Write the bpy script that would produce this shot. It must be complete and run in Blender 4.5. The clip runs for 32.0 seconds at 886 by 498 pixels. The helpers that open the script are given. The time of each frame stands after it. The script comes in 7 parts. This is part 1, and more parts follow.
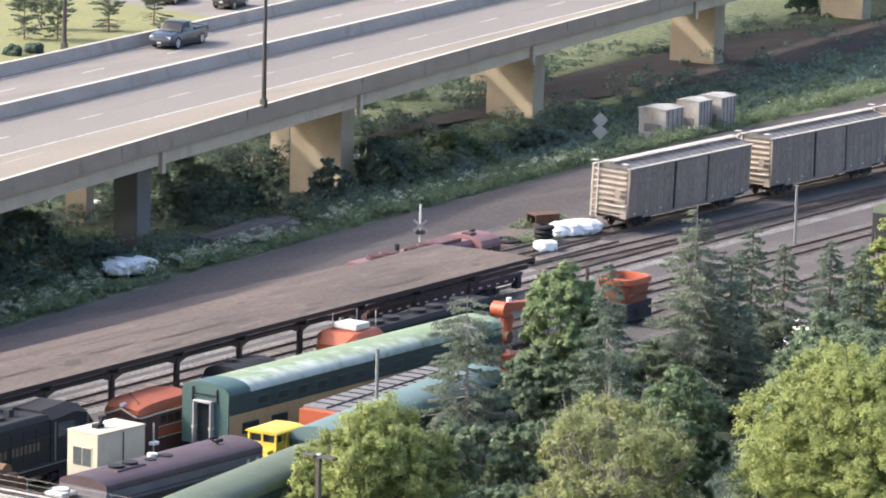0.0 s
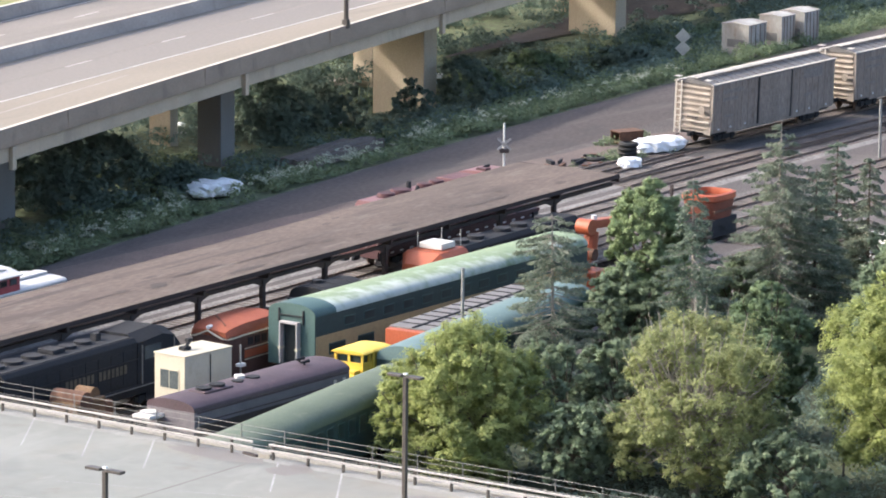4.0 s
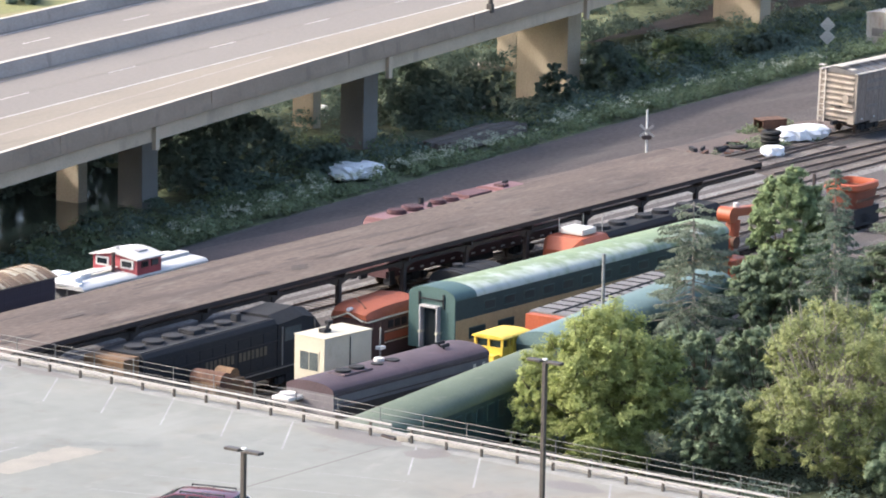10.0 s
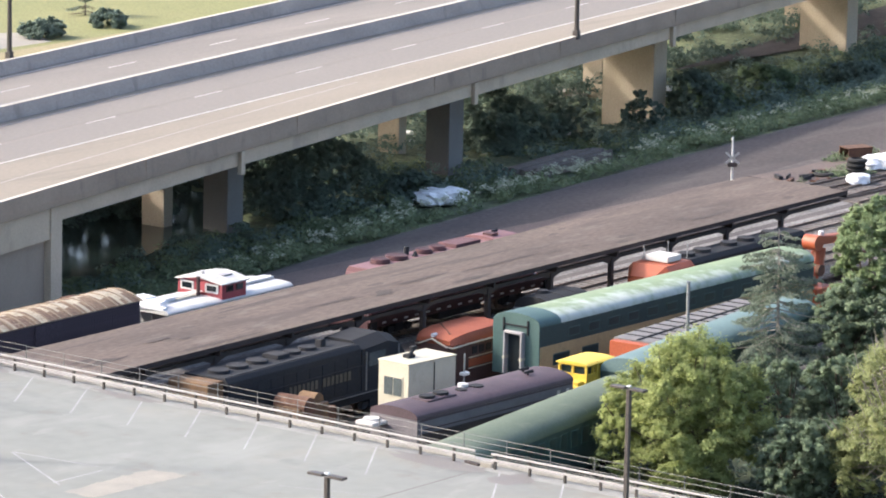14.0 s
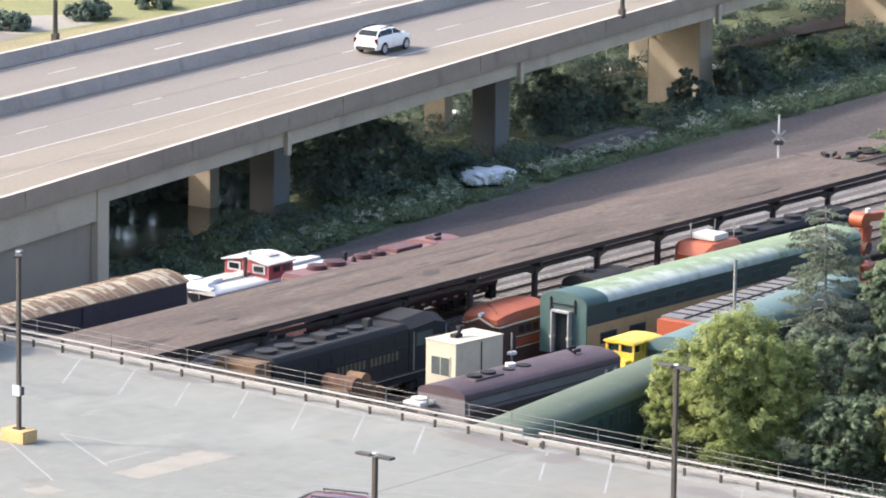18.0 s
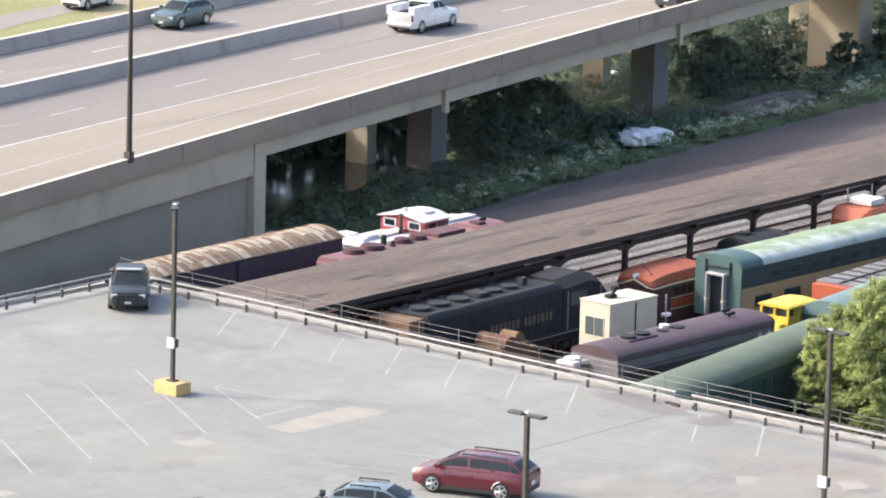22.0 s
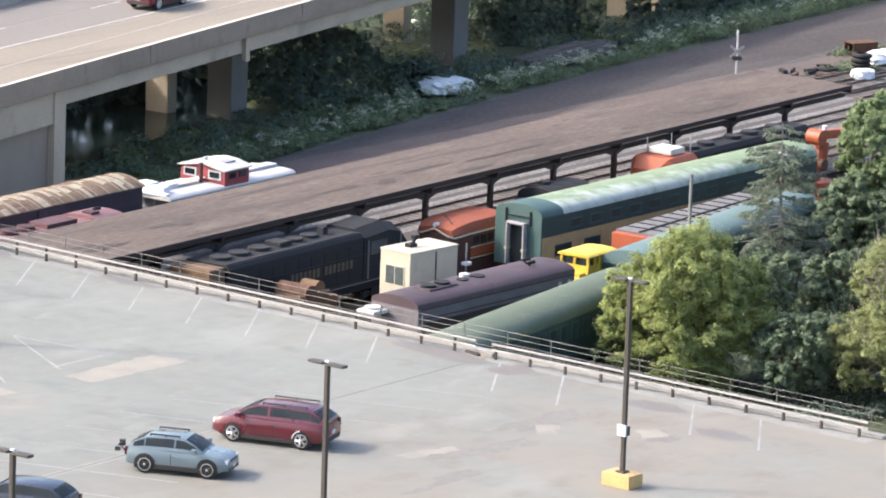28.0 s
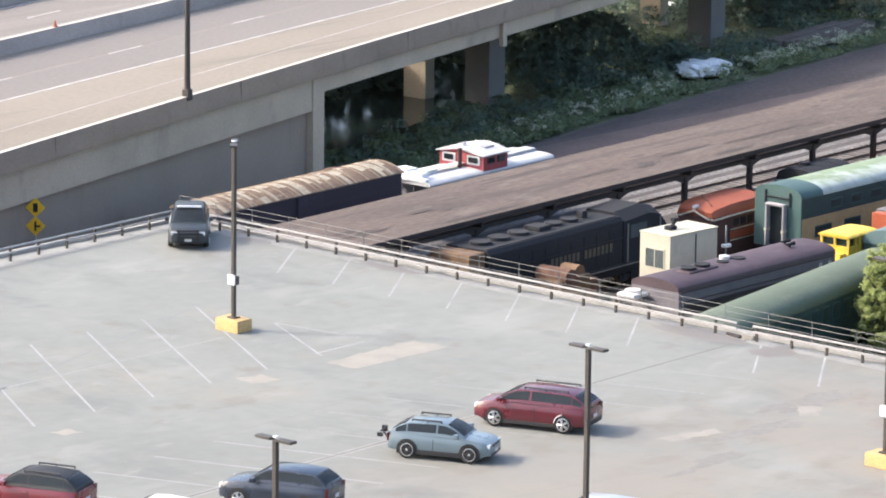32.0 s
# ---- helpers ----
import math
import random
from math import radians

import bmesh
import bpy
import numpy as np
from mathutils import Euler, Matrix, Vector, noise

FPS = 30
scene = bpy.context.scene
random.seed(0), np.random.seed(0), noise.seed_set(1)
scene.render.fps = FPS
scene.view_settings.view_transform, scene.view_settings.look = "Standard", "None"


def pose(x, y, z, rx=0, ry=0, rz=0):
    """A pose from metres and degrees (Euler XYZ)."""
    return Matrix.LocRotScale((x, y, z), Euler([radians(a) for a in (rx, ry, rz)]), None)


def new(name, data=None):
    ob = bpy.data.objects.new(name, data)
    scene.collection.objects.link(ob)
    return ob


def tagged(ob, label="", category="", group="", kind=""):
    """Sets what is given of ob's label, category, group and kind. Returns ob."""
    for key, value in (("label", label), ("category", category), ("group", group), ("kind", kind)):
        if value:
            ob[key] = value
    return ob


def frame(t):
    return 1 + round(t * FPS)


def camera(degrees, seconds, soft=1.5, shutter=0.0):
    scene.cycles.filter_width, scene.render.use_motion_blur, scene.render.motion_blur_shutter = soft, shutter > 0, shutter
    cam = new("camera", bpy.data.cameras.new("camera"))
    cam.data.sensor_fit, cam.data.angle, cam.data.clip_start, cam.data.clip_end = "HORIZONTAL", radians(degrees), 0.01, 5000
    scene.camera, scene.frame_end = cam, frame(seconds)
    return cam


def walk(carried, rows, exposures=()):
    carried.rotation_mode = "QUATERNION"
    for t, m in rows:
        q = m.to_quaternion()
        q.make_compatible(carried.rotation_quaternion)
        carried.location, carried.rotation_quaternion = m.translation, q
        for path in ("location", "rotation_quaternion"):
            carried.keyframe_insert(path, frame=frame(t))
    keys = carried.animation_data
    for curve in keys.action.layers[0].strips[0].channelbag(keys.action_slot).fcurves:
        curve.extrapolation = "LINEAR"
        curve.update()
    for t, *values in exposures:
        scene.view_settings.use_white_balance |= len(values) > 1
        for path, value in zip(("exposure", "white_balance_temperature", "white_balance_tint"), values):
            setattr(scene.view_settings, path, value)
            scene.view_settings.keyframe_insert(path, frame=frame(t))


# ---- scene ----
cam = camera(10.0, 32.0, soft=1.9)
EYE = (-177.43, -174.36, 57.1)
walk(cam, [(t, pose(*EYE, a, b, c)) for t, a, b, c in (
    (0, 80.072, -1.440, -54.781),
    (0.5, 80.028, -1.582, -54.713),
    (1, 79.951, -1.590, -54.778),
    (1.5, 79.846, -1.420, -54.947),
    (2, 79.698, -1.116, -55.118),
    (2.5, 79.517, -0.916, -55.062),
    (3, 79.314, -0.673, -54.802),
    (3.5, 79.187, -0.574, -54.403),
    (4, 79.139, -0.573, -53.966),
    (4.5, 79.131, -0.545, -53.601),
    (6.5, 79.155, -0.793, -52.788),
    (7, 79.226, -0.606, -52.742),
    (7.5, 79.312, -0.378, -52.823),
    (8, 79.357, -0.232, -52.971),
    (8.5, 79.351, -0.286, -53.039),
    (9, 79.192, -0.521, -52.871),
    (9.5, 79.029, -0.812, -52.603),
    (10, 78.943, -1.037, -52.250),
    (10.5, 78.926, -1.096, -51.976),
    (11, 78.960, -1.138, -51.764),
    (11.5, 78.987, -1.165, -51.611),
    (12, 78.997, -1.161, -51.475),
    (12.5, 79.003, -1.145, -51.328),
    (13, 79.048, -1.178, -51.232),
    (13.5, 79.113, -1.225, -51.199),
    (14, 79.217, -1.200, -51.242),
    (14.5, 79.321, -1.191, -51.274),
    (16.5, 79.254, -0.767, -51.178),
    (17, 79.138, -0.774, -51.106),
    (17.5, 79.038, -0.813, -50.979),
    (18, 78.978, -0.802, -50.780),
    (18.5, 78.925, -0.854, -50.499),
    (19, 78.884, -1.023, -50.251),
    (19.5, 78.771, -1.194, -50.041),
    (20, 78.599, -1.165, -49.838),
    (20.5, 78.402, -1.251, -49.544),
    (21, 78.307, -1.118, -49.192),
    (21.5, 78.357, -1.243, -48.893),
    (22, 78.474, -1.473, -48.851),
    (22.5, 78.643, -1.653, -49.109),
    (23, 78.818, -1.857, -49.523),
    (23.5, 78.955, -2.002, -49.967),
    (24, 78.953, -2.042, -50.315),
    (24.5, 78.706, -2.029, -50.445),
    (25, 78.390, -2.017, -50.391),
    (25.5, 78.174, -1.819, -50.287),
    (27.5, 78.072, -1.923, -50.809),
    (28, 77.963, -1.947, -51.060),
    (28.5, 77.851, -1.788, -50.931),
    (29, 77.831, -1.694, -50.332),
    (29.5, 77.837, -1.547, -49.500),
    (30, 77.877, -1.387, -48.772),
    (30.5, 77.895, -1.175, -48.333),
    (31, 77.876, -0.961, -48.184),
    (31.5, 77.830, -0.748, -48.259),
    (32, 77.719, -0.666, -48.331),
)], exposures=((0, 1.62, 6500, 12), (32, 1.62, 6500, 12)))

# ---- daylight ----
SUN_FROM = Vector((-0.55, 0.85, 0.72)).normalized()
world = bpy.data.worlds.new("sky")
scene.world = world
world.use_nodes = True
wn = world.node_tree
sky = wn.nodes.new("ShaderNodeTexSky")
sky.sky_type, sky.sun_disc = "NISHITA", False
sky.sun_elevation = math.asin(SUN_FROM.z)
sky.sun_rotation = math.atan2(SUN_FROM.x, SUN_FROM.y)
sky.air_density, sky.dust_density, sky.ozone_density = 1.0, 4.6, 1.5
wn.nodes["Background"].inputs[1].default_value = 0.15
wn.links.new(sky.outputs[0], wn.nodes["Background"].inputs[0])
lamp = bpy.data.lights.new("sun", "SUN")
lamp.energy, lamp.angle, lamp.color = 1.45, radians(2.0), (1.0, 0.93, 0.81)
sun = new("sun", lamp)
sun.rotation_euler = (-SUN_FROM).to_track_quat("-Z", "Y").to_euler()

# ---- materials ----
def surf(name, base, other=None, rough=0.8, metal=0.0, scale=0.6, fine=14.0, bump=0.15, amount=0.5, vary=0.0, island=0.0, stretch=(1, 1, 1), coat=0.0, speckle=0.25, edge=0.0):
    """A worn surface: two colours mixed by large stains, broken up by fine grain, with fine relief."""
    m = bpy.data.materials.new(name)
    m.use_nodes = True
    n, k = m.node_tree.nodes, m.node_tree.links
    p = n["Principled BSDF"]
    tc, mp = n.new("ShaderNodeTexCoord"), n.new("ShaderNodeMapping")
    mp.inputs["Scale"].default_value = stretch
    k.new(tc.outputs["Object"], mp.inputs[0])
    big, small = n.new("ShaderNodeTexNoise"), n.new("ShaderNodeTexNoise")
    for tex, sc, det in ((big, scale, 5), (small, fine, 3)):
        tex.inputs["Scale"].default_value, tex.inputs["Detail"].default_value = sc, det
        k.new(mp.outputs[0], tex.inputs["Vector"])
    other = other or tuple(c * 0.75 for c in base)
    ramp = n.new("ShaderNodeMapRange")
    ramp.inputs[1].default_value, ramp.inputs[2].default_value = 0.5 - 0.25 / max(amount, 0.05) * 0.5, 0.5 + 0.25
    if edge:
        ramp.inputs[1].default_value, ramp.inputs[2].default_value = edge, edge + 0.06
    k.new(big.outputs[0], ramp.inputs[0])
    mix = n.new("ShaderNodeMix")
    mix.data_type = "RGBA"
    mix.inputs[6].default_value, mix.inputs[7].default_value = (*base, 1), (*other, 1)
    k.new(ramp.outputs[0], mix.inputs[0])
    grain = n.new("ShaderNodeMapRange")
    grain.inputs[1].default_value, grain.inputs[2].default_value = 0.3, 0.7
    grain.inputs[3].default_value, grain.inputs[4].default_value = 1 - speckle, 1 + speckle
    k.new(small.outputs[0], grain.inputs[0])
    last = grain.outputs[0]
    for on, socket in ((vary, 0), (island, 1)):
        if on:
            src = n.new("ShaderNodeObjectInfo").outputs["Random"] if socket == 0 else n.new("ShaderNodeNewGeometry").outputs["Random Per Island"]
            mr = n.new("ShaderNodeMapRange")
            mr.inputs[3].default_value, mr.inputs[4].default_value = 1 - on, 1 + on
            k.new(src, mr.inputs[0])
            mu = n.new("ShaderNodeMath")
            mu.operation = "MULTIPLY"
            k.new(last, mu.inputs[0]), k.new(mr.outputs[0], mu.inputs[1])
            last = mu.outputs[0]
    tint = n.new("ShaderNodeMix")
    tint.data_type, tint.blend_type = "RGBA", "MULTIPLY"
    tint.inputs[0].default_value = 1
    k.new(mix.outputs[2], tint.inputs[6]), k.new(last, tint.inputs[7])
    k.new(tint.outputs[2], p.inputs["Base Color"])
    rr = n.new("ShaderNodeMapRange")
    rr.inputs[3].default_value, rr.inputs[4].default_value = max(rough - 0.12, 0.02), min(rough + 0.12, 1)
    k.new(big.outputs[0], rr.inputs[0]), k.new(rr.outputs[0], p.inputs["Roughness"])
    p.inputs["Metallic"].default_value = metal
    p.inputs["Coat Weight"].default_value = coat
    if bump:
        b = n.new("ShaderNodeBump")
        b.inputs["Strength"].default_value, b.inputs["Distance"].default_value = bump, 0.02
        k.new(small.outputs[0], b.inputs["Height"]), k.new(b.outputs[0], p.inputs["Normal"])
    return m


def leaf_mat(name, base, other):
    m = surf(name, base, other, rough=0.8, scale=0.8, fine=2.2, bump=0, island=0.14, amount=0.7, speckle=0.2)
    n, k = m.node_tree.nodes, m.node_tree.links
    p, out = n["Principled BSDF"], n["Material Output"]
    p.inputs["Specular IOR Level"].default_value = 0.25
    tr, mx = n.new("ShaderNodeBsdfTranslucent"), n.new("ShaderNodeMixShader")
    k.new(p.inputs["Base Color"].links[0].from_socket, tr.inputs[0])
    mx.inputs[0].default_value = 0.45
    k.new(p.outputs[0], mx.inputs[1]), k.new(tr.outputs[0], mx.inputs[2]), k.new(mx.outputs[0], out.inputs[0])
    return m


def paint(name, c, rough=0.3, coat=0.6, metal=0.0):
    return surf(name, c, tuple(v * 0.9 for v in c), rough=rough, metal=metal, scale=1.5, fine=60, bump=0.02, speckle=0.05, coat=coat)


M = dict(
    asphalt=surf("bridge concrete road", (0.205, 0.184, 0.164), (0.168, 0.153, 0.138), rough=0.9, scale=0.09, fine=9, stretch=(0.25, 1, 1), speckle=0.12, amount=0.9),
    asphalt_tan=surf("old tan concrete", (0.235, 0.205, 0.166), (0.19, 0.166, 0.136), rough=0.9, scale=0.12, fine=9, stretch=(0.25, 1, 1), speckle=0.12, amount=0.9),
    asphalt_dark=surf("darker traffic lane", (0.16, 0.146, 0.135), (0.193, 0.175, 0.158), rough=0.9, scale=0.09, fine=9, stretch=(0.25, 1, 1), speckle=0.12),
    concrete=surf("weathered concrete", (0.5, 0.42, 0.32), (0.4, 0.335, 0.255), rough=0.9, scale=0.35, fine=8, speckle=0.07),
    concrete_pier=surf("tan concrete pier", (0.45, 0.39, 0.3), (0.39, 0.335, 0.255), rough=0.9, scale=0.4, fine=9, speckle=0.12),
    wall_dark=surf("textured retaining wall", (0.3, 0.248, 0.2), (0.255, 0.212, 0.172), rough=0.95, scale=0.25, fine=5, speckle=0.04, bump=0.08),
    line=surf("worn white road paint", (0.6, 0.58, 0.54), (0.36, 0.34, 0.315), rough=0.7, scale=1.2, fine=20, amount=0.4),
    line_faint=surf("faded lot paint", (0.33, 0.33, 0.326), (0.215, 0.216, 0.216), rough=0.8, scale=0.5, fine=12),
    lot=surf("pale grey deck coating", (0.194, 0.201, 0.184), (0.161, 0.168, 0.157), rough=0.75, scale=0.08, fine=1.1, speckle=0.05, amount=0.9, bump=0.03),
    lot_patch=surf("yellowed repair patch", (0.285, 0.262, 0.22), (0.225, 0.217, 0.195), rough=0.8, scale=0.7, fine=10, speckle=0.08),
    lot_stain=surf("brown water stain", (0.14, 0.126, 0.116), (0.172, 0.164, 0.156), rough=0.6, scale=0.9, fine=10, speckle=0.08),
    ballast=surf("dark cinder ballast", (0.09, 0.078, 0.075), (0.055, 0.05, 0.05), rough=1, scale=0.16, fine=7, speckle=0.5, bump=0.6),
    ballast_black=surf("black cinders", (0.045, 0.042, 0.042), (0.028, 0.027, 0.028), rough=1, scale=0.3, fine=6, speckle=0.4, bump=0.6),
    ballast_bright=surf("light grey crushed stone", (0.2, 0.19, 0.182), (0.11, 0.102, 0.098), rough=1, scale=0.4, fine=5, speckle=0.5, bump=0.6, amount=0.8),
    ballast_pale=surf("pale grey crushed stone", (0.118, 0.108, 0.103), (0.07, 0.063, 0.06), rough=1, scale=0.35, fine=5, speckle=0.5, bump=0.6, amount=0.8),
    dirt_tan=surf("tan gravel", (0.137, 0.104, 0.092), (0.096, 0.075, 0.069), rough=0.95, scale=0.25, fine=7, speckle=0.25, bump=0.4),
    dirt=surf("brown gravel road", (0.078, 0.0647, 0.0616), (0.0546, 0.0468, 0.046), rough=1, scale=0.14, fine=5, speckle=0.3, bump=0.4, stretch=(0.4, 1, 1)),
    # pale on ladders and planks; on the parapets it paints their sunlit tops
    cap=surf("pale weathered metal and sunlit coping tone", (0.527, 0.493, 0.442), (0.425, 0.391, 0.348), rough=0.85, scale=0.6, fine=9, speckle=0.1),
    woodland=surf("dark leaf litter", (0.064, 0.08, 0.04), (0.0352, 0.048, 0.0256), rough=1, scale=0.3, fine=3, speckle=0.5, bump=0.6),
    ground=surf("weedy ground", (0.11, 0.135, 0.07), (0.07, 0.092, 0.05), rough=1, scale=0.15, fine=3, speckle=0.5, bump=0.6),
    lawn=surf("mown lawn", (0.205, 0.2, 0.085), (0.165, 0.175, 0.07), rough=1, scale=0.12, fine=6, speckle=0.25, bump=0.3),
    # pier concrete with the shade under the deck put into its grey
    pier_shaded=surf("shade-grey stained concrete pier", (0.185, 0.183, 0.177), (0.15, 0.148, 0.144), rough=0.9, scale=0.4, fine=9, speckle=0.08),
    parapet=surf("brown-stained parapet concrete", (0.335, 0.262, 0.198), (0.262, 0.204, 0.155), rough=0.9, scale=0.5, fine=8, speckle=0.08, stretch=(0.5, 1, 1)),
    barrier=surf("grey barrier concrete", (0.37, 0.33, 0.3), (0.29, 0.258, 0.235), rough=0.9, scale=0.5, fine=8, speckle=0.1, stretch=(0.5, 1, 1)),
    grey_mid=surf("mid grey roof sheet", (0.17, 0.165, 0.165), (0.13, 0.125, 0.125), rough=0.7, scale=0.8, fine=10, speckle=0.12),
    water=surf("pond water", (0.014, 0.024, 0.023), (0.01, 0.018, 0.018), rough=0.1, fine=2, bump=0.03),
    shed_roof=surf("tar and gravel roof", (0.108, 0.0814, 0.0677), (0.0684, 0.0526, 0.0461), rough=1, scale=0.3, fine=6, speckle=0.25, stretch=(0.3, 1, 1), bump=0.4, amount=0.8),
    shed_dark=surf("tarred roof edge", (0.045, 0.032, 0.03), (0.03, 0.022, 0.022), rough=0.9),
    rust_yellow=surf("yellowed rusty paint", (0.17, 0.1, 0.05), (0.1, 0.058, 0.033), rough=0.8, scale=1.5, fine=10, speckle=0.25),
    steel_dark=surf("dark brown steel", (0.05, 0.035, 0.032), (0.03, 0.024, 0.024), rough=0.7),
    steel=surf("galvanised steel", (0.5, 0.5, 0.47), (0.4, 0.4, 0.38), rough=0.5, metal=0.6, fine=25),
    white_steel=surf("white painted rail", (0.35, 0.345, 0.335), (0.27, 0.265, 0.255), rough=0.6, fine=20, scale=1.5),
    rail=surf("worn rail steel", (0.23, 0.18, 0.15), (0.14, 0.10, 0.08), rough=0.5, metal=0.7),
    tie=surf("creosoted tie", (0.075, 0.062, 0.055), (0.13, 0.11, 0.10), rough=1, island=0.35),
    black=surf("sooty black steel", (0.008, 0.0095, 0.013), (0.014, 0.0155, 0.019), rough=0.88, scale=0.8, fine=12, speckle=0.3),
    black_dust=surf("dusty dark steel", (0.015, 0.0165, 0.021), (0.025, 0.026, 0.03), rough=0.9, scale=0.7, fine=12, speckle=0.3),
    rubber=surf("tyre rubber", (0.02, 0.02, 0.02), rough=0.85, fine=30),
    chrome=surf("alloy", (0.7, 0.7, 0.7), (0.55, 0.55, 0.55), rough=0.3, metal=0.9, bump=0),
    glass=surf("tinted glass", (0.015, 0.02, 0.024), rough=0.08, bump=0, speckle=0.05),
    car_glass=surf("tinted car glass", (0.05, 0.06, 0.065), (0.035, 0.042, 0.046), rough=0.12, bump=0, speckle=0.05),
    glass_pale=surf("dusty window glass", (0.10, 0.12, 0.12), (0.05, 0.06, 0.07), rough=0.2, bump=0),
    plastic=surf("black plastic trim", (0.025, 0.025, 0.027), rough=0.6),
    lampglass=surf("headlamp glass", (0.75, 0.77, 0.78), rough=0.15, bump=0),
    tail=surf("red tail lamp", (0.09, 0.008, 0.008), rough=0.2, bump=0),
    plate=surf("pale plate", (0.7, 0.7, 0.7), rough=0.5),
    yellow=surf("yellow safety paint", (0.54, 0.355, 0.145), (0.45, 0.3, 0.135), rough=0.6, scale=1.5, fine=20),
    sign_yellow=surf("sign yellow", (0.85, 0.50, 0.02), (0.75, 0.43, 0.02), rough=0.5),
    pole=surf("bronze lamp pole", (0.07, 0.062, 0.056), (0.05, 0.045, 0.042), rough=0.5, metal=0.2),
    pole_grey=surf("grey pole", (0.27, 0.28, 0.28), (0.2, 0.21, 0.21), rough=0.6, metal=0.3),
    bark=surf("bark", (0.14, 0.11, 0.085), (0.08, 0.065, 0.05), rough=1, scale=2, fine=12, stretch=(1, 1, 0.3), bump=0.6),
    bark_pale=surf("pale dead wood", (0.33, 0.305, 0.27), (0.22, 0.2, 0.175), rough=1, scale=2, fine=12, stretch=(1, 1, 0.3)),
    leaf_bright=leaf_mat("yellow-green leaves", (0.365, 0.41, 0.165), (0.265, 0.315, 0.122)),
    leaf_mid=leaf_mat("green leaves", (0.24, 0.32, 0.185), (0.16, 0.225, 0.13)),
    leaf_fresh=leaf_mat("fresh green leaves", (0.29, 0.37, 0.2), (0.2, 0.265, 0.14)),
    leaf_olive=leaf_mat("olive leaves", (0.335, 0.365, 0.175), (0.235, 0.27, 0.125)),
    leaf_dark=leaf_mat("dark leaves", (0.19, 0.25, 0.2), (0.13, 0.18, 0.15)),
    leaf_wood=leaf_mat("shaded tree leaves", (0.235, 0.3, 0.195), (0.165, 0.22, 0.145)),
    needle=leaf_mat("spruce needles", (0.19, 0.245, 0.185), (0.12, 0.16, 0.125)),
    needle_grey=leaf_mat("grey pine needles", (0.23, 0.27, 0.205), (0.145, 0.18, 0.14)),
    weed=leaf_mat("weeds", (0.225, 0.28, 0.165), (0.145, 0.195, 0.115)),
    weed_pale=leaf_mat("pale flowering weeds", (0.6, 0.62, 0.5), (0.42, 0.46, 0.34)),
    tarp=surf("white plastic sheet", (0.86, 0.87, 0.88), (0.74, 0.76, 0.78), rough=0.45, scale=1.2, fine=5, bump=0.4, speckle=0.06),
    white_roof=surf("white caboose roof", (0.58, 0.58, 0.57), (0.48, 0.475, 0.46), rough=0.6, scale=0.9, fine=12, speckle=0.06),
    red=surf("caboose red", (0.37, 0.075, 0.085), (0.3, 0.06, 0.07), rough=0.55, scale=1.2, fine=15, speckle=0.1),
    loco_red=surf("faded maroon", (0.205, 0.105, 0.11), (0.165, 0.085, 0.09), rough=0.6, scale=0.9, fine=12, speckle=0.15),
    loco_fan=surf("sooty maroon", (0.12, 0.055, 0.06), (0.09, 0.043, 0.048), rough=0.7, scale=2),
    # also carries the shade of the locomotive's sides in its dark colour
    loco_shade=surf("dark maroon of grilles and painted side shade", (0.075, 0.03, 0.033), (0.05, 0.022, 0.026), rough=0.7),
    purple=surf("faded purple roof", (0.075, 0.047, 0.056), (0.056, 0.037, 0.044), rough=0.6, scale=0.6, fine=8, speckle=0.12),
    grey_side=surf("grey coach side", (0.16, 0.148, 0.16), (0.115, 0.107, 0.118), rough=0.6, scale=0.8, fine=10, speckle=0.12),
    grey_pale=surf("pale grey paint", (0.36, 0.35, 0.36), (0.27, 0.26, 0.27), rough=0.6, scale=0.8, fine=10, speckle=0.12),
    teal=surf("faded teal paint", (0.046, 0.093, 0.09), (0.056, 0.108, 0.103), rough=0.55, scale=0.5, fine=9, speckle=0.1),
    teal_dark=surf("dark green coach side", (0.032, 0.062, 0.06), (0.025, 0.048, 0.048), rough=0.55, scale=0.5, fine=9, speckle=0.1),
    teal_roof=surf("peeling pale green roof", (0.2, 0.26, 0.15), (0.17, 0.235, 0.15), rough=0.65, scale=0.5, fine=4, speckle=0.12),
    green_roof=surf("faded green roof", (0.1, 0.128, 0.085), (0.078, 0.104, 0.07), rough=0.65, scale=0.35, fine=8, speckle=0.1),
    blue_roof=surf("pale blue-green roof", (0.12, 0.19, 0.19), (0.095, 0.155, 0.155), rough=0.6, scale=0.35, fine=8, speckle=0.08),
    mustard=surf("mustard side panel", (0.44, 0.32, 0.16), (0.36, 0.26, 0.135), rough=0.6, scale=0.5, fine=9, speckle=0.1),
    orange=surf("railway orange", (0.38, 0.088, 0.035), (0.3, 0.07, 0.03), rough=0.5, scale=0.8, fine=10, speckle=0.12),
    orange_dull=surf("dull orange", (0.3, 0.08, 0.036), (0.24, 0.062, 0.03), rough=0.6, scale=0.8, fine=10, speckle=0.12),
    # railway orange with the shade below the hopper rim mixed in
    orange_shaded=surf("orange darkened as in shade", (0.2, 0.058, 0.033), (0.15, 0.048, 0.03), rough=0.7, scale=0.9, fine=9, speckle=0.2),
    brown=surf("brown band", (0.075, 0.035, 0.03), (0.055, 0.03, 0.027), rough=0.6),
    rust=surf("rust", (0.14, 0.07, 0.042), (0.075, 0.04, 0.029), rough=0.9, scale=1.5, fine=10, speckle=0.3),
    cream=surf("cream painted metal", (0.5, 0.47, 0.37), (0.43, 0.4, 0.315), rough=0.6, scale=0.8, fine=12, speckle=0.06),
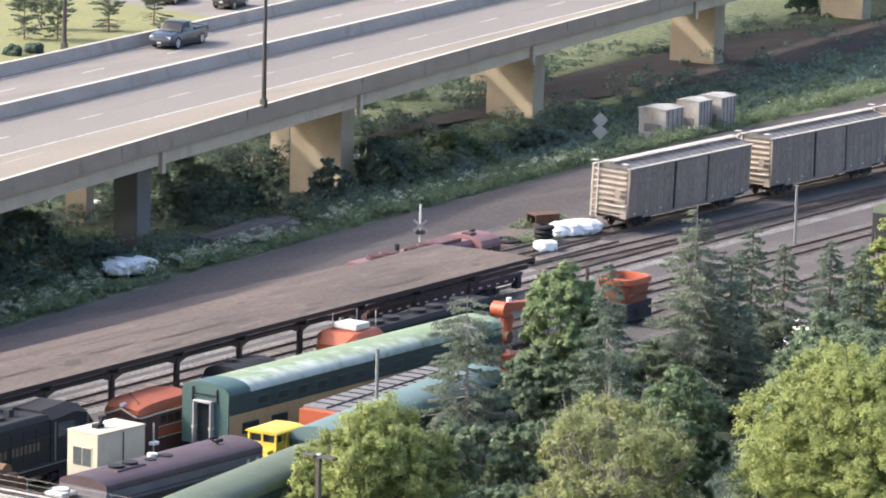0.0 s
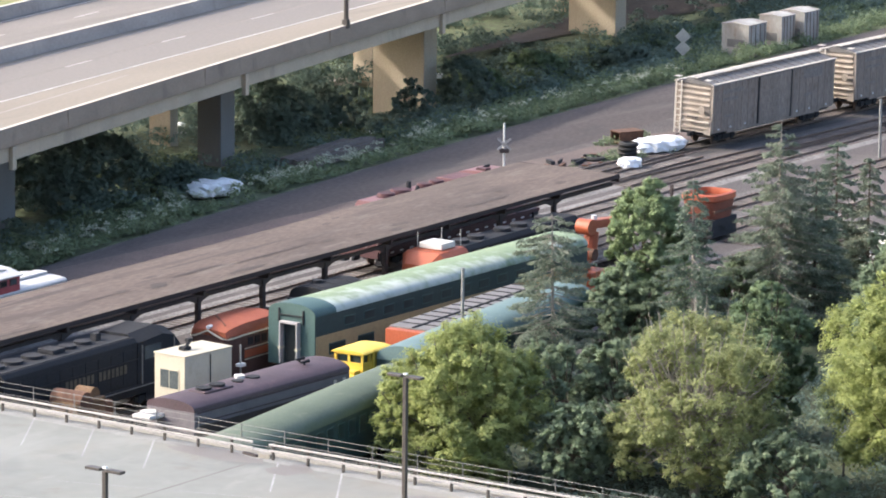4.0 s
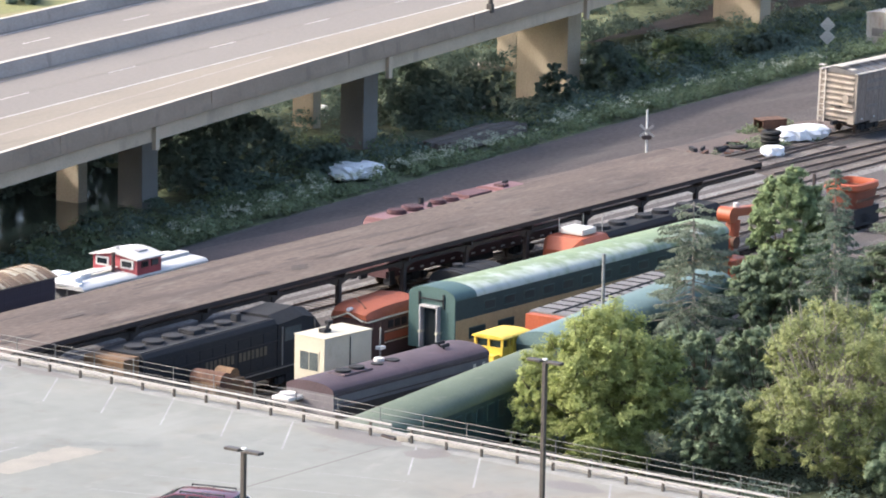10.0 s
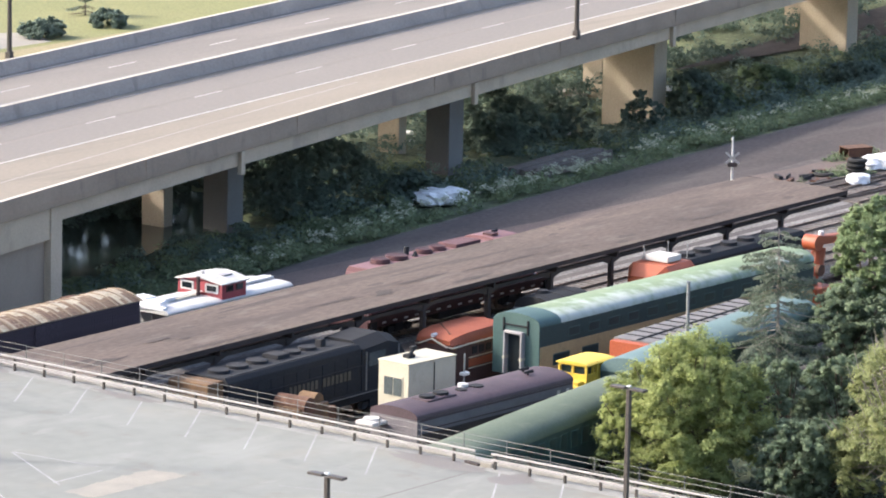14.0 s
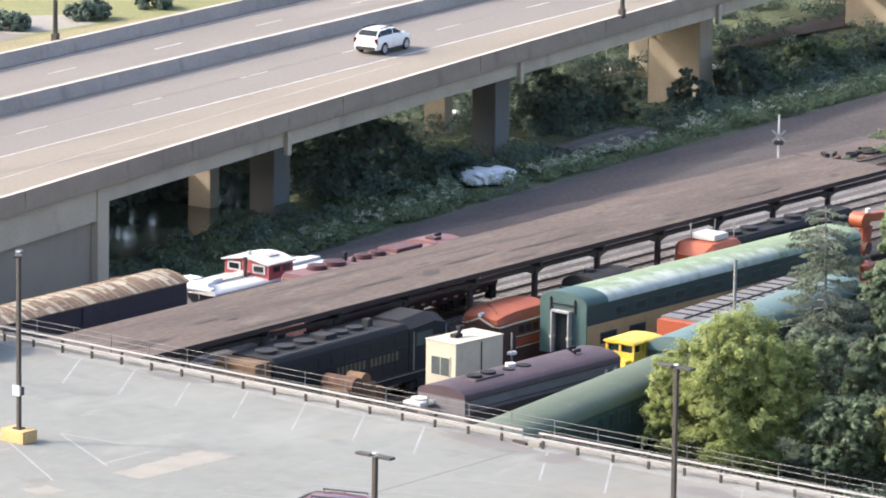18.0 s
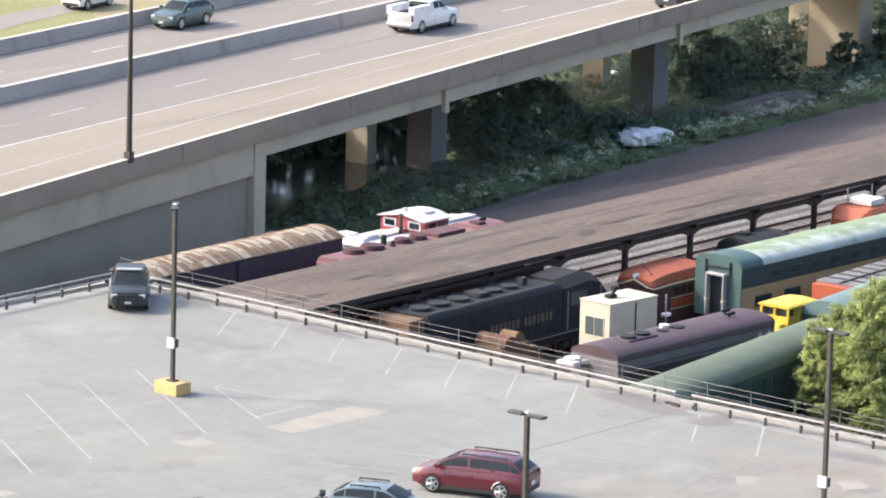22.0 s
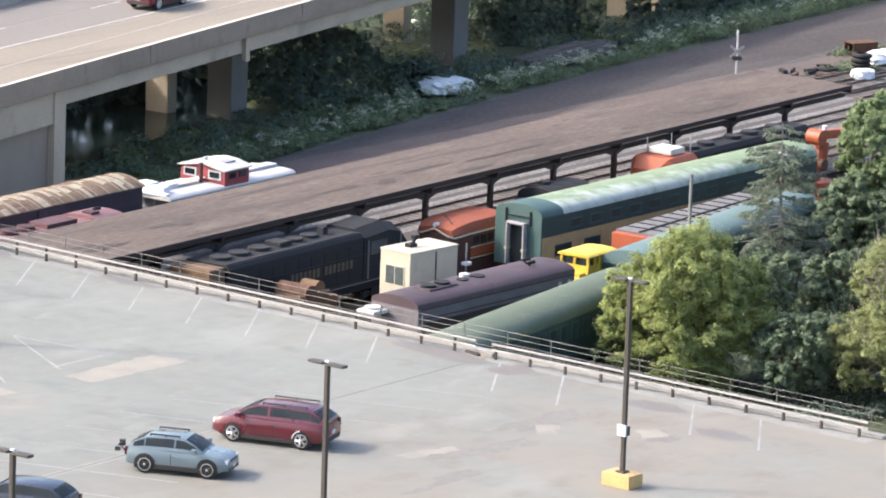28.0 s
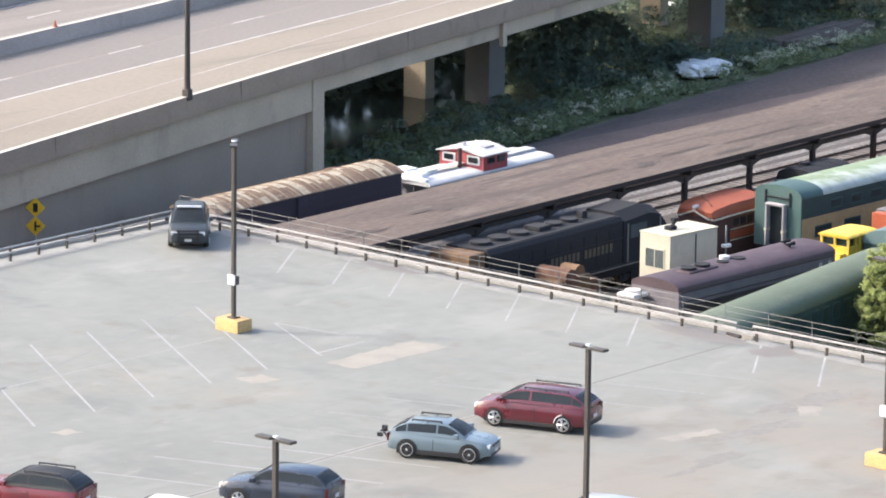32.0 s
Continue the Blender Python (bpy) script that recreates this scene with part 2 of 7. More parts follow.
    yellow_loco=surf("bright yellow", (0.7, 0.5, 0.07), (0.6, 0.42, 0.06), rough=0.5, scale=1.2, fine=12, speckle=0.08),
    box_side=surf("grey-brown boxcar side", (0.275, 0.225, 0.192), (0.195, 0.16, 0.135), rough=0.85, scale=0.9, fine=9, stretch=(1, 1, 0.25), speckle=0.25, amount=0.8),
    box_letter=surf("faded lettering on weathered steel", (0.185, 0.16, 0.148), (0.25, 0.22, 0.2), rough=0.85, scale=2.5, fine=9, speckle=0.2, amount=0.9),
    box_end=surf("tan weathered boxcar end", (0.32, 0.28, 0.235), (0.23, 0.195, 0.165), rough=0.85, scale=0.8, fine=9, speckle=0.15),
    box_roof=surf("grey galvanised roof", (0.16, 0.155, 0.152), (0.115, 0.11, 0.108), rough=0.6, metal=0.2, scale=0.8, fine=9, speckle=0.15),
    old_side=surf("dark maroon-black boxcar side", (0.055, 0.038, 0.05), (0.04, 0.03, 0.04), rough=0.8, stretch=(1, 1, 0.4)),
    old_pale=surf("pale worn sheet roof", (0.42, 0.38, 0.29), (0.30, 0.25, 0.18), rough=0.75, scale=1.5, fine=6, speckle=0.15),
    old_cream=surf("bare weathered sheet", (0.42, 0.39, 0.31), (0.3, 0.26, 0.19), rough=0.75, scale=1.2, fine=6, speckle=0.2),
    old_rust=surf("brown rusted sheet roof", (0.125, 0.074, 0.05), (0.19, 0.135, 0.09), rough=0.85, scale=1.2, fine=6, speckle=0.25),
    old_roof=surf("rusted sheet roof", (0.187, 0.115, 0.0723), (0.323, 0.281, 0.212), rough=0.8, scale=0.6, fine=5, stretch=(2.5, 0.3, 1), speckle=0.2, amount=0.5),
    cabinet=surf("streaked pale metal", (0.43, 0.43, 0.405), (0.25, 0.225, 0.2), rough=0.7, scale=0.9, fine=10, stretch=(1, 1, 0.3), speckle=0.12),
    gold=surf("faded gold lettering", (0.1, 0.085, 0.06), (0.05, 0.044, 0.036), rough=0.7, scale=3),
    timber=surf("grey timber", (0.19, 0.16, 0.135), (0.12, 0.10, 0.09), rough=1, island=0.25),
    lot_cool=surf("cooler worn deck coating", (0.158, 0.165, 0.17), (0.18, 0.186, 0.188), rough=0.72, scale=0.3, fine=2, speckle=0.08),
    line_ghost=surf("nearly worn off lot paint", (0.26, 0.262, 0.258), (0.205, 0.208, 0.203), rough=0.8, scale=0.4, fine=9),
    line_worn=surf("worn continuous lane paint", (0.40, 0.38, 0.35), (0.24, 0.22, 0.20), rough=0.8, scale=0.25, fine=9, amount=0.6),
    roof_stain=surf("damp roof stain", (0.052, 0.042, 0.038), (0.07, 0.056, 0.05), rough=1, scale=0.5, fine=6, speckle=0.25),
    fence_grey=surf("dull grey pipe", (0.17, 0.17, 0.165), (0.12, 0.12, 0.12), rough=0.6, metal=0.3),
    dry_grass=surf("dry brown grass", (0.27, 0.225, 0.125), (0.21, 0.185, 0.10), rough=1, scale=0.4, fine=5, speckle=0.25, bump=0.3),
    lot_band=surf("pale worn deck edge", (0.25, 0.25, 0.235), (0.195, 0.196, 0.184), rough=0.8, scale=0.6, fine=4, speckle=0.1, amount=0.9),
    lot_joint=surf("dirty deck joint", (0.125, 0.117, 0.108), (0.165, 0.16, 0.152), rough=0.8, scale=0.5, fine=6, speckle=0.2, amount=0.8),
    lot_damp=surf("faintly stained deck coating", (0.19, 0.18, 0.166), (0.168, 0.158, 0.147), rough=0.75, scale=0.5, fine=3, speckle=0.08),
    kerb=surf("pale kerb concrete", (0.34, 0.33, 0.31), (0.27, 0.265, 0.25), rough=0.85, scale=0.5, fine=8, speckle=0.08),
    pane_dark=surf("dull dark coach glass", (0.018, 0.04, 0.042), rough=0.35, bump=0, speckle=0.05),
    stone=surf("pale rubble", (0.42, 0.40, 0.37), (0.28, 0.27, 0.25), rough=1, island=0.3),
)


def peel(m, colour, y_low, y_high, x_from):
    """Adds peeled pale paint along a roof's flank, ragged at its edges and thinning out along the roof."""
    n, k = m.node_tree.nodes, m.node_tree.links
    p = n["Principled BSDF"]
    base = p.inputs["Base Color"].links[0].from_socket
    tc, sep = n.new("ShaderNodeTexCoord"), n.new("ShaderNodeSeparateXYZ")
    k.new(tc.outputs["Object"], sep.inputs[0])
    noise = n.new("ShaderNodeTexNoise")
    noise.inputs["Scale"].default_value, noise.inputs["Detail"].default_value = 1.1, 6
    k.new(tc.outputs["Object"], noise.inputs["Vector"])
    flank, length, add, edge = n.new("ShaderNodeMapRange"), n.new("ShaderNodeMapRange"), n.new("ShaderNodeMath"), n.new("ShaderNodeMapRange")
    for node, src, a, b, c, d in ((flank, "Y", y_low, y_high, 0.24, -0.12), (length, "X", x_from, x_from + 22, 0.1, -0.13)):
        node.inputs[1].default_value, node.inputs[2].default_value, node.inputs[3].default_value, node.inputs[4].default_value = a, b, c, d
        k.new(sep.outputs[src], node.inputs[0])
    both = n.new("ShaderNodeMath")
    k.new(flank.outputs[0], both.inputs[0]), k.new(length.outputs[0], both.inputs[1])
    k.new(both.outputs[0], add.inputs[0]), k.new(noise.outputs[0], add.inputs[1])
    edge.inputs[1].default_value, edge.inputs[2].default_value = 0.5, 0.82
    k.new(add.outputs[0], edge.inputs[0])
    mix = n.new("ShaderNodeMix")
    mix.data_type = "RGBA"
    mix.inputs[7].default_value = (*colour, 1)
    k.new(edge.outputs[0], mix.inputs[0]), k.new(base, mix.inputs[6]), k.new(mix.outputs[2], p.inputs["Base Color"])


def blotch(m, colour, scale, lo, hi, share=1.0, stretch=(1, 1, 1), detail=6, y_from=None, y_to=None):
    """Adds soft stains of another colour to a worn surface, if asked only past a line across it."""
    n, k = m.node_tree.nodes, m.node_tree.links
    p = n["Principled BSDF"]
    base = p.inputs["Base Color"].links[0].from_socket
    tc, mp, noise, edge, mix = n.new("ShaderNodeTexCoord"), n.new("ShaderNodeMapping"), n.new("ShaderNodeTexNoise"), n.new("ShaderNodeMapRange"), n.new("ShaderNodeMix")
    mp.inputs["Scale"].default_value, mp.inputs["Location"].default_value = stretch, (scale * 31, scale * 17, 0)
    noise.inputs["Scale"].default_value, noise.inputs["Detail"].default_value, noise.inputs["Roughness"].default_value = scale, detail, 0.62
    edge.interpolation_type = "SMOOTHSTEP"
    edge.inputs[1].default_value, edge.inputs[2].default_value, edge.inputs[4].default_value = lo, hi, share
    mix.data_type = "RGBA"
    mix.inputs[7].default_value = (*colour, 1)
    k.new(tc.outputs["Object"], mp.inputs[0]), k.new(mp.outputs[0], noise.inputs["Vector"]), k.new(noise.outputs[0], edge.inputs[0])
    last = edge.outputs[0]
    if y_from is not None:
        sep, ramp, mul = n.new("ShaderNodeSeparateXYZ"), n.new("ShaderNodeMapRange"), n.new("ShaderNodeMath")
        ramp.interpolation_type, mul.operation = "SMOOTHSTEP", "MULTIPLY"
        ramp.inputs[1].default_value, ramp.inputs[2].default_value = y_from, y_to
        k.new(tc.outputs["Object"], sep.inputs[0]), k.new(sep.outputs["Y"], ramp.inputs[0])
        k.new(last, mul.inputs[0]), k.new(ramp.outputs[0], mul.inputs[1])
        last = mul.outputs[0]
    k.new(last, mix.inputs[0]), k.new(base, mix.inputs[6]), k.new(mix.outputs[2], p.inputs["Base Color"])


blotch(M["lot"], (0.218, 0.208, 0.176), 0.13, 0.5, 0.72, 0.75)
blotch(M["lot"], (0.132, 0.139, 0.134), 0.21, 0.52, 0.7, 0.75, (1.0, 0.45, 1))
blotch(M["lot"], (0.238, 0.243, 0.224), 0.17, 0.52, 0.68, 0.75, (0.5, 1.0, 1))
blotch(M["lot"], (0.15, 0.128, 0.11), 0.3, 0.57, 0.72, 0.55)
blotch(M["lot"], (0.24, 0.242, 0.224), 0.6, 0.58, 0.72, 0.6, (0.5, 1.0, 1))
blotch(M["lot"], (0.212, 0.192, 0.163), 0.12, 0.34, 0.6, 0.8, (1, 0.6, 1), 6, -34.0, -50.0)
blotch(M["lot"], (0.155, 0.13, 0.107), 0.28, 0.5, 0.7, 0.6, (0.7, 1, 1), 6, -36.0, -46.0)
blotch(M["shed_roof"], (0.06, 0.047, 0.042), 0.5, 0.52, 0.66, 0.8, (0.25, 1.4, 1))
blotch(M["shed_roof"], (0.135, 0.112, 0.098), 0.9, 0.55, 0.7, 0.7, (0.3, 1.0, 1))
blotch(M["dirt"], (0.105, 0.09, 0.082), 0.25, 0.5, 0.7, 0.7, (0.25, 1.3, 1))
blotch(M["dirt"], (0.05, 0.046, 0.047), 0.5, 0.54, 0.68, 0.7, (0.3, 1.0, 1))
blotch(M["ballast"], (0.135, 0.118, 0.108), 0.2, 0.52, 0.7, 0.7)
blotch(M["asphalt"], (0.15, 0.134, 0.118), 0.3, 0.52, 0.7, 0.6, (0.1, 1.2, 1))
blotch(M["asphalt"], (0.235, 0.212, 0.185), 0.5, 0.54, 0.7, 0.6, (0.12, 1.0, 1))
blotch(M["asphalt_tan"], (0.15, 0.13, 0.108), 0.5, 0.54, 0.7, 0.6, (0.1, 1.0, 1))
blotch(M["concrete"], (0.3, 0.25, 0.2), 0.6, 0.55, 0.72, 0.55, (1, 1, 0.4))
blotch(M["parapet"], (0.19, 0.15, 0.12), 0.8, 0.54, 0.7, 0.6, (1, 1, 0.5))
blotch(M["barrier"], (0.2, 0.18, 0.165), 0.8, 0.54, 0.7, 0.6, (1, 1, 0.4))
blotch(M["pier_shaded"], (0.15, 0.14, 0.125), 0.7, 0.54, 0.72, 0.6, (1, 1, 0.35))
blotch(M["concrete_pier"], (0.33, 0.275, 0.2), 0.7, 0.55, 0.72, 0.5, (1, 1, 0.35))
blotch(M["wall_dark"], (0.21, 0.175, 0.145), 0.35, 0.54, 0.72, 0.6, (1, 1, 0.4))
for key, colour in (("purple", (0.1, 0.06, 0.066)), ("green_roof", (0.14, 0.16, 0.11)), ("blue_roof", (0.17, 0.22, 0.21)), ("teal", (0.035, 0.07, 0.062)), ("cream", (0.36, 0.32, 0.24)), ("mustard", (0.26, 0.19, 0.1)), ("box_side", (0.13, 0.09, 0.07)), ("box_end", (0.16, 0.11, 0.08)), ("old_pale", (0.16, 0.09, 0.055)), ("cabinet", (0.2, 0.12, 0.08)), ("orange", (0.2, 0.06, 0.03)), ("white_roof", (0.4, 0.39, 0.37))):
    blotch(M[key], colour, 1.3, 0.56, 0.72, 0.6, (0.6, 1, 0.5))
peel(M["teal_roof"], (0.42, 0.47, 0.43), -1.35, 0.4, 2.0)


# ---- mesh helpers ----
def box(bm, x0, x1, y0, y1, z0, z1):
    v = [bm.verts.new((x, y, z)) for x in (x0, x1) for y in (y0, y1) for z in (z0, z1)]
    for q in ((0, 1, 3, 2), (4, 6, 7, 5), (0, 4, 5, 1), (2, 3, 7, 6), (0, 2, 6, 4), (1, 5, 7, 3)):
        bm.faces.new([v[i] for i in q])
    return bm


def loft(bm, rings, caps=True, closed=True):
    rows = [[bm.verts.new(p) for p in r] for r in rings]
    n = len(rows[0])
    for a, b in zip(rows, rows[1:]):
        for i in range(n if closed else n - 1):
            bm.faces.new((a[i], a[(i + 1) % n], b[(i + 1) % n], b[i]))
    if caps and closed:
        bm.faces.new(rows[0][::-1]), bm.faces.new(rows[-1])
    return bm


def cyl(bm, p0, p1, r0, r1=None, n=10):
    p0, p1, r1 = Vector(p0), Vector(p1), r0 if r1 is None else r1
    q = (p1 - p0).to_track_quat("Z", "Y")
    ring = lambda p, r: [p + q @ Vector((r * math.cos(6.2832 * i / n), r * math.sin(6.2832 * i / n), 0)) for i in range(n)]
    return loft(bm, [ring(p0, r0), ring(p1, r1)])


def prism(bm, prof, x0, x1):
    """A profile of (y, z) drawn out along x."""
    return loft(bm, [[(x, y, z) for y, z in prof] for x in (x0, x1)])


def sweep_y(bm, prof, y0, y1):
    """A profile of (x, z) drawn out along y."""
    return loft(bm, [[(x, y, z) for x, z in prof] for y in (y0, y1)])


def B():
    return bmesh.new()


def finish(bm, bevel=0.0, smooth=False):
    bmesh.ops.recalc_face_normals(bm, faces=bm.faces)
    if bevel:
        edges = [e for e in bm.edges if len(e.link_faces) == 2 and e.calc_face_angle(0) > 0.6]
        bmesh.ops.bevel(bm, geom=edges, offset=bevel, segments=2, affect="EDGES", profile=0.6)
    for f in bm.faces:
        f.smooth = smooth
    return bm


def mesh_of(name, bm, material, bevel=0.0, smooth=False):
    finish(bm, bevel, smooth)
    me = bpy.data.meshes.new(name)
    bm.to_mesh(me)
    bm.free()
    me.materials.append(M[material])
    if smooth:
        me.set_sharp_from_angle(angle=radians(35))
    return me


def part(name, bm, material, parent, label="", bevel=0.0, smooth=False, at=None, kind=""):
    ob = new(name, mesh_of(name, bm, material, bevel, smooth))
    ob.parent = parent
    if at is not None:
        ob.matrix_basis = at
    return tagged(ob, label, kind=kind)


def share(name, me, parent, at):
    ob = new(name, me)
    ob.parent, ob.matrix_basis = parent, at
    return ob


def thing(name, at, label, category, group="", kind=""):
    ob = new(name)
    ob.empty_display_size = 0.2
    ob.matrix_basis = at
    return tagged(ob, label, category, group, kind)


def solid(name, bm, material, label, category="", kind="", group="", bevel=0.0, smooth=False, at=None):
    ob = new(name, mesh_of(name, bm, material, bevel, smooth))
    if at is not None:
        ob.matrix_basis = at
    return tagged(ob, label, category, group, kind)


def raw(name, verts, faces, material):
    me = bpy.data.meshes.new(name)
    me.from_pydata(verts, [], faces)
    me.materials.append(M[material])
    return me


def arch(w, z0, z1, n=9, y=0.0, flat=0.75):
    """Half width w: a low arched roof line from eave height z0 to crown z1."""
    return [(y + w * math.cos(math.pi * i / (n - 1)), z0 + (z1 - z0) * math.sin(math.pi * i / (n - 1)) ** flat) for i in range(n)]


# ---- ground ----
def gravel_y(x):
    return 13.7 + 0.165 * (x - 35) - 0.00045 * max(x - 35, 0) ** 2


def curve(x, a, b, c):
    k = min(max(x, -40.0), 220.0)
    return a + b * k - c * k * k + (x - k) * (b - 2 * c * k)


def hy(x):
    """The line of the bridge's near parapet."""
    return curve(x, 7.82, 0.24, 0.000193)


def my(x):
    """The line of the median barrier."""
    return curve(x, 27.1, 0.176, 0.00006)


def beside(line, x, off, z=0.0):
    """A point off metres beyond a line, beside the place x on it."""
    s = (line(x + 1) - line(x - 1)) / 2
    k = 1 / math.hypot(1, s)
    return (x - s * k * off, line(x) + k * off, z)


def hpt(x, off, z=0.0):
    return beside(hy, x, off, z)


def mpt(x, off, z=0.0):
    return beside(my, x, off, z)


def sheet(name, outline, z, material, label, category="ground"):
    bm = B()
    bm.faces.new([bm.verts.new((x, y, z)) for x, y in outline])
    return solid(name, bm, material, label, category, "structure")


def ribbon(bm, xs, off0, off1, z0, z1, pt=hpt, pt2=None):
    rings = []
    for x in xs:
        a, b = pt(x, off0), (pt2 or pt)(x, off1)
        rings.append([(a[0], a[1], z0), (b[0], b[1], z0), (b[0], b[1], z1), (a[0], a[1], z1)])
    return loft(bm, rings)


ZG = -2.3  # the low ground under the bridge


def ground_z(x, y):
    """The bank from the yard down to the low ground."""
    u = y - gravel_y(x)
    low = -0.55 + (ZG + 0.55) * min(max((x - 86) / 16, 0), 1) if x < 118 else ZG + min((x - 118) / 25, 1) * 1.5
    return max(low, min(0.0, -0.16 * u - 0.05))


def flat(bm, pts, z):
    bm.faces.new([bm.verts.new((x, y, z)) for x, y in pts])
    return bm


def build_ground():
    sheet("ground", [(-2500, -2500), (3500, -2500), (3500, 3500), (-2500, 3500)], ZG - 0.02, "ground", "weedy green ground reaching to the horizon")
    xs = list(range(-60, 261, 8))
    bm = B()
    top = [(x, gravel_y(x)) for x in xs]
    loft(bm, [[(x, -90, ZG - 0.1), (x, y + 0.4, ZG - 0.1), (x, y, 0.0), (x, -90, 0.0)] for x, y in top])
    solid("railyard_ground", bm, "ballast", "dark cinder and ballast yard ground", "ground", "structure")
    bm = B()
    rnd = random.Random(3)
    rows = [[bm.verts.new((x, gravel_y(x) + u, ground_z(x, gravel_y(x) + u) + (rnd.uniform(-0.1, 0.1) if 0 < u < 30 else 0))) for u in (0, 1.5, 3, 5, 7, 9, 11, 14, 18, 24, 30, 45)] for x in range(-20, 261, 4)]
    for p, q in zip(rows, rows[1:]):
        for i in range(len(p) - 1):
            bm.faces.new((p[i], q[i], q[i + 1], p[i + 1]))
    solid("verge_bank", bm, "ground", "weedy bank sloping down under the elevated road", "ground", "structure", smooth=True)
    bm = B()
    for x in xs[:-1]:
        y, y2 = gravel_y(x), gravel_y(x + 8)
        bm.faces.new([bm.verts.new(p) for p in ((x, y - 7.5, 0.012), (x + 8, y2 - 7.5, 0.012), (x + 8, y2 - 0.3, 0.012), (x, y - 0.3, 0.012))])
    solid("service_road", bm, "dirt", "brown gravel service road beside the yard", "road", "structure")
    rnd = random.Random(21)
    edge = [(x, 14.0 + rnd.uniform(-0.25, 0.2)) for x in range(30, 107, 3)] + [(112, 12.4)]
    solid("trodden_verge", flat(B(), edge + [(108, 10.6), (90, 9.8), (30, 9.5)], 0.03), "dirt_tan", "paler tan gravel strip beside the siding", "ground", "structure")
    bm = B()
    flat(bm, [(4, -33), (58, -21), (120, -24), (120, -89), (-5, -89), (4, -60)], 0.02)
    solid("woodland_floor", bm, "woodland", "dark leafy ground beneath the trees", "ground", "structure")


build_ground()


# ---- elevated road ----
XS = [-950, -700, -400, -250, -150, -90, -40] + list(range(-20, 241, 10)) + [300, 400, 600, 900]
RZ = 7.0


def build_bridge():
    deck = thing("highway_bridge", pose(0, 0, 0), "pale concrete elevated highway on wall piers", "bridge", kind="structure")
    part("road_slab", ribbon(B(), XS, 0.1, 0.3, RZ - 0.35, RZ, hpt, mpt), "asphalt", deck, "worn pale concrete carriageway")
    part("road_slab", ribbon(B(), XS, 2.7, 10.3, RZ - 0.35, RZ, mpt), "asphalt", deck, "worn pale concrete carriageway")
    part("traffic_lane", ribbon(B(), XS, -8.1, -4.8, RZ + 0.004, RZ + 0.008, mpt), "asphalt_dark", deck, "darker worn traffic lane")
    part("traffic_lane", ribbon(B(), XS, -4.4, -1.3, RZ + 0.004, RZ + 0.008, mpt), "asphalt_dark", deck, "darker worn traffic lane")
    part("exit_lane", ribbon(B(), XS, 0.5, -8.5, RZ + 0.004, RZ + 0.008, hpt, mpt), "asphalt_tan", deck, "older tan concrete exit lane")
    part("shoulder", ribbon(B(), XS, -1.2, -0.3, RZ + 0.004, RZ + 0.008, mpt), "asphalt_tan", deck, "pale shoulder beside the median")
    spans = [25.2] + [x for x in XS if x >= 30]
    part("edge_girder", ribbon(B(), spans, 0.3, 0.9, RZ - 1.25, RZ - 0.35), "concrete", deck, "grey concrete fascia girder")
    for off in (4.0, 8.0):
        part("girder", ribbon(B(), spans, off, off + 0.7, RZ - 1.3, RZ - 0.35), "concrete", deck)
    for off in (-1.2, 2.8, 5.8, 9.0):
        part("girder", ribbon(B(), spans, off, off + 0.7, RZ - 1.3, RZ - 0.35, mpt), "concrete", deck)
    rings = [[hpt(x, o, z) for o, z in ((-0.05, RZ - 0.28), (0.45, RZ - 0.3), (0.45, RZ + 0.25), (0.27, RZ + 0.85), (0.02, RZ + 0.85), (-0.05, RZ + 0.05))] for x in XS]
    part("parapet", loft(B(), rings), "parapet", deck, "weathered concrete parapet with joints")
    # paler strips on parapets and barrier paint the sun on their top edges
    part("parapet_cap", ribbon(B(), XS, 0.0, 0.29, RZ + 0.85, RZ + 0.875), "cap", deck, "pale strip painted as the parapet's sunlit top edge")
    rings = [[mpt(x, o, z) for o, z in ((-0.3, RZ), (0.35, RZ), (0.2, RZ + 0.87), (-0.1, RZ + 0.87))] for x in XS]
    part("median_barrier", loft(B(), rings), "barrier", deck, "stained concrete median barrier")
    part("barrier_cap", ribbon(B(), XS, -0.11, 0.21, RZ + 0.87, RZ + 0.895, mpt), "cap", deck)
    rings = [[mpt(x, o, z) for o, z in ((9.8, RZ), (10.4, RZ - 0.5), (10.3, RZ + 0.85), (10.0, RZ + 0.85))] for x in XS]
    part("parapet", loft(B(), rings), "barrier", deck)
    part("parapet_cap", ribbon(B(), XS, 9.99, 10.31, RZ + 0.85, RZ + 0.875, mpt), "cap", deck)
    for off, w, mt in ((-8.4, 0.18, "line"), (-1.15, 0.12, "line_faint"), (3.3, 0.12, "line_faint"), (9.2, 0.12, "line")):
        part("edge_line", ribbon(B(), XS, off, off + w, RZ + 0.009, RZ + 0.012, mpt), mt, deck, "painted edge line")
    for off, step, size in ((-4.7, 12.2, 3.2), (6.1, 12.2, 3.2)):
        x = 19.4 if off < 0 else 14.0
        while x > -60:
            x -= step
        while x < 230:
            part("lane_dash", ribbon(B(), [x, x + size], off, off + 0.12, RZ + 0.009, RZ + 0.012, mpt), "line", deck)
            x += step
    part("worn_line", ribbon(B(), [x for x in XS if -40 <= x <= 70], 5.45, 5.55, RZ + 0.009, RZ + 0.012), "line_worn", deck, "worn continuous lane line")
    # drain boxes and joints on the fascia
    for x in (45.5, 76.0, 106.0, 136.0, 168.0):
        p = hpt(x, 0.1)
        part("drain_box", box(B(), p[0] - 0.17, p[0] + 0.17, p[1] - 0.12, p[1] + 0.2, RZ - 1.75, RZ - 0.35), "concrete", deck, "fascia drain box", bevel=0.02)
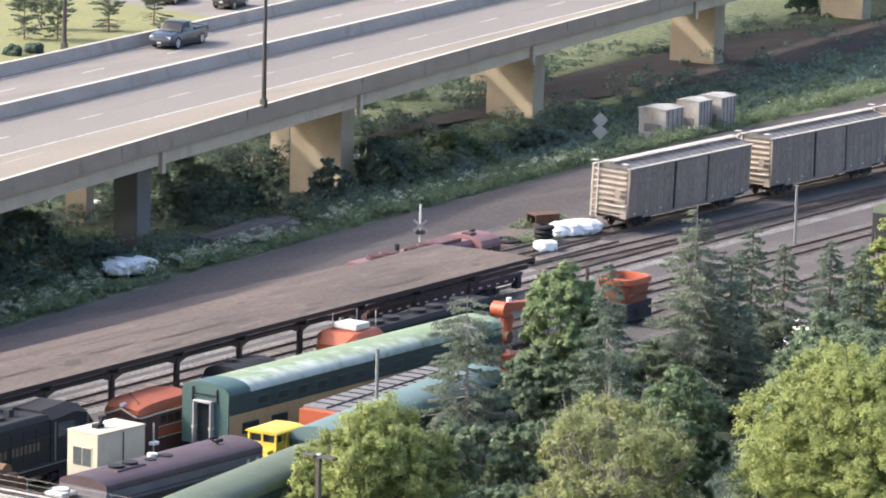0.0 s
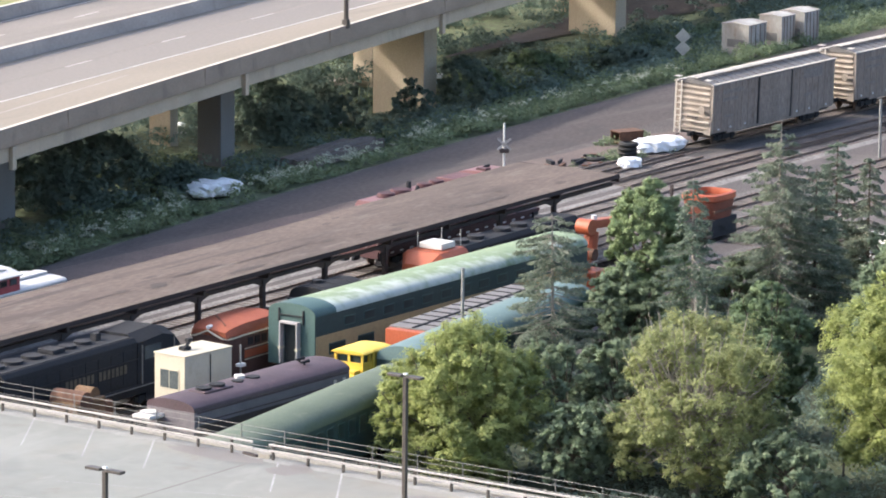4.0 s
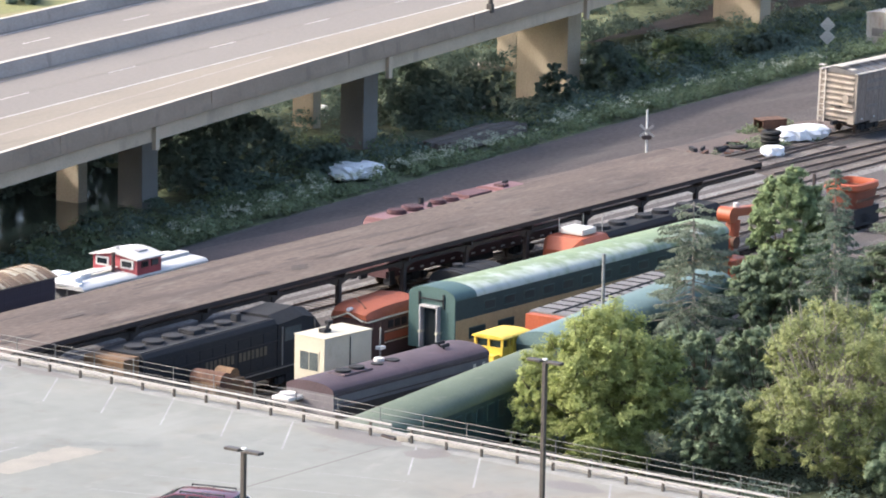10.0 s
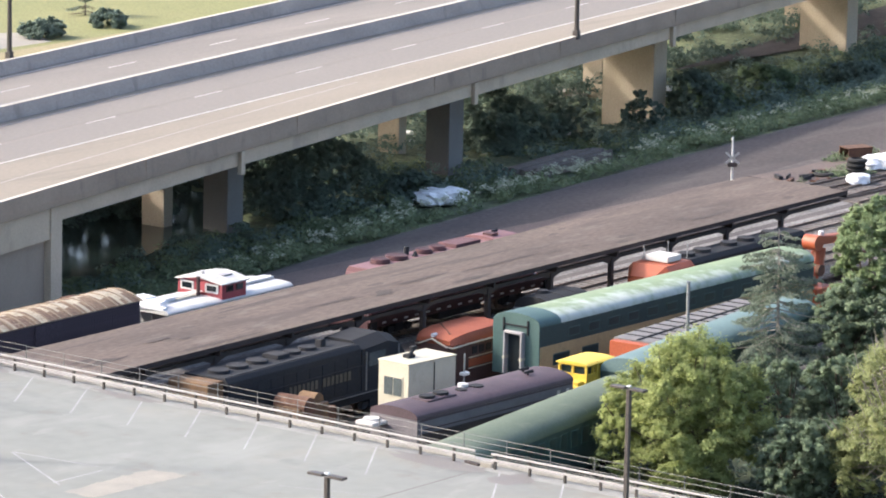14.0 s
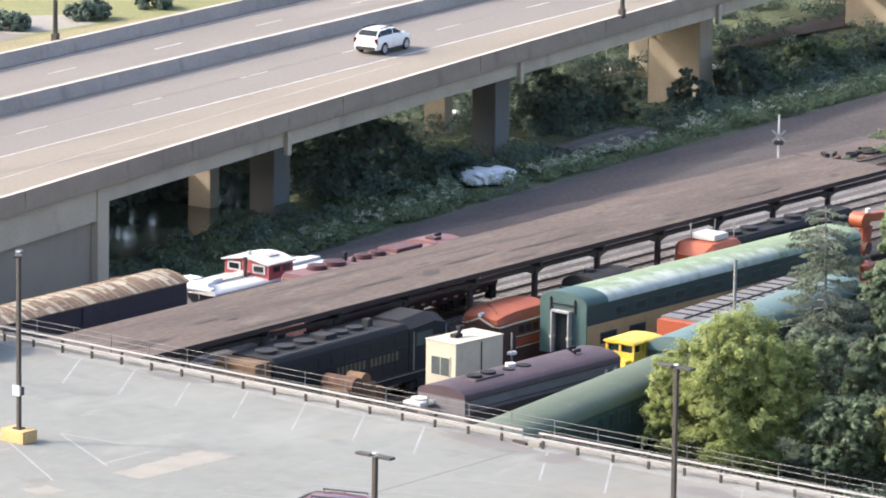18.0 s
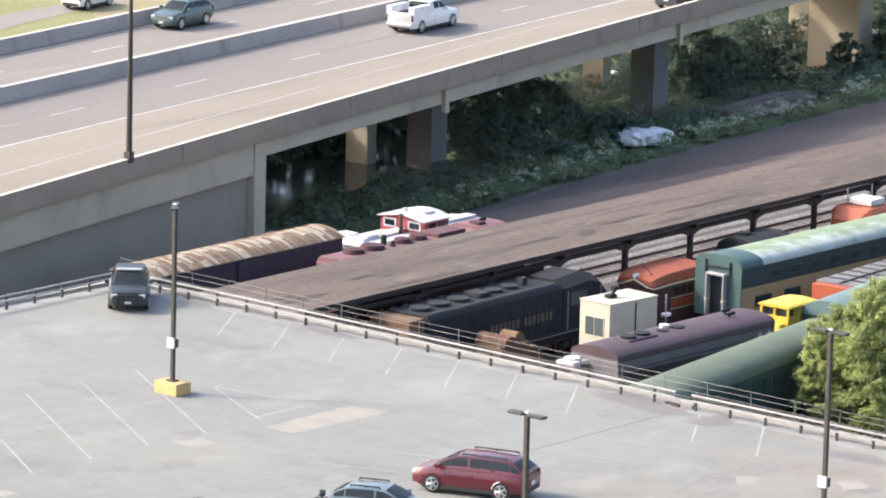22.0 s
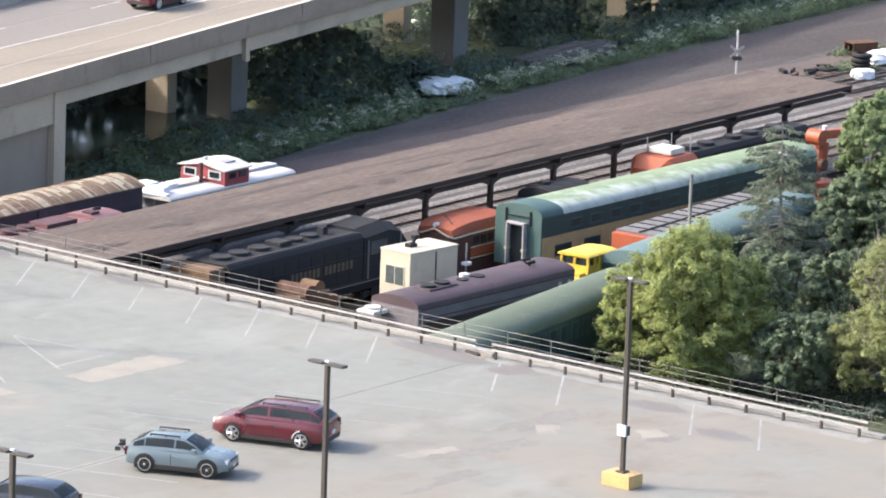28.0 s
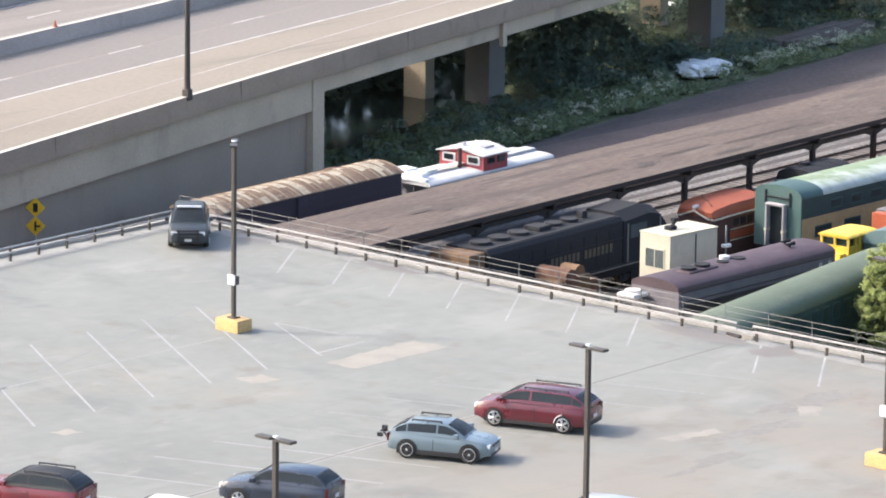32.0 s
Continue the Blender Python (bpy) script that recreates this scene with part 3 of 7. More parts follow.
    for x in list(range(-20, 200, 18)):
        p, q = hpt(x, -0.06), hpt(x + 0.05, -0.06)
        part("parapet_joint", box(B(), p[0], q[0], p[1] - 0.004, p[1] + 0.05, RZ - 0.26, RZ + 0.84), "parapet", deck)
    # columns: near row, then the smaller far row
    # the two slim near columns take the grey that paints their shade
    for x, y, w, d in ((53.6, 26.6, 1.9, 1.6), (79.5, 29.9, 1.9, 1.6), (112.3, 37.4, 4.4, 1.7), (146.4, 43.9, 4.3, 1.6), (183.0, 50.3, 4.3, 1.7), (219.0, 57.0, 4.3, 1.7)):
        solid("bridge_pier", box(B(), 0, d, 0, w, ZG - 0.3, RZ - 1.3), "pier_shaded" if w < 2 else "concrete_pier", "concrete column coloured shade-grey under the elevated road" if w < 2 else "tan concrete wall pier under the elevated road", "pier", "structure", "bridge piers", bevel=0.06, at=pose(x, y, 0, 0, 0, 3.0))
    for x, y in ((52.0, 30.4), (83.9, 37.75), (121.0, 48.5), (155.0, 54.0)):
        solid("bridge_pier", box(B(), 0, 0.9, 0, 1.75, ZG - 0.3, RZ - 1.3), "concrete_pier", "slim tan concrete pier of the far carriageway", "pier", "structure", "bridge piers", bevel=0.06, at=pose(x, y, 0, 0, 0, 3.0))
    # retaining wall
    wall = thing("retaining_wall", pose(0, 0, 0), "concrete retaining wall with a darker textured lower face", "wall", kind="structure")
    xs = [-950, -700, -400, -200, -90, -40, -20, -10, 0, 10, 20, 24.0]
    part("upper_panel", ribbon(B(), xs, 0.3, 1.2, RZ - 2.15, RZ - 0.35), "concrete", wall, "smooth pale upper panel")
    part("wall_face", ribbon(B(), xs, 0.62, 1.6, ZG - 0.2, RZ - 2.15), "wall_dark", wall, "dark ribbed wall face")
    part("end_pilaster", ribbon(B(), [24.0, 25.2], 0.2, 2.6, ZG - 0.2, RZ - 0.36), "concrete", wall, "pale end pilaster", bevel=0.04)
    part("end_wall", ribbon(B(), [24.2, 25.0], 2.6, 9.8, ZG - 0.2, RZ - 0.5, hpt, mpt), "concrete", wall)
    part("far_wall", ribbon(B(), xs + [25.2], 9.6, 10.2, ZG - 0.2, RZ - 0.35, mpt), "concrete", wall)
    # park lawn beyond the road
    bm = B()
    rings = []
    for x in (-700, -100, 30, 60, 90, 120, 150, 190, 240):
        a, c, b = mpt(x, 13), mpt(x, 19), mpt(x, 320)
        rings.append([(a[0], a[1], ZG - 0.3), (b[0], b[1], ZG - 0.3), (b[0], b[1], -0.6), (c[0], c[1], -0.6), (a[0], a[1], ZG - 0.1)])
    solid("lawn", loft(bm, rings), "lawn", "sunlit mown park lawn beyond the road", "lawn", "structure")
    bm = B()
    flat(bm, [(102.8, 96), (107, 93.5), (104.5, 89), (97.0, 89), (92, 92)], -0.585)
    solid("park_path", bm, "lot_patch", "pale sandy path across the lawn", "path", "structure")
    bm = B()
    flat(bm, [(99.3, 100.3), (101.6, 96.4), (99.9, 94.8), (96.8, 97.8), (88, 106), (91, 109)], -0.585)
    solid("park_path", bm, "lot_patch", "pale concrete path across the lawn", "path", "structure")
    bm = B()
    flat(bm, [(70, 74), (85.8, 87.4), (112.6, 88.4), (150, 93), (150, 86), (112, 80), (90, 76)], -0.59)
    solid("dry_verge", bm, "dry_grass", "strip of dry brown grass beside the road", "ground", "structure")
    bm = B()
    flat(bm, [(60, 78.5), (74.2, 84.2), (83, 86.3), (96, 88.2), (96, 92), (86, 89.6), (75, 88.0), (60, 84)], -0.58)
    solid("side_road", bm, "asphalt", "grey side road between the highway and the lawn", "road", "structure")
    bm = B()
    flat(bm, [(176, 98.5), (200, 97), (205, 112), (178, 113)], -0.58)
    solid("park_car_park", bm, "asphalt", "pale paved car park beside the lawn", "road", "structure")
    # gravel lane beyond the last piers
    bm = B()
    flat(bm, [(128, 47.5), (150, 47.0), (170.8, 46.1), (177.8, 43.8), (192.8, 45.8), (205.1, 46.4), (258, 46), (258, 56), (220.4, 55.3), (200.7, 59.9), (188.2, 57.7), (171.1, 56.4), (150, 52)], -0.72)
    solid("far_lane", bm, "dirt", "dark gravel lane beyond the bridge", "road", "structure")


build_bridge()


def street_light(p, h):
    t = thing("street_light", pose(*p, 0, 0, 10), "tall slim dark street light on the bridge parapet", "street light", "bridge street lights")
    part("base", box(B(), -0.21, 0.21, -0.2, 0.2, -0.2, 0.4), "pole", t, bevel=0.03)
    part("pole", cyl(B(), (0, 0, 0.4), (0, 0, h), 0.17, 0.09, 12), "pole", t, smooth=True)
    part("arm", cyl(B(), (0, 0, h - 0.1), (0.3, 2.2, h + 0.25), 0.06, 0.05, 8), "pole", t)
    part("lantern", box(B(), 0.15, 0.45, 1.9, 2.7, h + 0.2, h + 0.38), "pole", t, bevel=0.05)


for sx in (10.8, 90.7, 170.0):
    street_light(hpt(sx, 0.1, RZ + 0.85), 10.0)
for sx in (104.5, 58.0, 150.0):
    street_light(mpt(sx, 10.6, RZ + 0.85), 10.0)

# ---- parking deck ----
LZ = 6.4
LS = 0.9584  # the deck's own grid, laid out at this scale


def lp(x, y, z=LZ, turn=0.0):
    """A pose on the deck, from its grid."""
    return pose(LS * x - 7.38, LS * y - 7.25, z, 0, 0, turn)


def strip(bm, a, b, w, z):
    a, b = Vector(a), Vector(b)
    n = (b - a).normalized()
    n = Vector((-n.y, n.x)) * w / 2
    return flat(bm, [a - n, b - n, b + n, a + n], z)


def build_lot():
    deck = thing("parking_deck", Matrix.Translation((-7.38, -7.25, LZ)) @ Matrix.Scale(LS, 4), "pale grey coated rooftop parking deck", "parking deck", kind="structure")
    part("slab", loft(B(), [[(x, y, z) for x, y in ((0.75, 1.1), (0.75, -57.4), (-8.0, -66.0), (-120, -78), (-120, 1.1))] for z in (-0.5, 0.0)]), "lot", deck)
    part("edge_beam", box(B(), -119.8, 0.6, -57.2, 0.95, -0.8, -0.5), "concrete", deck)
    me = mesh_of("column", box(B(), -0.35, 0.35, -0.35, 0.35, -7.4, -0.8), "concrete")
    for cx in range(-112, 0, 16):
        for cy in (-56.5, -44.5, -36, -24.5, -14, 0.3):
            share("column", me, deck, pose(cx, cy, 0))
    part("kerb", box(B(), 0.35, 0.75, -57.4, 1.1, 0.0, 0.16), "kerb", deck, bevel=0.02)
    part("kerb", box(B(), -120, 0.35, 0.6, 1.1, 0.0, 0.16), "kerb", deck, bevel=0.02)
    z = 0.004
    for k in list(range(13)):
        y = -7.95 - 3.63 * k
        if k in (7, 10):
            continue
        part("stall_line", strip(B(), (-0.4, y), (-5.1, y - 3.2), 0.10, z), "line_faint", deck)
    for k in range(9):
        x = -16.1 - 3.55 * k
        part("stall_line", strip(B(), (x + 6.6 if k > 0 else x + 3.2, -13.5 if k > 0 else -18.4), (x, -24.35), 0.11, z), "line_faint", deck)
    part("stall_line", strip(B(), (-31, -18.55), (-16.5, -18.7), 0.10, z), "line_ghost", deck)
    part("stall_line", strip(B(), (-15.98, -23.85), (-12.7, -23.8), 0.10, z), "line_faint", deck)
    part("stall_line", strip(B(), (-12.82, -18.39), (-12.3, -23.2), 0.10, z), "line_faint", deck)
    for k in range(-4, 9):
        x = -37.4 + 3.5 * k
        part("stall_line", strip(B(), (x, -31.5), (x + 3.35, -41.2), 0.10, z), "line_faint" if k < 3 else "line_ghost", deck)
    part("edge_band", strip(B(), (-0.2, 0.5), (-0.2, -57.2), 1.0, 0.0015), "lot_band", deck, "paler worn band along the deck edge")
    part("edge_band", strip(B(), (-60, -1.75), (-0.8, 0.25), 1.5, 0.0018), "lot_band", deck, "paler worn band along the deck edge")
    part("joint_filler", strip(B(), (-14, -36.38), (-60, -37.6), 0.42, 0.003), "lot_band", deck, "pale joint filler")
    part("expansion_joint", strip(B(), (0.4, -36.0), (-60, -37.6), 0.13, z), "lot_joint", deck, "dark deck joint")
    part("expansion_joint", strip(B(), (-13.5, -13.6), (-60, -27.5), 0.10, z), "lot_cool", deck)
    for pts in (((-16.8, -25.3), (-11.1, -25.2), (-10.7, -27.2), (-16.9, -27.1)), ((-21.8, -24.4), (-20.6, -24.9), (-20.7, -26.2), (-22.1, -25.7)),
                ((-34.1, -25.6), (-33.2, -25.6), (-33.2, -26.5), (-34.1, -26.4)), ((-8.6, -45.4), (-7.9, -46.1), (-9.2, -47.0), (-9.8, -46.4)), ((-6.2, -48.9), (-5.3, -49.5), (-6, -50.6), (-7, -50)),
                ((-17, -44.5), (-14, -45.2), (-14.4, -46), (-17.2, -45.2))):
        rag = random.Random(len(pts) + int(pts[0][0] * 10))
        edge = []
        for (ax, ay), (bx, by) in zip(pts, pts[1:] + pts[:1]):
            n_ = max(3, int(math.hypot(bx - ax, by - ay) / 0.3))
            edge += [(ax + (bx - ax) * i / n_ + rag.uniform(-0.13, 0.13), ay + (by - ay) * i / n_ + rag.uniform(-0.13, 0.13)) for i in range(n_)]
        part("repair_patch", flat(B(), edge, z + 0.002), "lot_patch", deck, "yellowed repair patch with ragged edges")
    rnd = random.Random(4)
    for cx, cy, rx, ry in ((-8.0, -45.0, 3.4, 1.3), (-13.5, -47.0, 3.8, 1.1), (-6.0, -50.5, 2.4, 1.2), (-19.0, -48.5, 3.0, 0.9)):
        for k in range(7):
            qx, qy, sx, sy = cx + rnd.uniform(-0.6, 0.6) * rx, cy + rnd.uniform(-0.6, 0.6) * ry, rx * rnd.uniform(0.2, 0.5), ry * rnd.uniform(0.2, 0.5)
            pts = [(qx + sx * math.cos(a) * rnd.uniform(0.5, 1.2), qy + sy * math.sin(a) * rnd.uniform(0.5, 1.2)) for a in [6.283 * i / 16 for i in range(16)]]
            part("water_mark", flat(B(), pts, z + 0.0005 + 0.0002 * k), "lot_damp", deck, "faint brown water mark")
    for p0, p1 in (((-9, -30.5), (-44, -31.5)), ((-1.0, -52), (-40, -44))):
        part("crack", strip(B(), p0, p1, 0.045, z), "lot_stain", deck, "dark hairline crack")
    for cx, cy, rx, ry in ((-0.9, -33.5, 0.9, 3.1), (-1.2, -38.4, 1.2, 1.2), (-0.5, -14.2, 0.5, 2.4), (-0.6, -5.5, 0.5, 1.2), (-2.0, -47, 1.0, 1.6), (-4.0, -52, 0.9, 1.5)):
        pts = [(cx + rx * math.cos(a) * rnd.uniform(0.6, 1.15), cy + ry * math.sin(a) * rnd.uniform(0.6, 1.15)) for a in [6.283 * i / 18 for i in range(18)]]
        part("water_stain", flat(B(), pts, z + 0.003), "lot_stain", deck, "brown water stain")
    # guard rails
    def guard(name, length, at, step=1.9):
        t = thing("guard_rail", at, "white and galvanised steel guard rail along the deck edge", "guard rail", "deck guard rails")
        for zz in (0.42, 0.68):
            prof = [(0, zz - 0.055), (-0.05, zz - 0.03), (-0.05, zz + 0.03), (0, zz + 0.055), (0.02, zz + 0.03), (0.02, zz - 0.03)]
            part("rail_beam", prism(B(), prof, 0, length), "white_steel", t)
        me = mesh_of("post", box(B(), -0.05, 0.05, 0.02, 0.12, 0, 0.74), "pole", 0.0)
        for i in range(int(length / step) + 1):
            share("post", me, t, pose(0.15 + i * step, 0, 0))
        return t
    guard("guard_rail", 33.7, lp(-0.12, -0.3, LZ, -90.3))
    guard("guard_rail", 19.6, lp(-0.3, -36.4, LZ, -89.2))
    guard("guard_rail", 57.6, lp(-60, -2.2, LZ, 2.3))
    # outer pipe fence
    def fence(length, at):
        t = thing("pipe_fence", at, "thin grey pipe fence outside the guard rail", "fence", "deck fences")
        for zz in (0.30, 0.58, 0.86, 1.12):
            part("rail", cyl(B(), (0, 0, zz), (length, 0, zz), 0.013, n=6), "fence_grey", t)
        me = mesh_of("post", cyl(B(), (0, 0, -0.3), (0, 0, 1.15), 0.025, n=6), "fence_grey")
        for i in range(int(length / 2.4) + 1):
            share("post", me, t, pose(i * 2.4, 0, 0))
    fence(55.8, lp(0.62, 1.0, LZ, -90))
    return deck


build_lot()


def deck_lamp(x, y, turn, tag=True, heads=0):
    t = thing("parking_lamp", lp(x, y, LZ, turn), "dark bronze twin-head lamp post on a yellow concrete block", "lamp post", "deck lamp posts")
    part("block", box(B(), -0.46, 0.46, -0.68, 0.68, 0, 0.55), "yellow", t, "yellow painted concrete block", bevel=0.03)
    part("base_plate", box(B(), -0.2, 0.2, -0.2, 0.2, 0.55, 0.61), "pole", t)
    part("pole", box(B(), -0.085, 0.085, -0.085, 0.085, 0.61, 8.3), "pole", t, bevel=0.02)
    for s in (-1, 1):
        part("lamp_head", box(B(), -0.16, 0.16, s * 0.14, s * 0.82, 8.27, 8.37), "pole", t, "flat lamp head", bevel=0.02, at=pose(0, 0, 0, 0, 0, heads))
    part("sensor", box(B(), -0.08, 0.08, -0.08, 0.08, 8.37, 8.44), "lampglass", t, bevel=0.02)
    if tag:
        part("notice", box(B(), -0.20, -0.1, -0.2, 0.2, 2.05, 2.5), "plate", t, "small white notice plate", bevel=0.01)
        part("call_box", box(B(), -0.1, 0.16, -0.17, 0.17, 2.05, 2.42), "pole", t)


for lx, ly in ((-15.2, -18.0), (-14.1, -54.2), (-34.5, -55.2), (-52.8, -56.3)):
    deck_lamp(lx, ly, 0, heads=-48 if ly > -20 else 0)


# ---- road vehicles ----
def section(x, w, z0, z1, r):
    """A rounded body section across the vehicle."""
    return [(x, -w * 0.93, z0), (x, -w, z0 + r), (x, -w, z1 - r * 1.6), (x, -w * 0.9, z1 - r * 0.35), (x, -w * 0.6, z1), (x, w * 0.6, z1), (x, w * 0.9, z1 - r * 0.35), (x, w, z1 - r * 1.6), (x, w, z0 + r), (x, w * 0.93, z0)]


SHAPES = {
    # length, half width, height, bonnet height, wheelbase, wheel radius, body stations (x share, half width share, top), cabin (x share base front, roof front, roof rear, base rear)
    "van": (5.0, 0.97, 1.68, 1.1, 2.98, 0.38, (0.62, 0.2, -0.7, -0.97)),
    "suv": (4.6, 0.92, 1.66, 1.10, 2.75, 0.36, (0.46, 0.10, -0.70, -0.95)),
    "cross": (4.3, 0.88, 1.53, 1.0, 2.58, 0.37, (0.5, 0.12, -0.6, -0.94)),
    "sedan": (4.8, 0.92, 1.46, 0.98, 2.8, 0.33, (0.42, 0.10, -0.42, -0.74)),
    "pickup": (5.85, 1.0, 1.92, 1.22, 3.68, 0.41, (0.42, 0.22, -0.20, -0.26)),
}
WHEEL_MESH = {}


def wheel(parent, x, y, r, side):
    if r not in WHEEL_MESH:
        bm = B()
        rings = []
        for yy, rr in ((-0.1, 0.62), (-0.11, 0.86), (-0.09, 0.98), (0, 1), (0.09, 0.98), (0.11, 0.86), (0.1, 0.62)):
            rings.append([(rr * r * math.cos(6.2832 * i / 20), yy, rr * r * math.sin(6.2832 * i / 20)) for i in range(20)])
        ty = mesh_of("tyre", loft(bm, rings), "rubber", smooth=True)
        bm = B()
        ring = lambda yy, rr: [(rr * r * math.cos(6.2832 * i / 20), yy, rr * r * math.sin(6.2832 * i / 20)) for i in range(20)]
        loft(bm, [ring(-0.02, 0.72), ring(0.08, 0.72), ring(0.085, 0.66), ring(0.04, 0.58), ring(-0.02, 0.58)], caps=False)
        two = r == 0.37
        for i in range(5 if not two else 0):
            for da in (-0.16, 0.16):
                a = 6.2832 * i / 5
                cyl(bm, (0, 0.07, 0), (r * 0.62 * math.cos(a + da), 0.06, r * 0.62 * math.sin(a + da)), 0.034, 0.03, 5)
        cyl(bm, (0, 0.0, 0), (0, 0.085, 0), r * 0.14, n=10)
        disc = cyl(B(), (0, -0.05, 0), (0, 0.02, 0), r * 0.7, n=20)
        if two:
            for i in range(5):
                a = 6.2832 * i / 5
                cyl(disc, (0, 0.04, 0), (r * 0.6 * math.cos(a), 0.045, r * 0.6 * math.sin(a)), 0.05, 0.04, 6)
        WHEEL_MESH[r] = (ty, mesh_of("rim", bm, "chrome"), mesh_of("hub", disc, "plastic"))
    ty, rim, hub = WHEEL_MESH[r]
    w = share("wheel", ty, parent, pose(x, y, r, 0, 0, 0 if side > 0 else 180))
    share("rim", rim, w, pose(0, 0.035, 0)), share("hub", hub, w, pose(0, 0.03, 0))
    return w


def vehicle(shape, paint_name, at, label, category="car", extras=""):
    L, w, h, bh, wb, r, (cf, rf, rr, cr) = SHAPES[shape]
    t = thing({"van": "minivan", "pickup": "pickup_truck", "sedan": "sedan", "suv": "suv", "cross": "hatchback"}[shape], at, label, category)
    hl = L / 2
    g = 0.22
    belt = bh + 0.02
    st = []
    bed = shape == "pickup"
    for s, ws, top in ((1.0, 0.66, bh * 0.60), (0.975, 0.84, bh * 0.76), (0.90, 0.95, bh * 0.86), (0.78, 0.99, bh * 0.93), (cf, 1.0, bh), (0.0, 1.0, belt), (-0.6, 1.0, belt + (0.03 if not bed else 0)), (-0.90, 0.98, belt), (-0.975, 0.93, belt * 0.94), (-1.0, 0.86, belt * 0.8 if not bed else belt)):
        st.append(section(s * hl, w * ws, g if abs(s) < 0.9 else g + 0.12, top, 0.12))
    part("body", loft(B(), st), paint_name, t, smooth=True)
    # glasshouse: belt at the sides, curved roof line
    rw, roof = w * 0.74, h - 0.03
    def hoop(x, wl, z0, wt, z1):
        return [(x, -wl, z0), (x, -(wl * 0.35 + wt * 0.65), z0 + (z1 - z0) * 0.6), (x, -wt, z1 - 0.035), (x, -wt * 0.8, z1), (x, wt * 0.8, z1), (x, wt, z1 - 0.035), (x, wl * 0.35 + wt * 0.65, z0 + (z1 - z0) * 0.6), (x, wl, z0)]
    b0, gl = belt - 0.04, roof - belt
    front, rear = (cf - rf) * hl, (rr - cr) * hl
    rings = [hoop(cf * hl, w * 0.9, b0, w * 0.86, b0 + 0.04), hoop(rf * hl + front * 0.45, w * 0.93, b0, w * 0.80, belt + gl * 0.62), hoop(rf * hl, w * 0.94, b0, rw, roof - 0.03),
             hoop((rf * 0.6 + rr * 0.4) * hl, w * 0.95, b0, rw, roof), hoop(rr * hl, w * 0.93, b0, rw * 0.97, roof - 0.05), hoop(cr * hl + rear * 0.4, w * 0.91, b0, w * 0.80, belt + gl * 0.5), hoop(cr * hl, w * 0.88, b0, w * 0.84, belt + 0.06)]
    part("cabin", loft(B(), rings), "plastic" if "blackroof" in extras else paint_name, t, smooth=True)

    def at_station(u, k):
        i = min(int(u), 5)
        a_, b_ = Vector(rings[i][k]), Vector(rings[i + 1][k])
        return a_.lerp(b_, u - i)

    def flank(u, v):
        """A point on the cabin's right flank: along it by station, up it from the belt to the roof's edge."""
        p0, p1, p2 = at_station(u, 0), at_station(u, 1), at_station(u, 2)
        return p0.lerp(p1, v / 0.6) if v < 0.6 else p1.lerp(p2, (v - 0.6) / 0.4)

    def pane(name, pts, out, label=""):
        bm = B()
        rows = [[bm.verts.new(q + out) for q in row] for row in pts]
        for a_, b_ in zip(rows, rows[1:]):
            for i in range(len(a_) - 1):
                bm.faces.new((a_[i], a_[i + 1], b_[i + 1], b_[i]))
        bmesh.ops.solidify(bm, geom=bm.faces[:], thickness=0.006)
        return part(name, bm, "car_glass", t, label, smooth=True)

    spans = ((0.62, 2.5), (2.62, 3.5 if bed else 4.05), (4.17, 5.25))[:2 if bed or shape == "sedan" else 3]
    for s in (-1, 1):
        for u0, u1 in spans:
            grid = [[flank(u0 + (u1 - u0) * i / 6, v) for v in (0.24, 0.42, 0.6, 0.76, 0.9)] for i in range(7)]
            pane("side_window", [[Vector((q.x, -s * q.y if s > 0 else q.y, q.z)) for q in row] for row in grid], Vector((0, s * 0.012, 0.002)), "dark tinted side window")
    for name, u0, u1, out in (("windscreen", 0.12, 1.85, Vector((0.012, 0, 0.012))), ("rear_window", 4.25, 5.75, Vector((-0.014, 0, 0.01)))):
        pane(name, [[at_station(u0 + (u1 - u0) * i / 4, a_).lerp(at_station(u0 + (u1 - u0) * i / 4, b_), f) for a_, b_, f in ((2, 3, 0.5), (3, 4, 0.02), (3, 4, 0.5), (3, 4, 0.98), (4, 5, 0.5))] for i in range(5)], out, "dark curved glass")
    # mirrors, lamps and trim on both sides
    for s in (-1, 1):
        if shape == "van":
            bm = B()
            line = [flank(0.6 + 4.75 * i / 14, 0.94) for i in range(15)] + [flank(5.35, 0.3)]
            for p0, p1 in zip(line, line[1:]):
                cyl(bm, (p0.x, s * abs(p0.y) + s * 0.012, p0.z), (p1.x, s * abs(p1.y) + s * 0.012, p1.z), 0.026, n=5)
            part("window_trim", bm, "plate", t, "bright curved window trim")
        part("mirror", box(B(), cf * hl - 0.42, cf * hl - 0.2, s * (w + 0.02), s * (w + 0.22), belt - 0.02, belt + 0.16), paint_name, t, bevel=0.04)
        part("headlamp", box(B(), hl * 0.90, hl * 0.975, s * w * 0.55, s * w * 0.86, bh * 0.62, bh * 0.78), "lampglass", t, bevel=0.02)
        part("tail_lamp", box(B(), -hl * 0.995, -hl * 0.95, s * w * 0.72, s * w * 0.95, bh * 0.66, bh * 0.98), "tail", t, bevel=0.02)
        part("sill", box(B(), -wb / 2 + r, wb / 2 - r, s * w * 0.9, s * (w + 0.015), 0.2, 0.36), "plastic", t, bevel=0.02)
        part("door_seam", box(B(), -0.1 * hl - 0.012, -0.1 * hl + 0.012, s * w * 0.985, s * (w + 0.004), 0.4, belt - 0.16), "plastic", t)
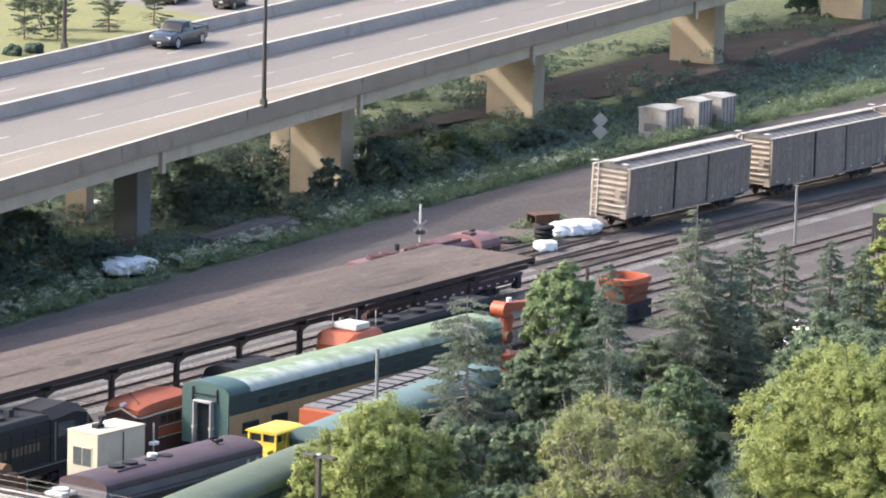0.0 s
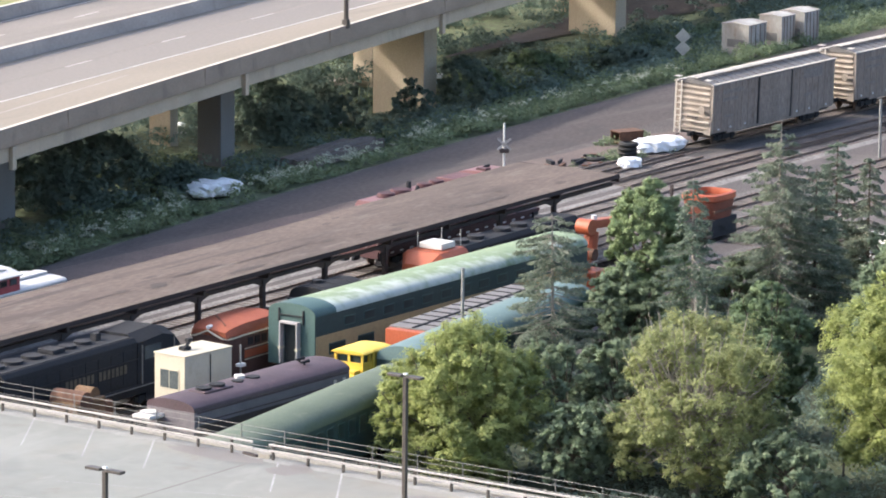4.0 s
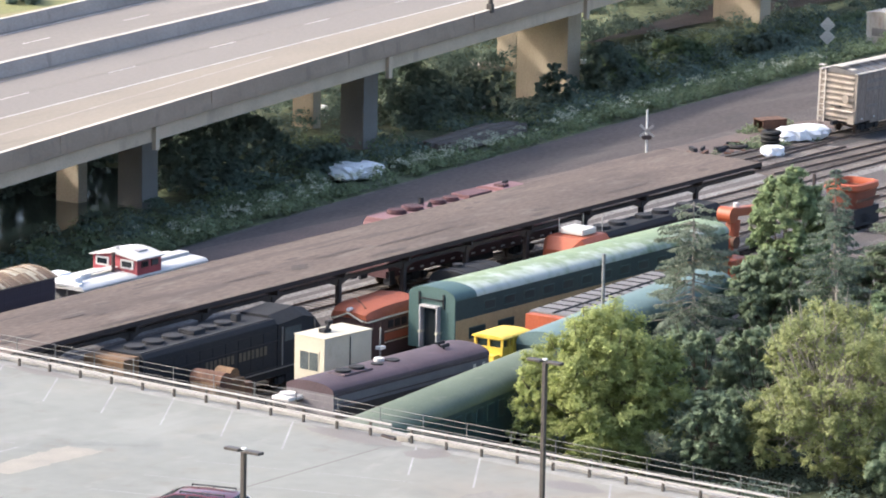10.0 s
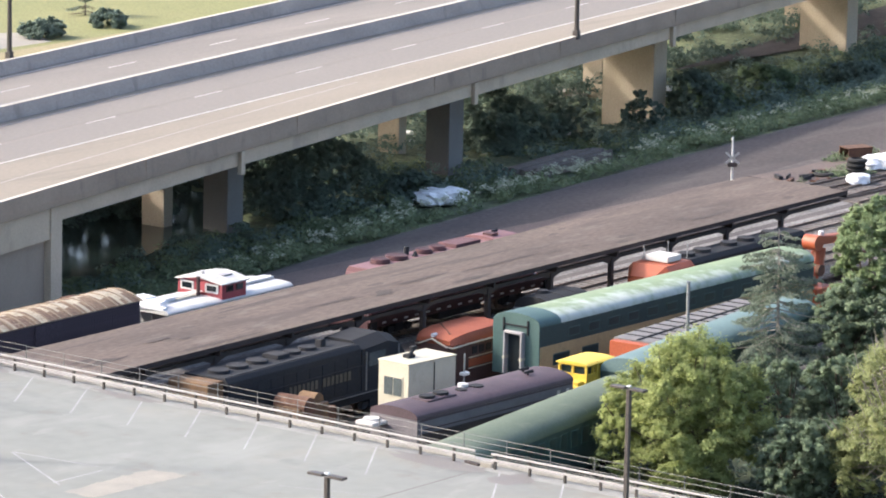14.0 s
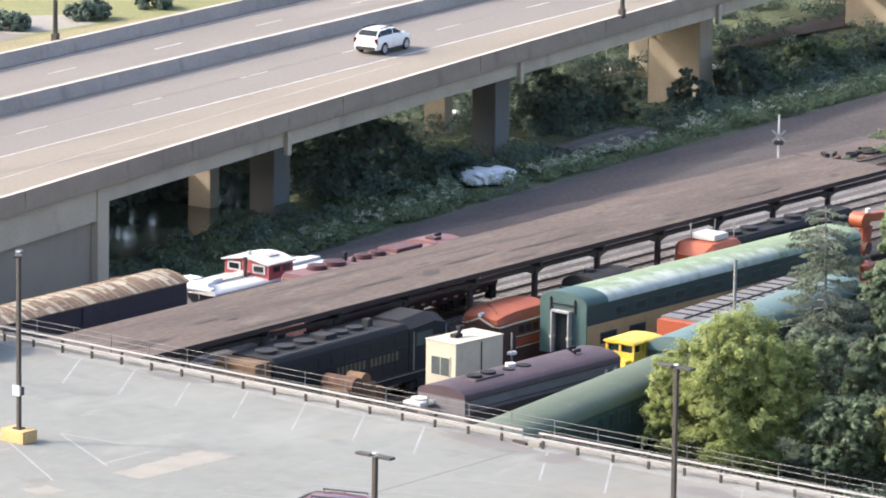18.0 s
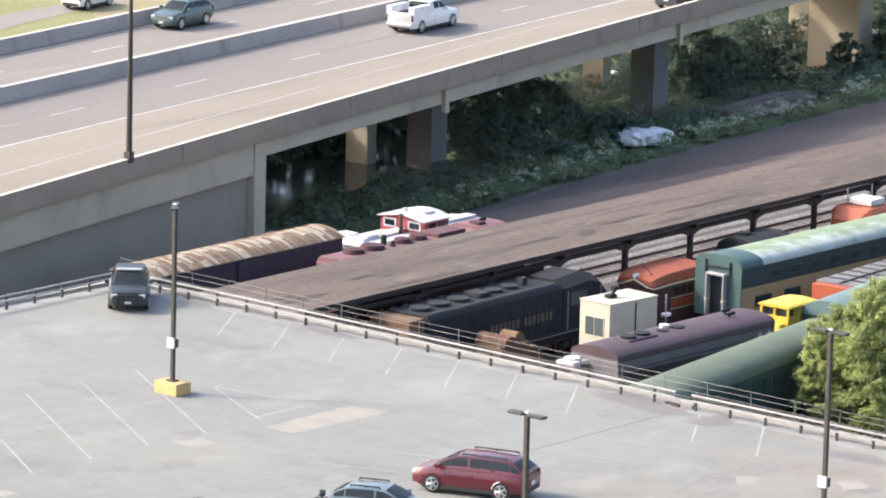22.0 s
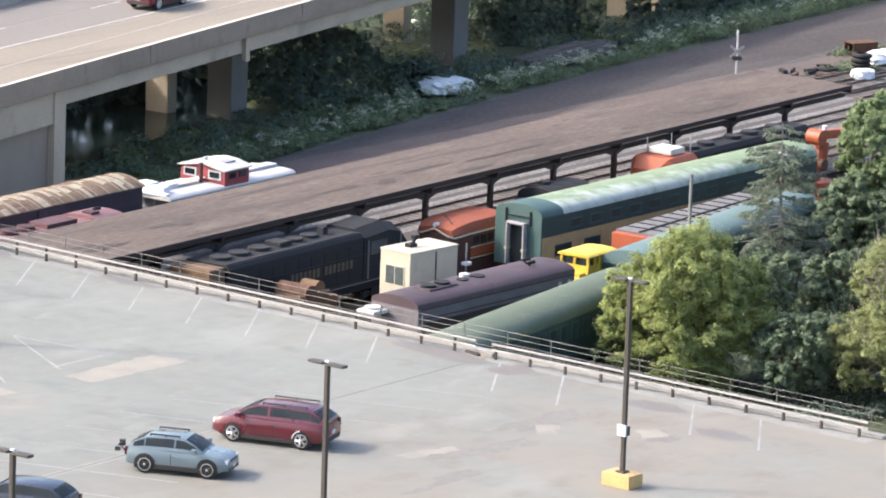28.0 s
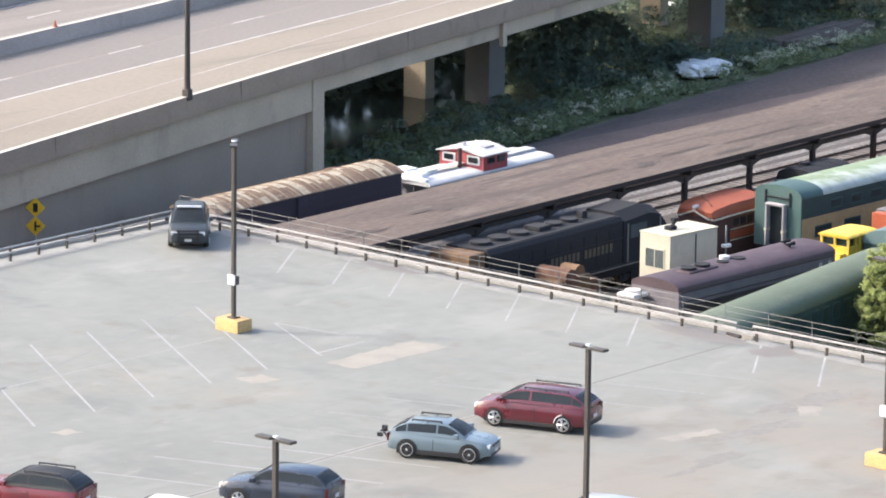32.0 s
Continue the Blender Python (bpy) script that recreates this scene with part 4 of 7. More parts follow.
        part("door_handle", box(B(), -0.07 * hl, 0.0, s * w * 0.985, s * (w + 0.03), belt - 0.28, belt - 0.24), paint_name, t, bevel=0.01)
        for x in (wb / 2, -wb / 2):
            bm = B()
            pts = [(x + (r + 0.07) * math.cos(a), (r + 0.07) * math.sin(a) + r) for a in [math.pi * i / 12 for i in range(13)]] + [(x - r * 0.98, r), (x + r * 0.98, r)]
            inner = [(x + (r + 0.01) * math.cos(a), (r + 0.01) * math.sin(a) + r) for a in [math.pi * i / 12 for i in range(13)]]
            rings = [[(px, s * w * 0.9, pz), (px, s * (w + 0.02), pz), (qx, s * (w + 0.02), qz), (qx, s * w * 0.9, qz)] for (px, pz), (qx, qz) in zip(pts[:13], inner)]
            half = [(x + (r + 0.06) * math.cos(a), (r + 0.06) * math.sin(a) + r) for a in [math.pi * i / 12 for i in range(13)]]
            half = [(x + r + 0.06, 0.2)] + half + [(x - r - 0.06, 0.2)]
            part("wheel_well", loft(B(), [[(px, s * y_, pz) for px, pz in half] for y_ in (w * 0.8, w + 0.006)]), "black", t)
            part("wheel_arch", loft(bm, rings), "plastic" if shape in ("cross", "suv") else paint_name, t)
            wheel(t, x, s * (w - 0.075), r, s)
    bm = box(B(), hl * 0.955, hl * 1.0, -w * 0.72, w * 0.72, 0.3, 0.48)
    part("bumper", bm, "plastic", t, bevel=0.05)
    part("bumper", box(B(), -hl * 1.005, -hl * 0.95, -w * 0.8, w * 0.8, 0.32, 0.55), "plastic", t, bevel=0.05)
    part("grille", box(B(), hl * 0.97, hl * 0.99, -w * 0.5, w * 0.5, bh * 0.5, bh * 0.74), "plastic", t, bevel=0.02)
    part("plate", box(B(), hl * 0.995, hl * 1.003, -0.16, 0.16, 0.42, 0.54), "plate", t, "plain pale plate")
    part("plate", box(B(), -hl * 1.01, -hl * 1.0, -0.16, 0.16, 0.62, 0.76), "plate", t)
    if shape == "cross":
        for s in (-1, 1):
            part("cladding", box(B(), -wb / 2 + r, wb / 2 - r, s * w * 0.96, s * (w + 0.012), 0.24, 0.4), "plastic", t, "black lower cladding", bevel=0.02)
    if "rails" in extras:
        for s in (-1, 1):
            bm = cyl(B(), (rf * hl - 0.2, s * rw * 0.93, h + 0.015), (rr * hl + 0.15, s * rw * 0.93, h + 0.015), 0.035, n=6)
            for x in (rf * hl - 0.2, rr * hl + 0.15, (rf + rr) / 2 * hl):
                cyl(bm, (x, s * rw * 0.93, h - 0.06), (x, s * rw * 0.93, h + 0.04), 0.03, n=6)
            part("roof_rail", bm, "plastic", t)
    if bed:
        bm = box(B(), -hl * 0.94, cr * hl - 0.05, -w * 0.84, w * 0.84, bh - 0.02, bh + 0.035)
        part("bed_floor", bm, "plastic", t, "dark open load bed")
        for s in (-1, 1) if "service" in extras else ():
            part("tool_box", box(B(), -hl * 0.97, cr * hl - 0.05, s * w * 0.6, s * w * 1.02, bh - 0.3, bh + 0.48), paint_name, t, "white side tool box", bevel=0.03)
            for q in range(3):
                part("box_door", box(B(), -hl * 0.92 + q * 0.75, -hl * 0.92 + q * 0.75 + 0.66, s * w * 1.02, s * w * 1.03, bh - 0.05, bh + 0.42), paint_name, t, bevel=0.005)
        for s in (-1, 1):
            part("bed_side", box(B(), -hl * 0.97, cr * hl - 0.02, s * w * 0.86, s * w * 0.99, bh - 0.1, bh + 0.12), paint_name, t, bevel=0.03)
        part("tailgate", box(B(), -hl * 1.0, -hl * 0.965, -w * 0.86, w * 0.86, 0.62, bh + 0.12), paint_name, t, bevel=0.03)
        part("rear_bumper", box(B(), -hl * 1.05, -hl * 0.99, -w * 0.9, w * 0.9, 0.45, 0.64), "chrome", t, bevel=0.03)
    if "visor" in extras:
        part("light_bar", box(B(), rf * hl - 0.1, rf * hl + 0.12, -rw * 0.85, rw * 0.85, roof + 0.0, roof + 0.075), "white_roof", t, "pale roof bar", bevel=0.02)
        for s in (-1, 1):
            part("door_panel", box(B(), -0.45 * hl, 0.28 * hl, s * w * 0.97, s * (w + 0.012), 0.42, belt - 0.16), "p_white", t, "white door panels", bevel=0.02)
        bm = box(B(), hl + 0.0, hl + 0.1, -0.5, -0.42, 0.4, 1.0)
        box(bm, hl, hl + 0.1, 0.42, 0.5, 0.4, 1.0), box(bm, hl + 0.02, hl + 0.1, -0.5, 0.5, 0.9, 0.98), box(bm, hl + 0.02, hl + 0.1, -0.5, 0.5, 0.6, 0.66)
        part("push_bar", bm, "plastic", t, "black push bar")
    if "bike" in extras:
        bm = B()
        cyl(bm, (-hl - 0.05, -0.3, 0.55), (-hl - 0.35, -0.3, 0.95), 0.03, n=6)
        cyl(bm, (-hl - 0.35, -0.5, 0.95), (-hl - 0.35, 0.3, 0.95), 0.03, n=6)
        box(bm, -hl - 0.5, -hl - 0.3, -0.5, -0.35, 0.7, 0.85), box(bm, -hl - 0.5, -hl - 0.3, 0.1, 0.25, 0.75, 1.0)
        part("hitch_rack", bm, "plastic", t, "black hitch-mounted carrier")
    return t


M["p_maroon"] = paint("maroon car paint", (0.105, 0.009, 0.018))
M["p_blue"] = paint("pale blue car paint", (0.145, 0.195, 0.22))
M["p_grey"] = paint("grey-green car paint", (0.026, 0.034, 0.038), rough=0.45, coat=0.15)
M["p_plum"] = paint("plum car paint", (0.06, 0.022, 0.04))
M["p_navy"] = paint("dark blue car paint", (0.022, 0.03, 0.048))
M["p_red"] = paint("red car paint", (0.15, 0.012, 0.02))
M["p_white"] = paint("white car paint", (0.80, 0.80, 0.79))
M["p_black"] = paint("black car paint", (0.012, 0.013, 0.016))
M["p_silver"] = paint("silver car paint", (0.42, 0.44, 0.46), metal=0.4)
M["p_steel"] = paint("dark grey car paint", (0.075, 0.085, 0.1))
M["p_green"] = paint("dark green car paint", (0.05, 0.085, 0.075))
vehicle("van", "p_maroon", lp(-18.85, -39.4, LZ, 108.9), "parked dark red minivan with silver wheels", "car", "rails")
vehicle("cross", "p_blue", lp(-25.5, -40.05, LZ, -65.8), "parked pale blue hatchback with black roof rails", "car", "rails bike")
vehicle("suv", "p_grey", lp(-2.75, -2.95, LZ, 223), "parked dark suv with white doors in the deck corner", "car", "visor")
vehicle("suv", "p_navy", lp(-35.9, -40.6, LZ, 110), "parked dark blue suv on the deck", "car")
vehicle("suv", "p_red", lp(-43.1, -33.9, LZ, 110), "parked red suv with a black roof", "car", "rails blackroof")
vehicle("suv", "p_white", pose(84.2, 87.0, -0.575, 0, 0, 10), "white suv on the side road by the lawn", "car")
vehicle("suv", "p_black", pose(182.8, 101.6, -0.575, 0, 0, 15), "black suv in the park car park", "car")
vehicle("sedan", "p_red", pose(181.6, 107.4, -0.575, 0, 0, 15), "red car in the park car park", "car")
vehicle("sedan", "p_white", lp(-42.3, -40.0, LZ, 110), "parked white car on the deck", "car")
vehicle("suv", "p_silver", lp(-30.9, -52.6, LZ, 110), "parked grey suv on the deck", "car")

TRAFFIC = []


def driving(shape, paint_name, label, t0, x0, speed, off, extras=""):
    v = vehicle(shape, paint_name, pose(0, 0, RZ), label, "car", extras)
    TRAFFIC.append((v, t0, x0, speed, off))


driving("suv", "p_steel", "dark grey suv driving on the elevated highway", 3.0, 92.1, 26.3, -6.1, "rails")
driving("suv", "p_white", "white suv driving on the elevated highway", 17.0, 41.7, 28.9, -6.3, "rails")
driving("suv", "p_navy", "dark blue suv driving in the exit lane", 20.0, 35.4, 21.2, -12.6, "rails")
driving("pickup", "p_white", "white pickup truck driving on the elevated highway", 21.0, 31.9, 27.3, -4.4, "service")
driving("van", "p_plum", "dark plum minivan driving on the elevated highway", 24.0, 30.2, 25.6, -6.8)
driving("pickup", "p_white", "white pickup truck driving on the highway", 25.5, 35.7, 25.1, -6.1)
driving("sedan", "p_maroon", "dark red sedan driving beside a white pickup truck", 25.5, 39.6, 26.0, -2.6)
driving("suv", "p_maroon", "dark red suv driving on the elevated highway", 27.5, 35.5, 23.5, -7.2)
driving("pickup", "p_black", "black pickup truck driving on the elevated highway", 30.5, 19.9, 24.5, -2.9)
driving("pickup", "p_navy", "dark blue pickup truck driving on the elevated highway", 0.0, 116.2, -23.5, 7.8)
driving("suv", "p_green", "dark green suv driving on the elevated highway", 22.0, 50.2, -20.4, 7.8, "rails")
driving("suv", "p_silver", "silver suv driving on the elevated highway", 31.0, 31.8, -21.6, 7.8)
driving("suv", "p_white", "white car driving on the elevated highway", 24.0, 80.4, -22.5, 5.6)


def motions():
    times = [0, 0.25] + list(range(1, 32)) + [31.75, 32]
    for v, t0, x0, speed, off in TRAFFIC:
        rows = []
        for t in times:
            x = x0 + speed * (t - t0)
            s = (my(x + 1) - my(x - 1)) / 2
            a = math.degrees(math.atan(s)) + (0 if speed > 0 else 180)
            rows.append((t, pose(*mpt(x, off, RZ + 0.012), 0, 0, a)))
        walk(v, rows)
    rows = []
    for t in times:
        x = LOCO_X(t)
        rows.append((t, pose(x, loco_y(x), 0.17, 0, 0, 2.2)))
    walk(LOCO, rows)


# ---- railway ----
def track(x0, y0, x1, y1, bed="ballast_pale"):
    L, a = math.hypot(x1 - x0, y1 - y0), math.degrees(math.atan2(y1 - y0, x1 - x0))
    t = thing("railway_track", pose(x0, y0, 0, 0, 0, a), "rusty steel rails on dark sleepers in ballast", "track", "yard tracks", "structure")
    part("ballast_bed", prism(B(), [(-2.0, 0.0), (-1.5, 0.035), (1.5, 0.035), (2.0, 0.0)], 0, L), bed, t, "crushed stone ballast")
    for s in (-0.75, 0.75):
        prof = [(s - 0.07, 0.06), (s + 0.07, 0.06), (s + 0.07, 0.08), (s + 0.02, 0.1), (s + 0.036, 0.14), (s + 0.036, 0.18), (s - 0.036, 0.18), (s - 0.036, 0.14), (s - 0.02, 0.1), (s - 0.07, 0.08)]
        part("rail", prism(B(), prof, 0, L), "rail", t, "worn steel rail")
    v, f = [], []
    rnd = random.Random(int(y0 * 10))
    for i in range(int(L / 0.55)):
        x, d, k = 0.55 * i + rnd.uniform(-0.03, 0.03), rnd.uniform(-0.05, 0.05), len(v)
        v += [(x + a_, b_ + d, c_) for a_ in (0, 0.22) for b_ in (-1.28, 1.28) for c_ in (-0.05, 0.065)]
        f += [tuple(k + j for j in q) for q in ((0, 1, 3, 2), (4, 6, 7, 5), (0, 4, 5, 1), (2, 3, 7, 6), (1, 5, 7, 3))]
    ob = new("sleepers", raw("sleepers", v, f, "tie"))
    ob.parent = t
    tagged(ob, "weathered dark wooden sleepers", kind="stuff")


def along(x, x0, y0, a):
    return y0 + math.tan(radians(a)) * (x - x0)


for x, y, a, xa, xb in ((25, 2.85, 2.6, -20, 100), (43, -0.95, 2.4, -30, 260), (19, -13.0, 3.2, 0, 76), (36, -11.9, 3.2, 28, 84), (28, -16.0, 0.6, 8, 80), (14, -24.6, 0.0, -4, 60), (14, -30.0, 9.5, -2, 60)):
    track(xa, along(xa, x, y, a), xb, along(xb, x, y, a), "ballast_bright" if x in (25, 43) else "ballast_pale")
track(88, 8.3, 260, 8.3, "ballast_black")
track(88, 3.9, 260, 3.0)
track(60, -6.2, 260, -1.0)
track(76, -12.5, 260, -8)


def loco_y(x):
    return -0.95 + 0.042 * (x - 43)


BOGIE = {}


def bogie(parent, x, z=0.0):
    if not BOGIE:
        bm = B()
        for s in (-1, 1):
            prism(bm, [(s * 0.95, 0.35), (s * 1.05, 0.35), (s * 1.05, 0.62), (s * 0.95, 0.62)], -1.25, 1.25)
            for q in (-0.85, 0.85):
                box(bm, q - 0.16, q + 0.16, s * 0.93, s * 1.12, 0.28, 0.66)
            box(bm, -0.35, 0.35, s * 0.9, s * 1.1, 0.3, 0.8)
        box(bm, -0.25, 0.25, -1.0, 1.0, 0.45, 0.8)
        BOGIE["frame"] = mesh_of("side_frame", bm, "black_dust")
        bm = B()
        for s in (-0.75, 0.75):
            cyl(bm, (0, s - 0.06, 0), (0, s + 0.06, 0), 0.43, n=18)
        cyl(bm, (0, -0.95, 0), (0, 0.95, 0), 0.08, n=8)
        BOGIE["axle"] = mesh_of("wheelset", bm, "rail")
    b = share("truck", BOGIE["frame"], parent, pose(x, 0, z))
    for q in (-0.85, 0.85):
        share("wheelset", BOGIE["axle"], b, pose(q, 0, 0.43))


RT = 0.18


def coupler(parent, x, s):
    part("coupler", box(B(), x, x + s * 0.65, -0.1, 0.1, 0.72, 0.98), "black_dust", parent, bevel=0.03)


def boxcar(at, label, lean=0.0, L=15.4):
    t = thing("boxcar", at, label, "boxcar", "grey boxcars")
    w, z0, z1 = 1.45, 0.95, 4.2
    part("side_wall", box(B(), 0, L, -w, -w + 0.12, z0, z1), "box_side", t, "grey-brown weathered steel side")
    part("side_wall", box(B(), 0, L, w - 0.12, w, z0, z1), "box_side", t)
    part("underframe", box(B(), 0.2, L - 0.2, -1.2, 1.2, 0.75, z0 + 0.1), "black_dust", t)
    for s in (-1, 1):
        part("side_sill", box(B(), 1.8, L - 1.8, s * (w - 0.06), s * (w + 0.02), 0.78, z0 + 0.02), "box_side", t)
    me = mesh_of("rib", box(B(), -0.045, 0.045, -0.03, 0.03, z0 + 0.02, z1 - 0.04), "box_side", 0.01)
    n = 19
    for i in range(n):
        x = 0.35 + (L - 0.7) * i / (n - 1)
        if 5.6 < x < 9.9:
            continue
        share("rib", me, t, pose(x, -w, 0))
        share("rib", me, t, pose(x, w, 0))
    d = part("door", box(B(), 5.75, 8.3, -w - 0.09, -w - 0.02, z0 + 0.12, z1 - 0.12), "box_side", t, "ribbed sliding door", bevel=0.02)
    for k in range(7):
        z = z0 + 0.4 + 0.42 * k
        part("door_rib", box(B(), 5.85, 8.2, -w - 0.12, -w - 0.08, z, z + 0.07), "box_side", d)
    part("door_post", box(B(), 5.6, 5.75, -w - 0.06, -w + 0.02, z0, z1 - 0.04), "black_dust", t, "dark door post")
    part("door_post", box(B(), 9.75, 9.9, -w - 0.06, -w + 0.02, z0, z1 - 0.04), "black_dust", t, "dark door post")
    part("door_panel", box(B(), 8.35, 9.75, -w - 0.05, -w - 0.0, z0 + 0.1, z1 - 0.1), "box_side", t, bevel=0.02)
    # corrugated ends
    for x, s in ((0.0, -1), (L, 1)):
        e = part("end_wall", box(B(), x, x - s * 0.1, -w + 0.12, w - 0.12, z0, z1 + 0.05), "box_end", t, "tan corrugated steel end")
        for k in range(8):
            z = z0 + 0.28 + 0.385 * k
            prof = [(x, z - 0.15), (x + s * 0.1, z - 0.05), (x + s * 0.13, z + 0.02), (x + s * 0.1, z + 0.08), (x, z + 0.12)]
            part("corrugation", sweep_y(B(), prof, -w + 0.2, w - 0.2), "box_end", e)
        for yy in (0.95, 1.38):
            part("ladder_rail", box(B(), x + s * 0.1, x + s * 0.18, yy, yy + 0.08, z0 - 0.2, z1 + 0.12), "cap", t, "pale ladder rail")
        for k in range(8):
            part("ladder_rung", box(B(), x + s * 0.12, x + s * 0.15, 0.95, 1.4, z0 + 0.1 + 0.42 * k, z0 + 0.16 + 0.42 * k), "cap", t)
        part("corner_post", box(B(), x + s * 0.02, x - s * 0.15, -w - 0.025, -w + 0.1, z0, z1), "box_end", t)
        part("brake_step", box(B(), x + s * 0.05, x + s * 0.3, -0.4, 0.4, z0 + 1.0, z0 + 1.05), "black_dust", t)
        coupler(t, x, s)
    # roof
    prof = [(-w - 0.06, z1 - 0.03), (-w - 0.06, z1 + 0.03), (0, z1 + 0.34), (w + 0.06, z1 + 0.03), (w + 0.06, z1 - 0.03)]
    part("roof", prism(B(), prof, -0.08, L + 0.08), "box_roof", t, "pale galvanised ribbed roof")
    me = mesh_of("roof_seam", prism(B(), [(-w - 0.05, z1 + 0.03), (-w - 0.05, z1 + 0.08), (0, z1 + 0.39), (w + 0.05, z1 + 0.08), (w + 0.05, z1 + 0.03), (0, z1 + 0.33)], -0.04, 0.04), "box_roof")
    for i in range(17):
        share("roof_seam", me, t, pose(0.1 + (L - 0.2) * i / 16, 0, 0))
    for y in (-0.3, 0.06):
        part("running_board", box(B(), -0.25, L + 0.25, y, y + 0.24, z1 + 0.44, z1 + 0.48), "cap", t, "pale roof walkway plank")
    for s in (-1, 1):
        part("roof_edge", box(B(), -0.12, L + 0.12, s * (w + 0.1), s * (w - 0.12), z1 + 0.02, z1 + 0.1), "cap", t, "pale roof edge angle")
        part("end_step", box(B(), -0.45, -0.05, s * 1.0, s * 1.4, z1 + 0.38, z1 + 0.42), "cap", t)
        part("stirrup", box(B(), 0.15, 0.55, s * (w + 0.0), s * (w + 0.04), 0.5, 0.56), "black_dust", t)
    part("crossover_board", box(B(), -0.3, -0.06, -1.3, 0.4, z0 + 0.72, z0 + 0.78), "cap", t, "pale end platform")
    part("brake_wheel", cyl(B(), (-0.3, -0.75, z0 + 1.6), (-0.26, -0.75, z0 + 1.6), 0.28, n=16), "box_end", t, "weathered brake wheel")
    part("end_gusset", box(B(), -0.1, -0.02, -1.4, -0.9, z0 - 0.1, z0 + 0.9), "box_end", t)
    # bars of unreadable lettering
    for x, z, a_, b_ in ((1.2, 3.5, 2.6, 0.28), (1.2, 3.0, 1.9, 0.22), (11.4, 3.3, 2.4, 0.7), (11.5, 2.1, 1.1, 0.18), (1.4, 1.9, 1.2, 0.14)):
        part("lettering_bar", box(B(), x, x + a_, -w - 0.034, -w - 0.03, z, z + b_), "box_letter", t, "faded lettering")
    for x in (0.7, 2.2, 4.0, 10.6, 12.2, 14.4):
        part("reflector", box(B(), x, x + 0.16, -w - 0.05, -w - 0.03, z0 + 0.18, z0 + 0.28), "plate", t)
    bogie(t, 2.3), bogie(t, L - 2.3)
    return t


boxcar(pose(103.2, 8.4, RT, 1.8, 0, 0.2), "weathered grey-brown boxcar with a tan ribbed end", 0)
boxcar(pose(121.4, 8.3, RT, 0, 0, -0.6), "weathered grey-brown boxcar with a pale roof")
boxcar(pose(139.3, 8.1, RT, 0, 0, -0.8), "weathered grey-brown boxcar coupled in the row")
boxcar(pose(157.0, 7.9, RT, 0, 0, -0.8), "weathered grey-brown boxcar coupled in the row")


def old_boxcar():
    t = thing("boxcar", pose(2.4, 1.85, RT, 0, 0, 2.6), "old dark wooden boxcar with a rusted sheet roof", "boxcar")
    L, w, z0, z1 = 14.9, 1.45, 0.95, 3.98
    part("body", box(B(), 0, L, -w, w, z0, z1), "old_side", t, "dark maroon-black plank body", bevel=0.02)
    me = mesh_of("plank", box(B(), -0.1, 0.1, -0.004, 0.004, z0 + 0.03, z1 - 0.04), "old_side")
    for i in range(70):
        share("plank", me, t, pose(0.2 + i * 0.209, -w - 0.006, 0))
    part("door", box(B(), 6.4, 8.4, -w - 0.1, -w - 0.02, z0 + 0.05, z1 - 0.1), "old_side", t, "dark sliding door", bevel=0.02)
    def crown(f, s_, dz=0.0):
        """A point of the arched roof: f runs from the eave (0) to the ridge (1)."""
        return s_ * (w + 0.1) * (1 - f), z1 + 0.03 + 0.43 * (1 - (1 - f) ** 2) + dz
    fs = (0, 0.2, 0.4, 0.6, 0.8)
    top = lambda dz: [crown(f, -1, dz) for f in fs] + [crown(1, 1, dz)] + [crown(f, 1, dz) for f in fs[::-1]]
    part("roof", prism(B(), [(-w - 0.1, z1 - 0.02)] + top(0) + [(w + 0.1, z1 - 0.02)], -0.1, L + 0.1), "old_roof", t, "rust-streaked arched sheet metal roof")
    me = mesh_of("roof_seam", prism(B(), top(0.045) + top(0.0)[::-1], -0.03, 0.03), "old_roof")
    for i in range(17):
        share("roof_seam", me, t, pose(0.1 + (L - 0.2) * i / 16, 0, 0))
    part("end_board", prism(B(), [(-w, z1 - 0.04)] + [(y * 0.95, z - 0.03) for y, z in top(0)] + [(w, z1 - 0.04)], L + 0.02, L + 0.06), "old_side", t, "dark arched end board")
    rnd = random.Random(17)
    wd = (L - 0.2) / 16
    for i in range(16):
        for j in range(3):
            x0 = 0.1 + wd * i + 0.04 + j * (wd - 0.08) / 3
            x1 = x0 + (wd - 0.08) / 3 * rnd.uniform(0.75, 1.0)
            for s_ in (-1, 1):
                cut = rnd.uniform(0.25, 0.85) if s_ < 0 else rnd.uniform(0.05, 0.35)
                upper = rnd.choice(("old_pale", "old_pale", "old_rust", "old_cream"))
                for f0, f1, mt in ((0.0, cut, "old_rust" if rnd.random() < 0.8 else "old_pale"), (cut, 1.0, upper)):
                    mid = (f0 + f1) / 2
                    bm = B()
                    loft(bm, [[(x, *crown(f0, s_, 0.016)), (x, *crown(mid, s_, 0.016)), (x, *crown(f1, s_, 0.016)), (x, *crown(f1, s_, -0.004)), (x, *crown(mid, s_, -0.004)), (x, *crown(f0, s_, -0.004))] for x in (x0, x1)])
                    part("roof_sheet", bm, mt, t)
    part("hatch", box(B(), 11.2, 12.0, 0.3, 0.9, z1 + 0.25, z1 + 0.42), "rust", t)
    part("underframe", box(B(), 0.2, L - 0.2, -1.2, 1.2, 0.7, z0), "black", t)
    bogie(t, 2.2), bogie(t, L - 2.2), coupler(t, L, 1), coupler(t, 0, -1)


old_boxcar()


